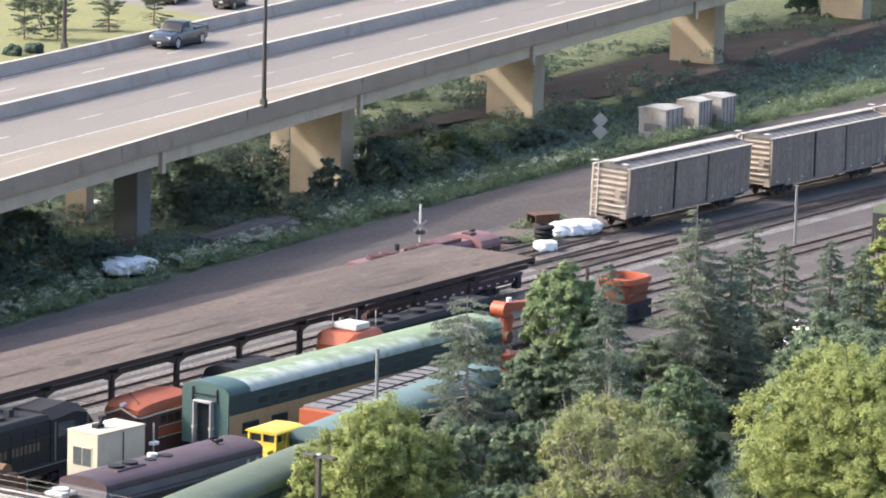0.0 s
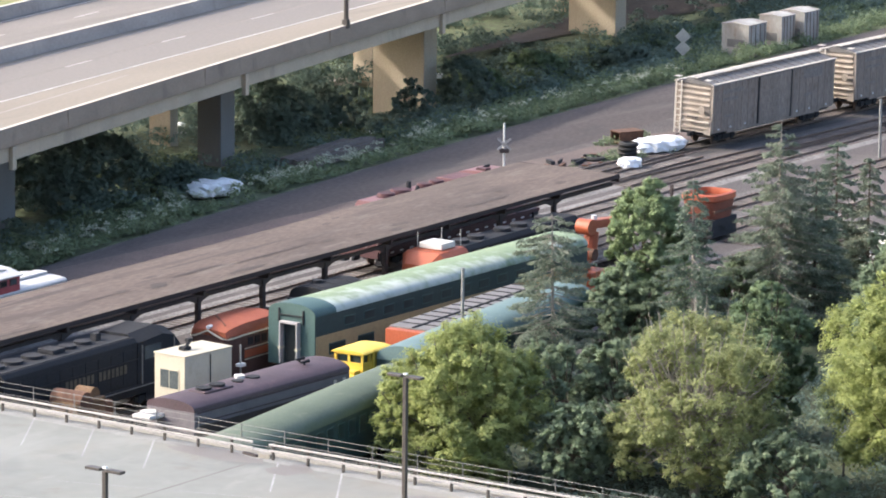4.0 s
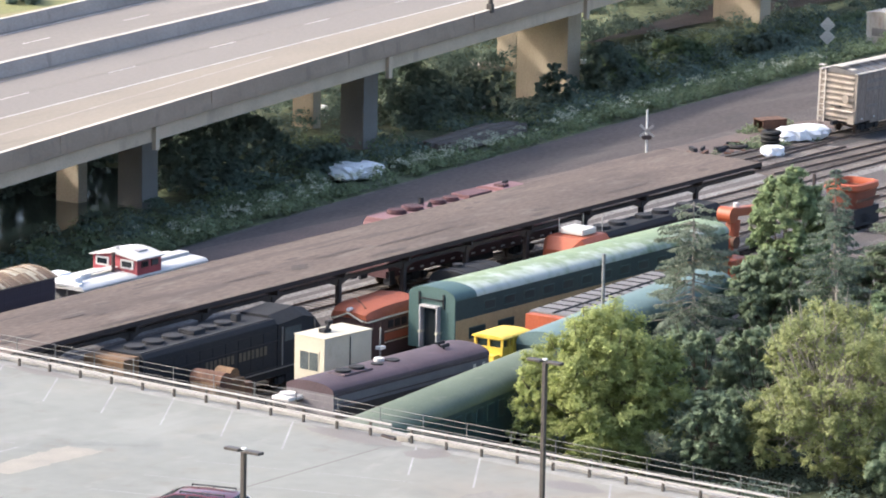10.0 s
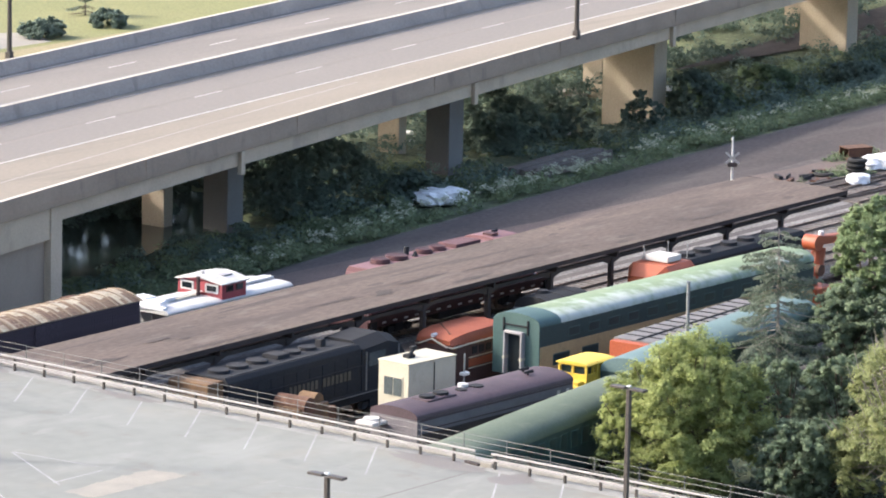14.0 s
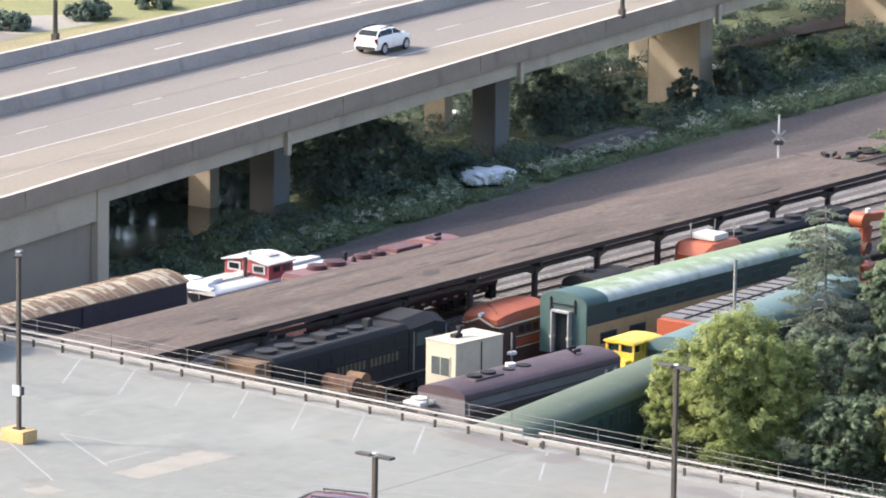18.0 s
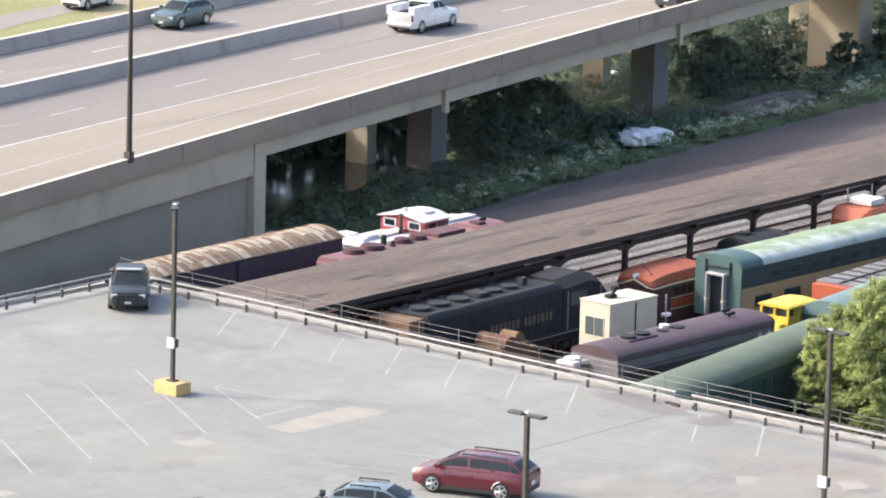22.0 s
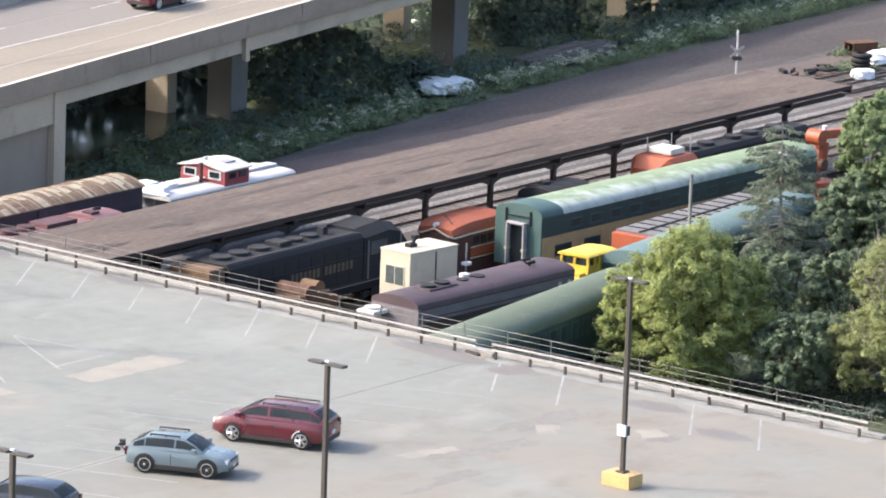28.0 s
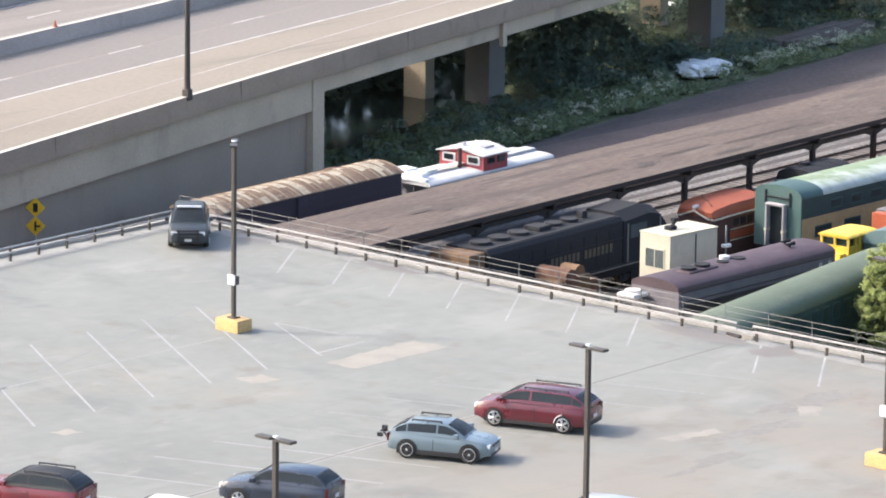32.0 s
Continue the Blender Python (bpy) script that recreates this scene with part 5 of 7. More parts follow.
def caboose():
    t = thing("caboose", pose(19.6, 2.75, RT, 0, 0, 2.6), "red caboose with white roofs and a cupola", "caboose")
    L, w, z0, z1 = 10.8, 1.45, 0.95, 2.85
    part("body", box(B(), 0.9, L - 0.9, -w, w, z0, z1), "grey_pale", t, "pale grey body", bevel=0.03)
    prof = arch(w + 0.15, z1 + 0.04, z1 + 0.24, 9, flat=0.6) + [(-w - 0.15, z1 - 0.05), (w + 0.15, z1 - 0.05)]
    part("roof", prism(B(), prof, 0, L), "white_roof", t, "white arched roof", smooth=True)
    part("walkway", box(B(), 0.1, 4.6, -0.25, 0.25, z1 + 0.42, z1 + 0.46), "white_roof", t)
    cz, ct = z1, z1 + 1.02
    c0, c1 = 4.65, 6.75
    cup = part("cupola", box(B(), c0, c1, -w - 0.08, w + 0.08, cz, ct), "red", t, "red cupola", bevel=0.03)
    prof = [(-w - 0.2, ct - 0.1), (-w - 0.2, ct - 0.03), (-0.75, ct + 0.2), (0, ct + 0.28), (0.75, ct + 0.2), (w + 0.2, ct - 0.03), (w + 0.2, ct - 0.1), (0, ct + 0.16)]
    part("cupola_gable", prism(B(), [(-w - 0.02, ct - 0.01), (0, ct + 0.2), (w + 0.02, ct - 0.01)], c0 + 0.02, c1 - 0.02), "red", t, "red gable of the cupola")
    part("cupola_roof", prism(B(), prof, c0 - 0.16, c1 + 0.16), "white_roof", t, "white low-pitched cupola roof")
    part("roof_hatch", box(B(), c0 + 0.9, c0 + 1.7, -0.9, -0.3, ct + 0.16, ct + 0.24), "grey_pale", t, bevel=0.02)
    for y in (-0.85, 0.85):
        wn_ = part("window", box(B(), c0 - 0.05, c0 - 0.02, y - 0.45, y + 0.45, cz + 0.4, cz + 0.9), "white_roof", cup, "white window frame", bevel=0.04)
        part("pane", box(B(), c0 - 0.065, c0 - 0.05, y - 0.33, y + 0.33, cz + 0.5, cz + 0.8), "glass", wn_)
    for x in (5.3, 6.15):
        wn_ = part("window", box(B(), x - 0.3, x + 0.3, -w - 0.12, -w - 0.08, cz + 0.48, cz + 0.83), "brown", cup)
        part("pane", box(B(), x - 0.22, x + 0.22, -w - 0.135, -w - 0.12, cz + 0.54, cz + 0.78), "glass" if x < 6 else "glass_pale", wn_)
    part("stove_pipe", cyl(B(), (c0 - 0.45, -0.25, z1 + 0.2), (c0 - 0.45, -0.25, z1 + 1.3), 0.11, n=10), "brown", t, "dark red stove pipe", smooth=True)
    part("roof_vent", cyl(B(), (5.0, 0.1, ct + 0.25), (5.0, 0.1, ct + 0.46), 0.12, n=10), "white_roof", t)
    for x in (0, L - 0.9):
        part("platform", box(B(), x, x + 0.9, -w, w, z0 - 0.05, z0 + 0.05), "black", t)
        for y in (-w + 0.05, w - 0.05, 0.4, -0.4):
            part("railing_post", cyl(B(), (x + 0.1 if x == 0 else x + 0.8, y, z0), (x + 0.1 if x == 0 else x + 0.8, y, z1), 0.03, n=6), "white_steel", t)
    for q, (x, y, l, d, hh, a) in enumerate(((0.25, -0.9, 0.7, 1.0, 0.45, 12), (0.2, 0.15, 0.8, 1.0, 0.55, -8), (1.0, -0.2, 1.5, 0.7, 0.3, 4), (0.0, -1.3, 0.35, 2.4, 0.2, 3))):
        part("tarp_fold", box(B(), 0, l, 0, d, 0, hh), "tarp", t, "folded white sheeting on the roof", bevel=0.05, at=pose(x, y, z1 + 0.12, 0, 0, a))
    part("roof_ridge", box(B(), c1 + 0.2, L - 0.1, -0.35, 0.35, z1 + 0.26, z1 + 0.4), "white_roof", t, "white raised roof walk", bevel=0.03)
    bogie(t, 2.2), bogie(t, L - 2.2)
    for x in (2.2, 7.2, 8.8):
        wn_ = part("window", box(B(), x - 0.35, x + 0.35, -w - 0.03, -w, 1.75, 2.4), "white_roof", t)
        part("pane", box(B(), x - 0.28, x + 0.28, -w - 0.04, -w - 0.03, 1.82, 2.33), "glass", wn_)


caboose()


def LOCO_X(t):
    pts = ((0, 63.3), (4, 55.5), (9, 44.7), (13, 35.3), (20, 18.2), (25, 5.6), (29, -4.8), (32, -12.8))
    for (a, p), (b, q) in zip(pts, pts[1:]):
        if t <= b:
            return p + (q - p) * (t - a) / (b - a) - 0.4


def red_loco():
    t = thing("diesel_locomotive", pose(0, 0, 0.17), "faded maroon road-switcher diesel locomotive moving slowly", "locomotive")
    w = 0.9
    hood_prof = [(-w, 1.45), (-w, 3.78), (-w + 0.2, 4.02), (w - 0.2, 4.02), (w, 3.78), (w, 1.45)]
    part("long_hood", prism(B(), hood_prof, 0.0, 11.4), "loco_red", t, "faded maroon long hood", bevel=0.03)
    part("hood_nose", prism(B(), [(-w + 0.06, 1.45), (-w + 0.06, 3.72), (w - 0.06, 3.72), (w - 0.06, 1.45)], -0.14, 0.0), "loco_red", t, bevel=0.05)
    for s in (-0.18, 0.18):
        part("headlight", cyl(B(), (-0.2, s, 3.55), (-0.12, s, 3.55), 0.12, n=12), "lampglass", t, "pale headlight")
    # doors darker than the hood: the side's shade is in their colour
    for s in (-1, 1):
        for i in range(10):
            part("hood_door", box(B(), 0.6 + i * 1.05, 1.5 + i * 1.05, s * w, s * (w + 0.03), 1.6, 3.4), "loco_shade", t, "maroon hood door darkened as the shaded side", bevel=0.01)
    # cab
    cabp = [(-1.5, 1.45), (-1.5, 3.7)] + [(y, z) for y, z in arch(1.5, 3.7, 4.22, 9)[::-1]] + [(1.5, 1.45)]
    part("cab", prism(B(), cabp, 11.4, 13.6), "loco_red", t, "rounded maroon cab", smooth=True)
    for x0 in (11.6, 12.6):
        part("cab_window", box(B(), x0, x0 + 0.85, -1.53, -1.5, 2.75, 3.5), "glass", t)
    part("short_hood", prism(B(), [(-w, 1.45), (-w, 2.5), (-w + 0.25, 2.75), (w - 0.25, 2.75), (w, 2.5), (w, 1.45)], 13.6, 15.3), "loco_red", t, bevel=0.04)
    part("walkway", box(B(), -0.9, 16.2, -1.52, 1.52, 1.25, 1.45), "loco_shade", t)
    part("sill", box(B(), -0.9, 16.2, -1.35, 1.35, 0.85, 1.25), "loco_shade", t)
    for s in (-1, 1):
        for i in range(17):
            part("reflector", box(B(), -0.6 + i, -0.25 + i, s * 1.35, s * 1.36, 1.0, 1.1), "plate", t, "pale reflective dash")
        for x in (-0.75, 15.6):
            part("step_well", box(B(), x, x + 0.5, s * 1.1, s * 1.5, 0.45, 1.25), "black_dust", t)
    for y in (-1.3, -0.5, 0.5, 1.3):
        part("end_rail", cyl(B(), (-0.85, y, 1.45), (-0.85, y, 2.45), 0.03, n=6), "white_steel", t, "pale end handrail")
    part("end_rail", cyl(B(), (-0.85, -1.3, 2.45), (-0.85, 1.3, 2.45), 0.03, n=6), "white_steel", t)
    part("fuel_tank", box(B(), 5.8, 9.8, -1.25, 1.25, 0.4, 1.0), "black_dust", t, bevel=0.12)
    # roof gear
    for x, r in ((1.9, 0.52), (3.4, 0.62), (5.9, 0.46), (7.15, 0.46)):
        fan = part("radiator_fan", cyl(B(), (x, 0, 4.0), (x, 0, 4.24), r, n=20), "loco_fan", t, "sooty round roof fan", smooth=True)
        part("fan_grille", cyl(B(), (x, 0, 4.24), (x, 0, 4.26), r * 0.85, n=20), "loco_shade", fan)
        part("fan_rim", cyl(B(), (x, 0, 4.0), (x, 0, 4.1), r + 0.06, n=20), "loco_shade", fan)
    part("chimney", cyl(B(), (4.75, 0.35, 4.0), (4.75, 0.35, 4.5), 0.16, n=10), "black_dust", t)
    part("bell", cyl(B(), (4.7, -0.3, 4.02), (4.7, -0.3, 4.3), 0.18, 0.08, n=10), "black_dust", t)
    part("dynamic_brake_box", box(B(), 8.1, 10.4, -0.65, 0.65, 4.0, 4.24), "loco_fan", t, "raised roof box", bevel=0.04)
    part("cab_vent", box(B(), 11.7, 12.3, -0.5, 0.2, 4.15, 4.34), "loco_shade", t, bevel=0.04)
    part("horn", cyl(B(), (12.6, 0.2, 4.28), (13.1, 0.2, 4.28), 0.06, 0.1, 8), "black_dust", t)
    for s in (-1, 1):
        bm = B()
        for i in range(15):
            cyl(bm, (-0.8 + i * 1.2, s * 1.48, 1.45), (-0.8 + i * 1.2, s * 1.48, 2.4), 0.02, n=5)
        cyl(bm, (-0.8, s * 1.48, 2.4), (16.0, s * 1.48, 2.4), 0.02, n=5)
        part("handrail", bm, "loco_red", t)
    for x in (2.3, 13.0):
        bogie(t, x)
    coupler(t, -0.9, -1), coupler(t, 16.2, 1)
    return t


LOCO = red_loco()


def coach(name, at, L, w, eave, crown, upper, lower, roof_m, label, split=None, windows=(), ends="teal", roof_label=""):
    t = thing(name, at, label, "rail car")
    z0 = 0.95
    split = split or z0
    if split > z0:
        part("lower_side", box(B(), 0, L, -w, w, z0, split), lower, t, bevel=0.02)
    part("upper_side", box(B(), 0, L, -w - 0.004, w + 0.004, split, eave), upper, t)
    prof = arch(w + 0.02, eave, crown, 13, flat=0.8) + [(-w - 0.02, eave - 0.04), (w + 0.02, eave - 0.04)]
    part("roof", prism(B(), prof, -0.02, L + 0.02), roof_m, t, roof_label, smooth=True)
    for z, h, count, ww, x0, x1 in windows:
        me = mesh_of("window", box(B(), -ww / 2, ww / 2, -w - 0.02, -w + 0.02, z, z + h), "pane_dark")
        mf = mesh_of("window_frame", prism(B(), [(-w - 0.012, z - 0.06), (-w - 0.012, z + h + 0.06), (-w + 0.02, z + h + 0.06), (-w + 0.02, z - 0.06)], -ww / 2 - 0.06, ww / 2 + 0.06), "teal")
        for i in range(count):
            x = x0 + (x1 - x0) * i / max(count - 1, 1)
            f_ = share("window_frame", mf, t, pose(x, 0, 0))
            share("pane", me, f_, pose(0, 0, 0))
    part("underframe", box(B(), 0.3, L - 0.3, -1.25, 1.25, 0.6, z0), "black", t)
    bogie(t, 2.6), bogie(t, L - 2.6), coupler(t, 0, -1), coupler(t, L, 1)
    return t


def bilevel():
    w, eave, crown = 1.5, 3.72, 4.27
    t = coach("passenger_car", pose(27.75, -16.05, RT, 0, 0, 0.9), 25.6, w, eave, crown, "teal_dark", "mustard", "teal_roof", "tall bilevel passenger car, dark green and mustard, peeling roof", 2.62,
              ((1.55, 0.5, 9, 1.35, 1.9, 22.5), (2.9, 0.4, 12, 0.9, 3.0, 22.5)), roof_label="pale green roof with peeling white patches")
    part("roof_end", prism(B(), arch(w + 0.03, eave, crown + 0.012, 13, flat=0.8) + [(-w - 0.03, eave - 0.05), (w + 0.03, eave - 0.05)], -0.03, 1.8), "teal", t, "unfaded teal roof end", smooth=True)
    end = part("end_wall", prism(B(), [(-w - 0.01, 0.95), (-w - 0.01, eave)] + arch(w + 0.01, eave, crown, 13, flat=0.8)[::-1] + [(w + 0.01, 0.95)], -0.09, -0.004), "teal", t, "teal riveted end wall")
    part("door_opening", box(B(), -0.14, -0.09, -0.42, 0.42, 1.1, 3.1), "glass", end, "dark end doorway")
    for s in (-1, 1):
        part("diaphragm_post", box(B(), -0.42, -0.09, s * 0.5, s * 0.6, 1.05, 3.2), "grey_pale", end, "pale worn diaphragm post", bevel=0.03)
        part("grab_bar", box(B(), -0.17, -0.1, s * 0.75, s * 0.83, 3.2, 3.95), "black", end)
        part("buffer", cyl(B(), (-0.45, s * 0.55, 1.9), (-0.09, s * 0.55, 1.9), 0.09, n=8), "cream", end)
    part("diaphragm_top", box(B(), -0.42, -0.09, -0.6, 0.6, 3.2, 3.33), "grey_pale", end, bevel=0.05)
    part("step", box(B(), -0.2, -0.1, -0.75, 0.75, 3.6, 3.66), "black", end)


bilevel()
purple = coach("passenger_car", pose(7.0, -24.7, RT, 0, 0, 0.0), 12.3, 1.45, 3.52, 3.97, "grey_side", "grey_side", "purple", "old rail car with a faded purple roof and grey sides", None, (), roof_label="faded purple arched roof")
part("roof_plinth", box(B(), 1.9, 4.1, -0.6, 0.5, 3.7, 4.02), "purple", purple, "raised purple roof box", bevel=0.05)
for hx, hr in ((2.45, 0.4), (3.5, 0.4), (5.1, 0.3), (6.3, 0.36)):
    hz = 4.02 if hx < 4 else 3.9
    part("roof_fan", cyl(B(), (hx, -0.05, hz - 0.1), (hx, -0.05, hz + 0.12), hr, n=18), "black", purple, "black round roof fan", smooth=True)
part("roof_cap", cyl(B(), (5.75, 0.35, 3.8), (5.75, 0.35, 4.12), 0.26, n=14), "white_roof", purple, "white roof cap")
for hx, hy_ in ((10.1, -0.3), (10.5, 0.3)):
    bm = cyl(B(), (hx, hy_, 3.85), (hx, hy_, 4.1), 0.06, n=8)
    cyl(bm, (hx - 0.25, hy_, 4.12), (hx + 0.35, hy_, 4.12), 0.06, 0.1, 8)
    part("horn", bm, "black", purple, "black air horn")
for z0_, z1_, m_ in ((2.2, 2.75, "steel_dark"), (3.36, 3.46, "purple"), (2.9, 2.96, "purple"), (1.2, 1.3, "grey_mid")):
    part("side_band", box(B(), 0.2, 12.2, -1.475, -1.45, z0_, z1_), m_, purple, "painted side band")
part("lamp_housing", box(B(), -1.1, 0.05, 0.4, 1.5, 3.0, 3.22), "white_roof", purple, "white lamp housing", bevel=0.08)
part("lamp_cap", cyl(B(), (-0.45, 1.0, 3.2), (-0.45, 1.0, 3.32), 0.42, n=16), "white_roof", purple)
for wx in (11.0, 11.75):
    part("cab_window", box(B(), wx, wx + 0.22, -1.49, -1.45, 2.5, 3.2), "cap", purple, "pale cab window frame", bevel=0.02)
for wy in (-0.75, -0.05, 0.65):
    part("end_window", box(B(), 12.3, 12.34, wy - 0.25, wy + 0.25, 2.6, 3.2), "white_roof", purple)
coach("passenger_car", pose(-4.0, -33.0, RT, 0, 0, 10.0), 24.4, 1.5, 3.3, 4.05, "teal_dark", "teal_dark", "green_roof", "dark green heritage coach with a faded green roof", None, ((2.25, 0.75, 20, 0.65, 1.5, 23.0),), roof_label="faded green arched roof")
coach("passenger_car", pose(23.4, -26.45, RT, 0, 0, 9.6), 19.5, 1.5, 3.3, 4.05, "teal_dark", "teal_dark", "blue_roof", "heritage coach with a pale blue-green roof", None, ((2.25, 0.75, 14, 0.65, 1.5, 18.0),), roof_label="pale blue-green arched roof")


coach("passenger_car", pose(104.6, -12.6, RT, 0, 0, 2.0), 13.0, 1.45, 3.3, 4.0, "black_dust", "black_dust", "green_roof", "dark old coach with a dull green roof beyond the trees", None, ((2.2, 0.7, 9, 0.7, 1.4, 11.6),), roof_label="dull green arched roof")


def nose_loco():
    t = thing("diesel_locomotive", pose(25.2, -12.5, RT - 0.5, 0, 0, 3.0), "streamlined diesel in dull orange and dark green with a white stripe", "locomotive")
    w = 1.45
    rings = []
    for x, k, top in ((0.0, 0.80, 3.35), (0.3, 0.92, 3.52), (0.8, 0.99, 3.62), (1.6, 1.0, 3.68), (4.6, 1.0, 3.70)):
        rings.append([(x, -w * k, 3.02), (x, -w * k, top - 0.45), (x, -w * k * 0.86, top - 0.12), (x, 0, top), (x, w * k * 0.86, top - 0.12), (x, w * k, top - 0.45), (x, w * k, 3.02)])
    part("upper_body", loft(B(), rings), "orange_dull", t, "dull orange rounded upper body", smooth=True)
    rings = [[(x, -w * k, 0.95), (x, -w * k, 2.99), (x, w * k, 2.99), (x, w * k, 0.95)] for x, k in ((-0.05, 0.7), (0.35, 0.91), (0.9, 0.985), (4.6, 1.0))]
    part("lower_body", loft(B(), rings), "brown", t, "dark brown lower body")
    line = [(4.6, -1.47, 3.02), (0.95, -1.46, 3.0), (0.42, -1.36, 2.94), (0.08, -1.2, 2.88), (-0.06, -0.85, 2.92), (-0.1, -0.4, 3.1), (-0.12, 0.0, 3.28)]
    line += [(x, -y, z) for x, y, z in line[-2::-1]]
    bm = B()
    for p0, p1 in zip(line, line[1:]):
        cyl(bm, p0, p1, 0.055, n=6)
    part("stripe", bm, "cream", t, "cream stripe peaked over the nose")
    part("lower_stripe", box(B(), 1.2, 4.6, -w - 0.012, w + 0.012, 1.64, 1.69), "cream", t)
    part("lower_stripe", box(B(), 1.2, 4.6, -w - 0.012, w + 0.012, 2.22, 2.27), "cream", t)
    for k in range(5):
        part("side_vent", box(B(), 1.5 + k * 0.62, 1.95 + k * 0.62, -w - 0.012, -w + 0.02, 2.4, 2.8), "black", t)
    bm = B()
    for p0, p1 in (((0.5, -0.7, 3.5), (1.6, 0.7, 3.72)), ((1.6, 0.7, 3.72), (2.1, 1.0, 3.6))):
        cyl(bm, p0, p1, 0.05, n=6)
    part("roof_pipe", bm, "rust", t)
    part("lower_stripe", box(B(), 1.2, 4.6, -w - 0.01, w + 0.01, 1.75, 2.15), "orange_dull", t)
    part("headlight", cyl(B(), (-0.1, 0, 3.45), (0.2, 0, 3.45), 0.11, n=14), "lampglass", t, "pale headlight")
    part("underframe", box(B(), 0.3, 4.6, -1.2, 1.2, 0.5, 0.95), "black", t)
    bogie(t, 2.3)


nose_loco()


def black_loco():
    t = thing("diesel_locomotive", pose(8.4, -13.1, RT, 0, 0, 3.4), "long black diesel locomotive with faded gold lettering", "locomotive")
    w = 1.45
    part("long_hood", prism(B(), [(-w, 1.4), (-w, 3.6), (-w + 0.2, 3.82), (w - 0.2, 3.82), (w, 3.6), (w, 1.4)], -2.1, 9.0), "black", t, "sooty black long hood", bevel=0.03)
    rings = [[(x, -1.5, 1.4), (x, -1.5, z - 0.4), (x, -0.8, z), (x, 0.8, z), (x, 1.5, z - 0.4), (x, 1.5, 1.4)] for x, z in ((9.0, 3.95), (11.2, 4.1), (12.2, 3.85), (12.7, 3.3))]
    part("cab", loft(B(), rings), "black", t, "black cab with a sloping roof")
    part("walkway", box(B(), -4.2, 14.0, -1.5, 1.5, 1.2, 1.4), "black_dust", t)
    part("sill", box(B(), -4.2, 14.0, -1.3, 1.3, 0.8, 1.2), "black", t)
    for s in (-1, 1):
        for i in range(-2, 8):
            part("hood_door", box(B(), 0.3 + i * 1.07, 1.25 + i * 1.07, s * w, s * (w + 0.025), 1.55, 3.3), "black", t, bevel=0.01)
    for x, r_ in ((-1.0, 0.55), (0.5, 0.55), (2.1, 0.55), (5.0, 0.46), (6.3, 0.46)):
        part("roof_fan", cyl(B(), (x, 0, 3.8), (x, 0, 3.98), r_, n=18), "black_dust", t, "dusty roof fan", smooth=True)
    part("roof_walk", box(B(), -2.0, 8.8, -1.15, -0.95, 3.78, 3.86), "black_dust", t)
    part("roof_box", box(B(), 3.2, 4.2, -0.5, 0.5, 3.8, 4.05), "black_dust", t, bevel=0.05)
    part("chimney", box(B(), 7.2, 7.6, -0.2, 0.2, 3.8, 4.2), "black_dust", t, bevel=0.03)
    for x, l, n in ((2.9, 2.5, 7), (5.7, 2.5, 7)):
        for k in range(n):
            part("lettering_bar", box(B(), x + k * l / n, x + (k + 0.62) * l / n, -w - 0.04, -w - 0.03, 2.15, 2.6), "gold", t, "faded gold lettering bar")
    part("side_sill_line", box(B(), -2.6, 14.0, -1.515, -1.5, 1.24, 1.3), "grey_mid", t, "worn pale walkway edge")
    for x in (9.3, 12.1):
        part("cab_post", box(B(), x, x + 0.07, -1.56, -1.5, 1.4, 3.4), "grey_mid", t)
    part("yellow_end", box(B(), -3.4, -2.15, -1.2, 1.3, 1.4, 3.75), "rust_yellow", t, "yellowed rusty low end hood", bevel=0.06)
    part("cab_window", box(B(), 9.6, 11.0, -1.52, -1.5, 2.6, 3.3), "glass_pale", t)
    part("handrail", cyl(B(), (-2.1, -1.52, 2.75), (9.0, -1.52, 2.75), 0.025, n=6), "black_dust", t)
    bogie(t, -0.8), bogie(t, 10.6)
    g = thing("rail_winch", pose(10.2, -16.3, 0.0, 0, 0, 3), "rusty winch machine on a low wagon", "machinery")
    part("wagon_bed", box(B(), -2.2, 2.2, -1.2, 1.2, 0.8, 1.1), "black", g)
    part("frame", box(B(), -1.3, 1.1, -0.8, 0.8, 1.1, 2.5), "rust_yellow", g, bevel=0.08)
    part("drum", cyl(B(), (-0.7, -0.95, 2.5), (-0.7, 0.95, 2.5), 0.5, n=14), "rust", g, smooth=True)
    part("gear", cyl(B(), (0.6, -0.5, 2.55), (0.6, 0.5, 2.55), 0.42, n=12), "rust_yellow", g)
    part("engine_box", box(B(), 1.2, 2.0, -0.6, 0.6, 1.1, 2.1), "rust", g, bevel=0.06)
    bogie(g, 0.0)


black_loco()


def booth():
    t = thing("equipment_booth", pose(13.4, -20.4, 0, 0, 0, -2.5), "cream metal equipment booth on a dark flat wagon", "booth")
    part("wagon_bed", box(B(), -1.0, 5.2, -0.4, 2.4, 0.9, 1.25), "black", t)
    part("cabin", box(B(), 0, 3.55, 0, 2.0, 1.25, 4.5), "cream", t, "cream painted cabin", bevel=0.03)
    part("roof_lip", box(B(), -0.04, 3.59, -0.04, 2.04, 4.5, 4.56), "cream", t, bevel=0.02)
    wn_ = part("window", box(B(), -0.03, 0.0, 0.35, 1.65, 2.75, 3.85), "cream", t, bevel=0.01)
    for y0 in (0.42, 1.03):
        part("pane", box(B(), -0.045, -0.03, y0, y0 + 0.55, 2.85, 3.75), "glass_pale", wn_, "dusty window pane")
    part("conduit", cyl(B(), (1.9, -0.03, 2.9), (1.9, -0.03, 4.4), 0.03, n=6), "black_dust", t)
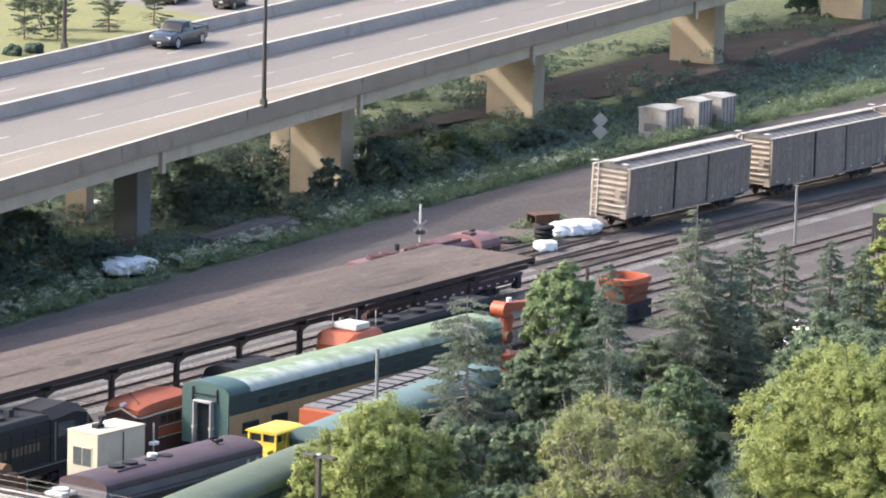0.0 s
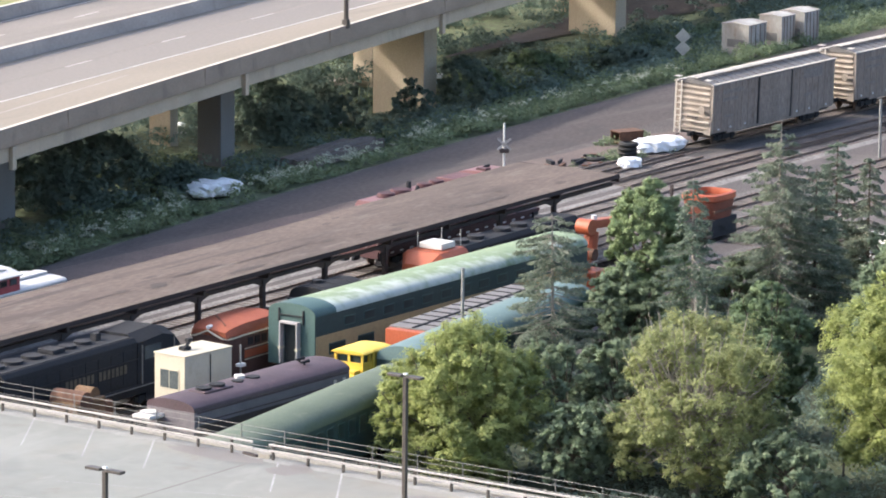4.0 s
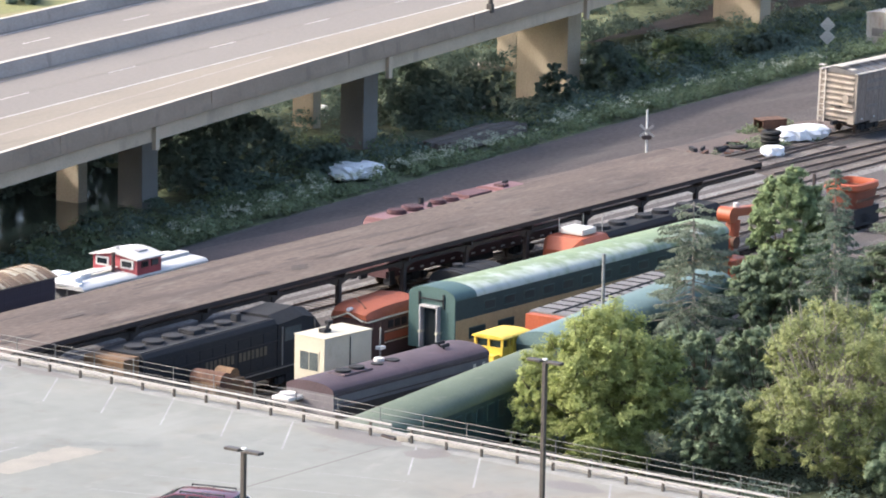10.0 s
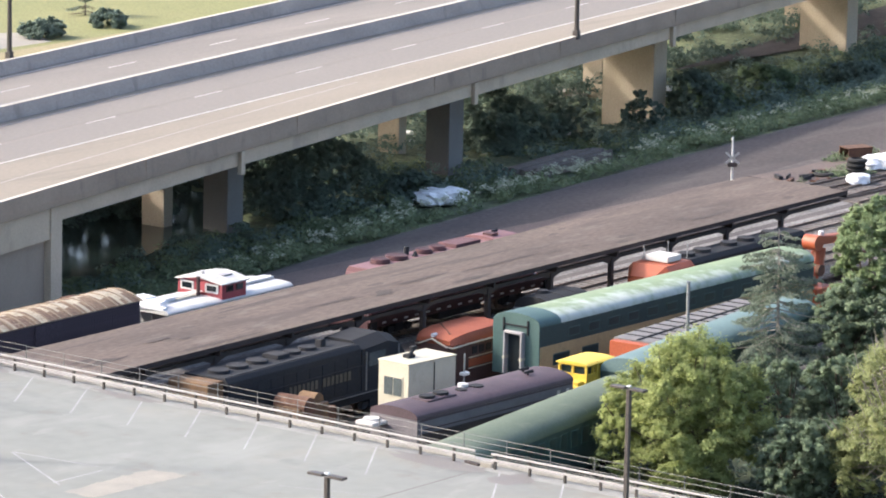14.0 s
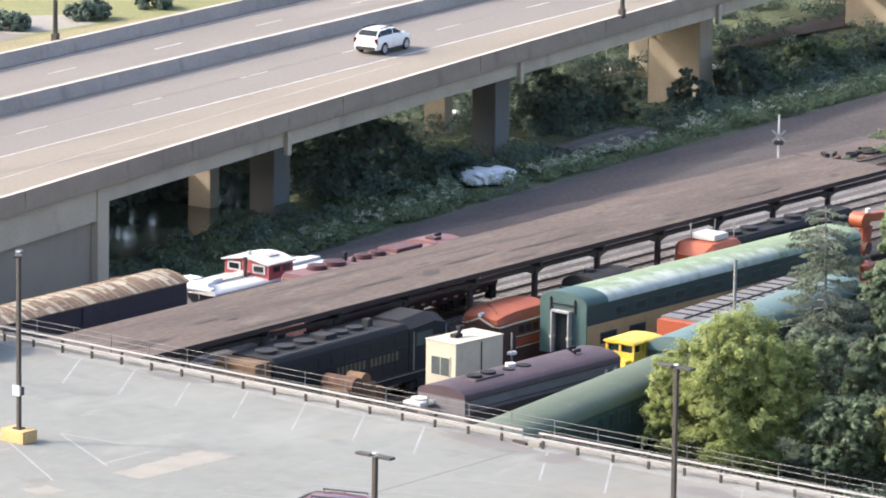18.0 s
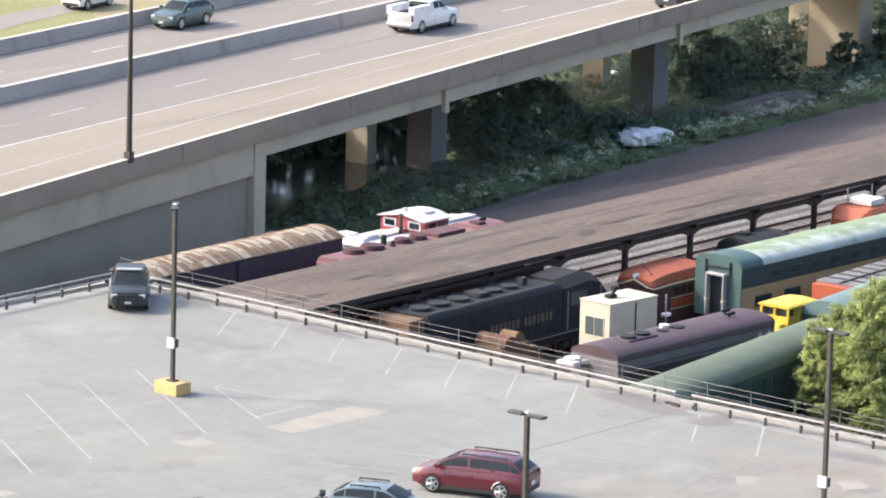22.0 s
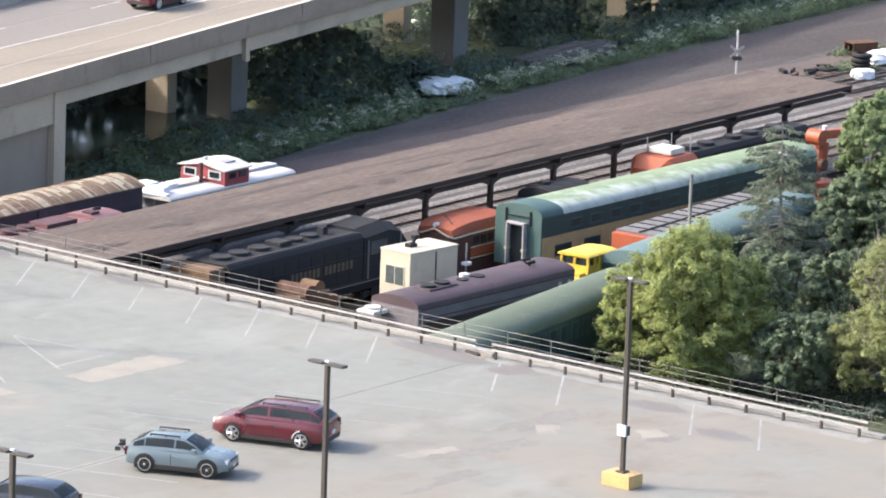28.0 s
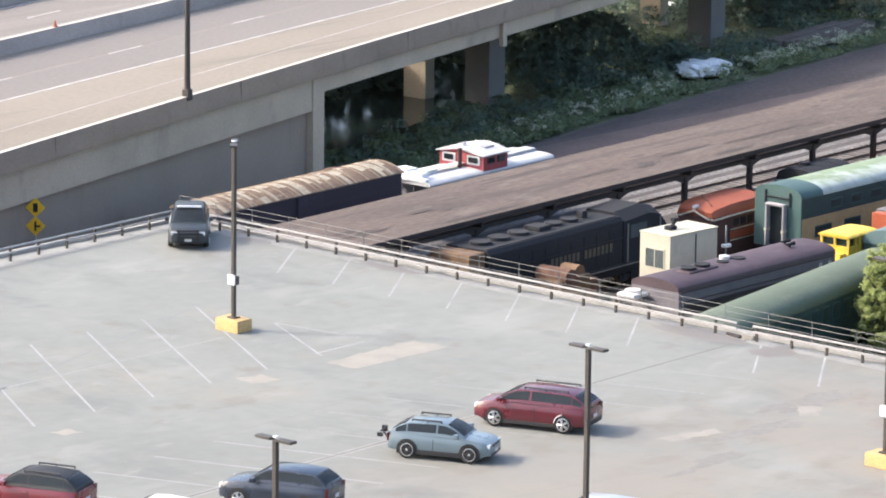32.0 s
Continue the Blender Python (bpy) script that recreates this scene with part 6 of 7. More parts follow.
    bm = box(B(), 1.0, 1.5, 0.9, 1.3, 4.56, 4.74)
    cyl(bm, (1.2, 1.0, 4.7), (1.7, 1.1, 5.05), 0.09, n=8), cyl(bm, (1.5, 1.2, 4.56), (1.5, 1.2, 5.1), 0.05, n=6), box(bm, 1.4, 1.75, 1.0, 1.25, 4.95, 5.1)
    part("roof_winch", bm, "black", t, "black roof machinery")
    bogie(t, 0.3), bogie(t, 3.9)
    s = thing("signal_stand", pose(17.6, -20.6, 0), "thin grey pipe stand with a white bracket", "pipe stand")
    part("pipe", cyl(B(), (0, 0, 0), (0, 0, 4.5), 0.05, n=8), "pole_grey", s)
    part("bracket", box(B(), -0.2, 0.25, -0.15, 0.15, 3.4, 3.55), "plate", s)


booth()


def yellow_speeder():
    t = thing("rail_tractor", pose(22.0, -24.1, 1.05, 0, 0, 4) @ Matrix.Scale(0.8, 4), "bright yellow rail tractor cab", "rail vehicle")
    part("deck", box(B(), -0.9, 3.0, -1.1, 1.1, 1.9, 2.25), "yellow_loco", t, bevel=0.08)
    part("chassis", box(B(), -0.7, 2.6, -1.0, 1.0, -0.5, 1.9), "black", t)
    for x in (0, 0.75, 1.5, 2.4):
        for y in (-1.0, 1.0):
            part("post", box(B(), x - 0.07, x + 0.07, y - 0.07, y + 0.07, 2.25, 3.5), "yellow_loco", t)
    for y in (-1.04, 0.98):
        part("side_panel", box(B(), 0.0, 2.4, y, y + 0.06, 2.25, 2.9), "yellow_loco", t, "yellow side panel", bevel=0.02)
    part("front_panel", box(B(), -0.04, 0.02, -1.0, 1.0, 2.25, 2.8), "yellow_loco", t, "yellow front panel", bevel=0.02)
    part("glazing", box(B(), 0.1, 2.3, -0.9, 0.9, 2.3, 3.42), "pane_dark", t, "dark cab windows")
    for z in (2.78, 3.36):
        part("window_rail", box(B(), -0.06, 2.42, -1.07, -0.97, z, z + 0.1), "yellow_loco", t)
        part("window_rail", box(B(), -0.07, 0.05, -1.0, 1.0, z, z + 0.1), "yellow_loco", t)
    part("window_post", box(B(), -0.07, 0.05, -0.07, 0.07, 2.8, 3.4), "yellow_loco", t)
    part("kick_panel", box(B(), 1.45, 2.4, -1.08, -0.98, 2.8, 3.4), "yellow_loco", t, "yellow rear cab panel")
    part("roof", prism(B(), arch(1.2, 3.5, 3.66, 9) + [(-1.2, 3.46), (1.2, 3.46)], -0.2, 3.1), "yellow_loco", t, "rounded yellow roof", smooth=True)
    part("bonnet", box(B(), -0.75, -0.1, -0.9, 0.75, 2.1, 2.5), "yellow_loco", t, "low yellow bonnet", bevel=0.06)
    part("mast", box(B(), 1.05, 1.25, -1.15, -0.95, 2.25, 3.6), "yellow_loco", t)
    bogie(t, 1.0, -1.09)


yellow_speeder()


def orange_wagons():
    t = thing("work_car", pose(28.6, -22.9, RT, 0, 0, 6.0), "orange work car with a grey slatted roof", "rail car")
    part("body", box(B(), 0.5, 13.5, -1.35, 1.35, 0.9, 3.5), "brown", t, "dark brown body")
    part("end_panel", box(B(), 0, 0.5, -1.35, 1.35, 2.6, 3.52), "orange", t, "orange end panel", bevel=0.03)
    for i in range(12):
        part("roof_panel", box(B(), 0.5 + i * 1.08, 1.5 + i * 1.08, -1.4, 1.4, 3.52, 3.6), "grey_mid", t, "grey roof panel")
        part("roof_batten", box(B(), 1.5 + i * 1.08, 1.58 + i * 1.08, -1.4, 1.4, 3.54, 3.64), "black", t, "dark roof batten")
    part("ridge", box(B(), 0.5, 13.4, -0.05, 0.05, 3.6, 3.66), "black", t)
    bogie(t, 2), bogie(t, 11)
    t = thing("diesel_locomotive", pose(45.6, -11.3, RT, 0, 0, 3.2), "orange-nosed diesel with a long black hood", "locomotive")
    rings = [[(x, -w, 1.2), (x, -w, z - 0.25), (x, -w * 0.8, z), (x, w * 0.8, z), (x, w, z - 0.25), (x, w, 1.2)] for x, w, z in ((-0.6, 0.9, 3.1), (0.2, 1.35, 3.7), (2.6, 1.45, 3.75))]
    part("nose_cab", loft(B(), rings), "orange", t, "bright orange cab", smooth=True)
    part("nose_window", box(B(), -0.55, -0.1, -0.6, 0.6, 2.65, 3.0), "glass", t)
    part("roof_unit", box(B(), 0.9, 2.3, -0.75, 0.75, 3.75, 4.1), "white_roof", t, "white rooftop cooling unit", bevel=0.06)
    part("hood", prism(B(), [(-1.0, 1.3), (-1.0, 3.4), (-0.75, 3.65), (0.75, 3.65), (1.0, 3.4), (1.0, 1.3)], 2.6, 15.2), "black", t, "long black hood", bevel=0.03)
    for x in (4, 5.6, 8.4, 10.2, 12.8):
        part("roof_fan", cyl(B(), (x, 0, 3.65), (x, 0, 3.85), 0.5, n=16), "black_dust", t)
    for x, y in ((1.0, 0.9), (3.0, 0.6), (3.1, -0.6)):
        part("antenna", cyl(B(), (x, y, 3.7), (x, y, 4.6), 0.03, n=6), "white_steel", t)
    part("sill", box(B(), -0.6, 15.6, -1.4, 1.4, 0.8, 1.25), "black", t)
    bogie(t, 2.2), bogie(t, 12.6)
    # dark cab roof and machinery beside the tall car
    t = thing("steam_tender", pose(34.2, -11.9, RT, 0, 0, 3.2), "black tender with a rounded roof", "rail car")
    part("tank", prism(B(), [(-1.3, 0.9), (-1.3, 2.9)] + arch(1.3, 2.9, 3.55, 9)[::-1] + [(1.3, 0.9)], 0.4, 4.2), "black", t, smooth=True)
    for x in (0.8, 2.0, 3.2):
        part("roof_band", prism(B(), arch(1.32, 2.9, 3.58, 9) + [(-1.32, 2.86), (1.32, 2.86)], x, x + 0.1), "black_dust", t)
    part("manhole", cyl(B(), (1.6, 0.3, 3.5), (1.6, 0.3, 3.72), 0.3, n=14), "black_dust", t)
    part("dome", cyl(B(), (-1.2, 0, 1.2), (-1.2, 0, 3.2), 0.32, 0.26, 12), "black", t, smooth=True)
    part("frame", box(B(), -6.5, 4.2, -1.3, 1.3, 0.7, 1.1), "black", t)
    part("pipe", cyl(B(), (-2.8, 0.3, 1.1), (-2.8, 0.3, 2.9), 0.2, 0.3, 10), "black_dust", t)
    bogie(t, 1.6), bogie(t, -3.5)
    t = thing("rail_crane", pose(55.4, -15.7, 0), "orange rail crane with a short jib", "crane")
    part("turret", box(B(), -0.9, 0.9, -0.9, 0.9, 1.2, 2.0), "orange", t, bevel=0.1)
    part("lower_boom", cyl(B(), (-0.3, 0, 1.7), (0.1, 0, 3.0), 0.42, 0.36, 10), "orange", t, "stout orange lower boom", bevel=0.03)
    part("mast", cyl(B(), (0.25, 0, 2.7), (0.55, 0, 4.1), 0.45, 0.4, 10), "orange", t, "orange mast", bevel=0.03)
    part("boom_joint", cyl(B(), (0.15, -0.5, 2.85), (0.15, 0.5, 2.85), 0.34, n=14), "rust", t, "dark boom joint")
    part("jib", box(B(), -0.55, 2.7, -0.28, 0.28, 4.0, 4.5), "orange", t, "orange jib head", bevel=0.08, at=pose(0, 0, 0.3, 0, 4, 0))
    part("jib_head", cyl(B(), (-0.1, -0.45, 4.45), (-0.1, 0.45, 4.45), 0.45, n=16), "orange", t, "round jib head", smooth=True)
    part("lamp", cyl(B(), (0.7, 0, 4.75), (0.7, 0, 5.0), 0.16, n=10), "plate", t)
    part("carriage", box(B(), -1.7, 2.0, -1.3, 1.3, 0.6, 1.2), "orange", t, bevel=0.05)
    t = thing("hopper_wagon", pose(75.1, -10.2, RT - 0.6, 0, 0, 3), "orange open hopper wagon", "rail car")
    def tub_ring(g, z):
        power = lambda v: math.copysign(abs(v) ** 0.5, v)
        return [(1.6 + 1.6 * g * power(math.cos(6.2832 * q / 24)), 1.3 * g * power(math.sin(6.2832 * q / 24)), z) for q in range(24)]
    # tub darker than its rim: shade put into the colour
    part("tub", loft(B(), [tub_ring(g, z) for g, z in ((0.82, 1.75), (0.88, 2.2), (0.95, 2.9), (0.7, 2.9), (0.6, 1.95))]), "orange_shaded", t, "orange steel tub with rounded corners, coloured as shaded", smooth=True)
    part("rim", loft(B(), [tub_ring(g, z) for g, z in ((0.96, 2.85), (1.02, 2.95), (1.0, 3.25), (0.86, 3.3), (0.8, 2.9), (0.84, 2.7))], caps=False), "orange", t, "bright orange rim", smooth=True)
    part("tub_floor", loft(B(), [tub_ring(0.74, 2.6), tub_ring(0.74, 2.7)]), "orange", t)
    part("rim_band", box(B(), 0.2, 3.0, -1.19, -1.12, 2.2, 2.36), "rust", t)
    part("stake", box(B(), -0.95, -0.8, 1.1, 1.25, 0.7, 3.9), "steel_dark", t, "dark upright stake")
    part("sill", box(B(), 0.1, 3.1, -1.1, 1.1, 0.7, 1.78), "black_dust", t, "dark wagon frame")
    bogie(t, 1.3, 0.6)


orange_wagons()
for vx, vy, vm, vs, va, vl in ((79.5, -21.5, "p_white", "suv", 60, "white suv parked behind the trees"), (69.5, -23.5, "p_silver", "sedan", 70, "silver car parked behind the trees"), (73.0, -24.0, "p_white", "sedan", 65, "white car parked behind the trees")):
    vehicle(vs, vm, pose(vx, vy, 0.0, 0, 0, va), vl, "car")


# ---- platform shed ----
def shed():
    a = math.degrees(math.atan2(3.25, 67.8))
    t = thing("platform_shed", pose(1.2, -11.9, 0, 0, 0, a), "long open platform shed with a gravelled flat roof and dark steel posts", "shed", kind="structure")
    L = 67.9
    z = 4.8
    rings = []
    for x, y1 in ((-14, 6.5), (2.2, 6.5), (20, 6.5), (40, 6.45), (66.5, 7.0), (67.9, 7.0)):
        rings.append([(x, 0, z - 0.18), (x, 0, z - 0.02), (x, y1 * 0.5, z + 0.06), (x, y1, z), (x, y1, z - 0.18)])
    part("roof", loft(B(), rings), "shed_roof", t, "brown tar and gravel roof")
    part("fascia", box(B(), -14, L + 0.03, -0.06, 0.0, z - 0.24, z + 0.01), "shed_dark", t, "dark tarred eave board")
    part("beam", box(B(), -14, L, 0.42, 0.58, z - 0.76, z - 0.56), "steel_dark", t, "dark steel eave beam")
    part("end_fascia", box(B(), L, L + 0.06, 0, 7.0, z - 0.45, z + 0.02), "shed_dark", t)
    post = mesh_of("post", box(B(), -0.13, 0.13, -0.13, 0.13, 0, z - 0.66), "steel_dark", 0.02)
    knee = mesh_of("bracket", sweep_y(B(), [(-0.9, z - 0.76), (0.9, z - 0.76), (0.16, z - 1.0), (-0.16, z - 1.0)], 0.44, 0.56), "steel_dark")
    rafter = mesh_of("rafter", box(B(), -0.08, 0.08, 0.05, 4.5, z - 0.56, z - 0.19), "steel_dark")
    foot = mesh_of("footing", box(B(), -0.3, 0.3, -0.3, 0.3, 0, 0.25), "kerb", 0.03)
    for i in range(13):
        x = -9.35 + 5.9 * i
        p_ = share("post", post, t, pose(x, 0.5, 0))
        share("footing", foot, p_, pose(0, 0, 0))
        share("bracket", knee, t, pose(x, 0, 0)), share("rafter", rafter, t, pose(x, 0, 0))
    # damp streaks
    rnd = random.Random(8)
    for i in range(46):
        small = i % 3
        cx, cy = rnd.uniform(-8, 64), rnd.uniform(0.5, 5.6)
        rx, ry = (rnd.uniform(0.3, 1.1), rnd.uniform(0.1, 0.35)) if small else (rnd.uniform(0.8, 5.0), rnd.uniform(0.08, 0.3))
        pts = [(cx + rx * math.cos(a) * rnd.uniform(0.55, 1.1), cy + ry * math.sin(a) * rnd.uniform(0.5, 1.2)) for a in [6.283 * q / 20 for q in range(20)]]
        bm = B()
        vs = [bm.verts.new((px, py, z - 0.02 + 0.08 * min(py / 2.8, 1) - 0.06 * max(py - 2.8, 0) / 3 + 0.01 + 0.0002 * i)) for px, py in pts]
        bm.faces.new(vs)
        part("damp_stain", bm, "roof_stain", t, "dark damp streak on the roof")


shed()


# ---- plants ----
def leaf_mesh(name, p, axis, nrm, length, width, material):
    """Leaves as narrow quads: each has a place, a long axis, a rough normal and a size."""
    n = len(p)
    axis = axis / (np.linalg.norm(axis, axis=1)[:, None] + 1e-9)
    v = np.cross(nrm, axis)
    v /= np.linalg.norm(v, axis=1)[:, None] + 1e-9
    a, b = axis * (length * 0.5)[:, None], v * (width * 0.5)[:, None]
    q = np.stack([p - a, p - b, p + a, p + b], 1).reshape(-1, 3)
    me = bpy.data.meshes.new(name)
    me.vertices.add(4 * n), me.loops.add(4 * n), me.polygons.add(n)
    me.vertices.foreach_set("co", q.ravel())
    me.loops.foreach_set("vertex_index", np.arange(4 * n, dtype=np.int32))
    me.polygons.foreach_set("loop_start", np.arange(0, 4 * n, 4, dtype=np.int32))
    me.update(calc_edges=True)
    me.materials.append(M[material])
    return me


def unit(a):
    return a / (np.linalg.norm(a, axis=-1)[..., None] + 1e-9)


def crown_sprays(rs, centre, rx, rz, boughs, sprays, low=-0.75, rough=0.45, lean=(0.0, 0.0), lobes=30, lobe_r=(0.2, 0.36)):
    """A crown of many lobes, each covered with boughs, each bough a tuft of leafy sprays: the sprays' roots, directions and lengths, and the boughs' centres."""
    k = np.arange(lobes) + 0.5
    z = np.clip(1 - 2 * k / lobes + rs.uniform(-0.08, 0.08, lobes), low, 1)
    a = k * 2.39996 + rs.uniform(-0.5, 0.5, lobes)
    d = np.stack([np.cos(a) * np.sqrt(1 - z * z), np.sin(a) * np.sqrt(1 - z * z), z], 1)
    d[:, :2] *= (1 + 0.3 * np.clip(-z, 0, 1))[:, None]
    size = rs.uniform(*lobe_r, lobes) * rx
    reach = 1 - rough * rs.uniform(0, 1, lobes) ** 1.5
    lc = np.asarray(centre) + d * np.stack([rx * reach - size, rx * reach - size, rz * reach - size * 0.9], 1)
    lc += ((lc[:, 2] - centre[2]) / rz)[:, None] * (lean[0] * rx, lean[1] * rx, 0)
    m = max(1, boughs // lobes)
    dl = unit(unit(rs.normal(size=(lobes * m, 3))) + np.repeat(d, m, 0) * 0.55 + (0, 0, 0.3))
    ls = np.repeat(size, m)
    c = np.repeat(lc, m, 0) + dl * (ls * rs.uniform(0.6, 1.1, lobes * m))[:, None] * (1, 1, 0.95)
    br = np.clip(ls * rs.uniform(0.22, 0.42, lobes * m), 0.12, 0.6)
    n = len(c) * sprays
    cc, bb, dd = np.repeat(c, sprays, 0), np.repeat(br, sprays), np.repeat(dl, sprays, 0)
    grow = unit(unit(rs.normal(size=(n, 3))) * 0.75 + dd * 0.7 + (0, 0, 0.6))
    root = cc + grow * (bb * rs.uniform(0.0, 0.5, n))[:, None]
    return root, grow, bb * rs.uniform(0.5, 1.3, n), c


def spray_leaves(rs, name, root, grow, size, per, leaf, material, spread=0.36, slim=0.55, up=0.5):
    n = len(root) * per
    g, s, o = np.repeat(grow, per, 0), np.repeat(size, per), np.repeat(root, per, 0)
    u = rs.uniform(0, 1, n)
    side = rs.normal(size=(n, 3)) * (s * spread * (1.05 - 0.6 * u))[:, None]
    p = o + g * (s * u)[:, None] + side * (1, 1, 0.7)
    nrm = unit(g * 0.7 + rs.normal(size=(n, 3)) * 0.34 + (0, 0, up))
    axis = np.cross(nrm, rs.normal(size=(n, 3)))
    ln = leaf * rs.uniform(0.6, 1.35, n)
    return leaf_mesh(name, p, axis, nrm, ln, ln * slim, material)


def broadleaf(x, y, h, r, material, label, seed, z=0.0, boughs=300, sprays=6, per=20, leaf=0.2, lobes=24, bark="bark", base=0.06, bare=0.0, limb_count=26, low=-0.97, rough=0.45, lean=(0.0, 0.0)):
    rnd, rs = random.Random(seed), np.random.RandomState(seed)
    t = thing("tree", pose(x, y, z), label, "tree", "trees beside the deck")
    bm = B()
    top = Vector((rnd.uniform(-0.3, 0.3), rnd.uniform(-0.3, 0.3), h * 0.55))
    cyl(bm, (0, 0, -0.1), top * 0.5, h * 0.028, h * 0.022, 10)
    cyl(bm, top * 0.48, top, h * 0.022, h * 0.012, 8)
    part("trunk", bm, bark, t, smooth=True)
    root, grow, size, cs = crown_sprays(rs, (0, 0, h * (1 + base) / 2), r, h * (1 - base) / 2, boughs, sprays, low, rough, lean=lean, lobes=lobes)
    limbs = B()
    for c in cs[:: max(1, len(cs) // limb_count)]:
        c = Vector(c)
        st = top * rnd.uniform(0.25, 0.9)
        mid = st.lerp(c, 0.5) + Vector((0, 0, -0.06 * h * rnd.random()))
        end = c + (c - mid).normalized() * r * 0.16 + Vector((0, 0, 0.14 * r))
        cyl(limbs, st, mid, h * 0.009, h * 0.006, 6), cyl(limbs, mid, c, h * 0.006, h * 0.0035, 5), cyl(limbs, c, end, h * 0.0035, h * 0.0012, 4)
        if bare:
            for _ in range(3):
                q = mid.lerp(c, rnd.uniform(0.3, 1.0))
                cyl(limbs, q, q + Vector((rnd.gauss(0, 1), rnd.gauss(0, 1), rnd.uniform(0.3, 1.4))).normalized() * r * rnd.uniform(0.12, 0.3), h * 0.003, h * 0.001, 4)
    part("branchwork", limbs, bark, t, smooth=True, kind="stuff")
    keep = rs.uniform(size=len(root)) > bare
    ob = new("crown", spray_leaves(rs, "crown", root[keep], grow[keep], size[keep], per, leaf, material))
    ob.parent = t
    tagged(ob, "", kind="stuff")
    return t


def conifer(x, y, h, r, material, label, seed, z=0.0, sparse=0.0, top_only=0.0, taper=0.8, droop=0.22, thin=0.0):
    """Whorls of branches that droop and lift at the tip, each with flat sprays of needles on both sides."""
    rnd, rs = random.Random(seed), np.random.RandomState(seed)
    t = thing("conifer_tree", pose(x, y, z, rnd.uniform(-1, 1), rnd.uniform(-1, 1), 0), label, "tree", "conifers beside the yard")
    bark = "bark_pale" if sparse > 0.3 else "bark"
    part("trunk", cyl(B(), (0, 0, -0.1), (0, 0, h * 0.985), h * 0.015, 0.025, 9), bark, t, smooth=True)
    br = B()
    roots, axes, sizes = [], [], []
    zz = h * 0.1
    while zz < h * 0.985:
        f = (zz / h - 0.1) / 0.9
        dead = f < top_only
        thinned = thin * max(0.0, 1 - 1.5 * f)
        reach = r * (1 - f) ** taper + 0.15
        if top_only:
            reach = r * (0.75 if dead else max(1 - ((f - 0.62) / 0.42) ** 2, 0.05) ** 0.5 * 0.8)
        for j in range(6 if f < 0.85 else 5):
            a, q = 6.283 * (j / 6.0) + rnd.uniform(-0.5, 0.5) + zz * 2.0, reach * rnd.uniform(0.55, 1.12)
            if rnd.random() < sparse * 0.35:
                continue
            o = Vector((0, 0, zz + rnd.uniform(-0.12, 0.12)))
            lift = rnd.uniform(-0.05, 0.35) if top_only and not dead else -droop + rnd.uniform(-0.08, 0.1)
            mid = o + Vector((math.cos(a) * q * 0.55, math.sin(a) * q * 0.55, lift * q * 0.6))
            tip = o + Vector((math.cos(a + 0.1) * q, math.sin(a + 0.1) * q, lift * q * 0.75))
            cyl(br, o, mid, 0.012 + 0.009 * q, 0.012 + 0.004 * q, 5), cyl(br, mid, tip, 0.012 + 0.004 * q, 0.006, 4)
            if dead or rnd.random() < thinned:
                for _ in range(3):
                    s0 = mid.lerp(tip, rnd.random())
                    cyl(br, s0, s0 + Vector((rnd.gauss(0, 0.3), rnd.gauss(0, 0.3), rnd.gauss(0, 0.15))), 0.012, 0.005, 4)
                if thin or rnd.random() < 0.72:
                    continue
            count = max(2, int(q / 0.22))
            for k in range(count):
                g = 0.22 + 0.8 * (k + rnd.random()) / count
                p0 = o.lerp(mid, g / 0.55) if g < 0.55 else mid.lerp(tip, min((g - 0.55) / 0.45, 1.0))
                for s_ in (-1, 1):
                    b_ = a + s_ * rnd.uniform(0.5, 1.1)
                    roots.append(tuple(p0))
                    axes.append((math.cos(b_), math.sin(b_), lift * 0.8 - (0.25 if not top_only else -0.2) + rnd.uniform(-0.15, 0.15)))
                    sizes.append(min(0.2 + 0.2 * q * (1.15 - g), 0.62))
        zz += rnd.uniform(0.26, 0.42) * (1.15 if h > 9 else 0.95)
    part("branchwork", br, bark, t, kind="stuff")
    roots, axes, sizes = np.array(roots), unit(np.array(axes)), np.array(sizes)
    per = 13
    n = len(roots) * per
    g, s, o = np.repeat(axes, per, 0), np.repeat(sizes, per), np.repeat(roots, per, 0)
    u = rs.uniform(0, 1, n)
    p = o + g * (s * u)[:, None] + rs.normal(size=(n, 3)) * (s * 0.16)[:, None] * (1, 1, 0.8)
    ax = g + rs.normal(size=(n, 3)) * 0.55
    nrm = unit(rs.normal(size=(n, 3)) * 0.6 + g * 0.2 + (0, 0, 0.75))
    ln = rs.uniform(0.12, 0.26, n)
    ob = new("needles", leaf_mesh("needles", p, ax, nrm, ln, ln * 0.36, material))
    ob.parent = t
    tagged(ob, "", kind="stuff")


BR = "yellow-green broadleaf tree with a full crown"
broadleaf(16.1, -35.5, 8.1, 4.25, "leaf_bright", BR, 11, boughs=900, sprays=7, per=22, leaf=0.15, rough=0.34, lean=(0.16, -0.2), base=-0.08, lobes=44)
broadleaf(20.3, -46.1, 9.0, 4.8, "leaf_olive", "olive-green broadleaf tree with bare twigs showing", 12, boughs=800, sprays=6, per=22, leaf=0.15, bark="bark_pale", bare=0.15, limb_count=150, rough=0.4, base=-0.05, lobes=42)
broadleaf(25.3, -57.4, 12.6, 6.7, "leaf_bright", "large bright yellow-green broadleaf tree", 13, boughs=1500, sprays=8, per=24, leaf=0.16, rough=0.3, lobes=56)
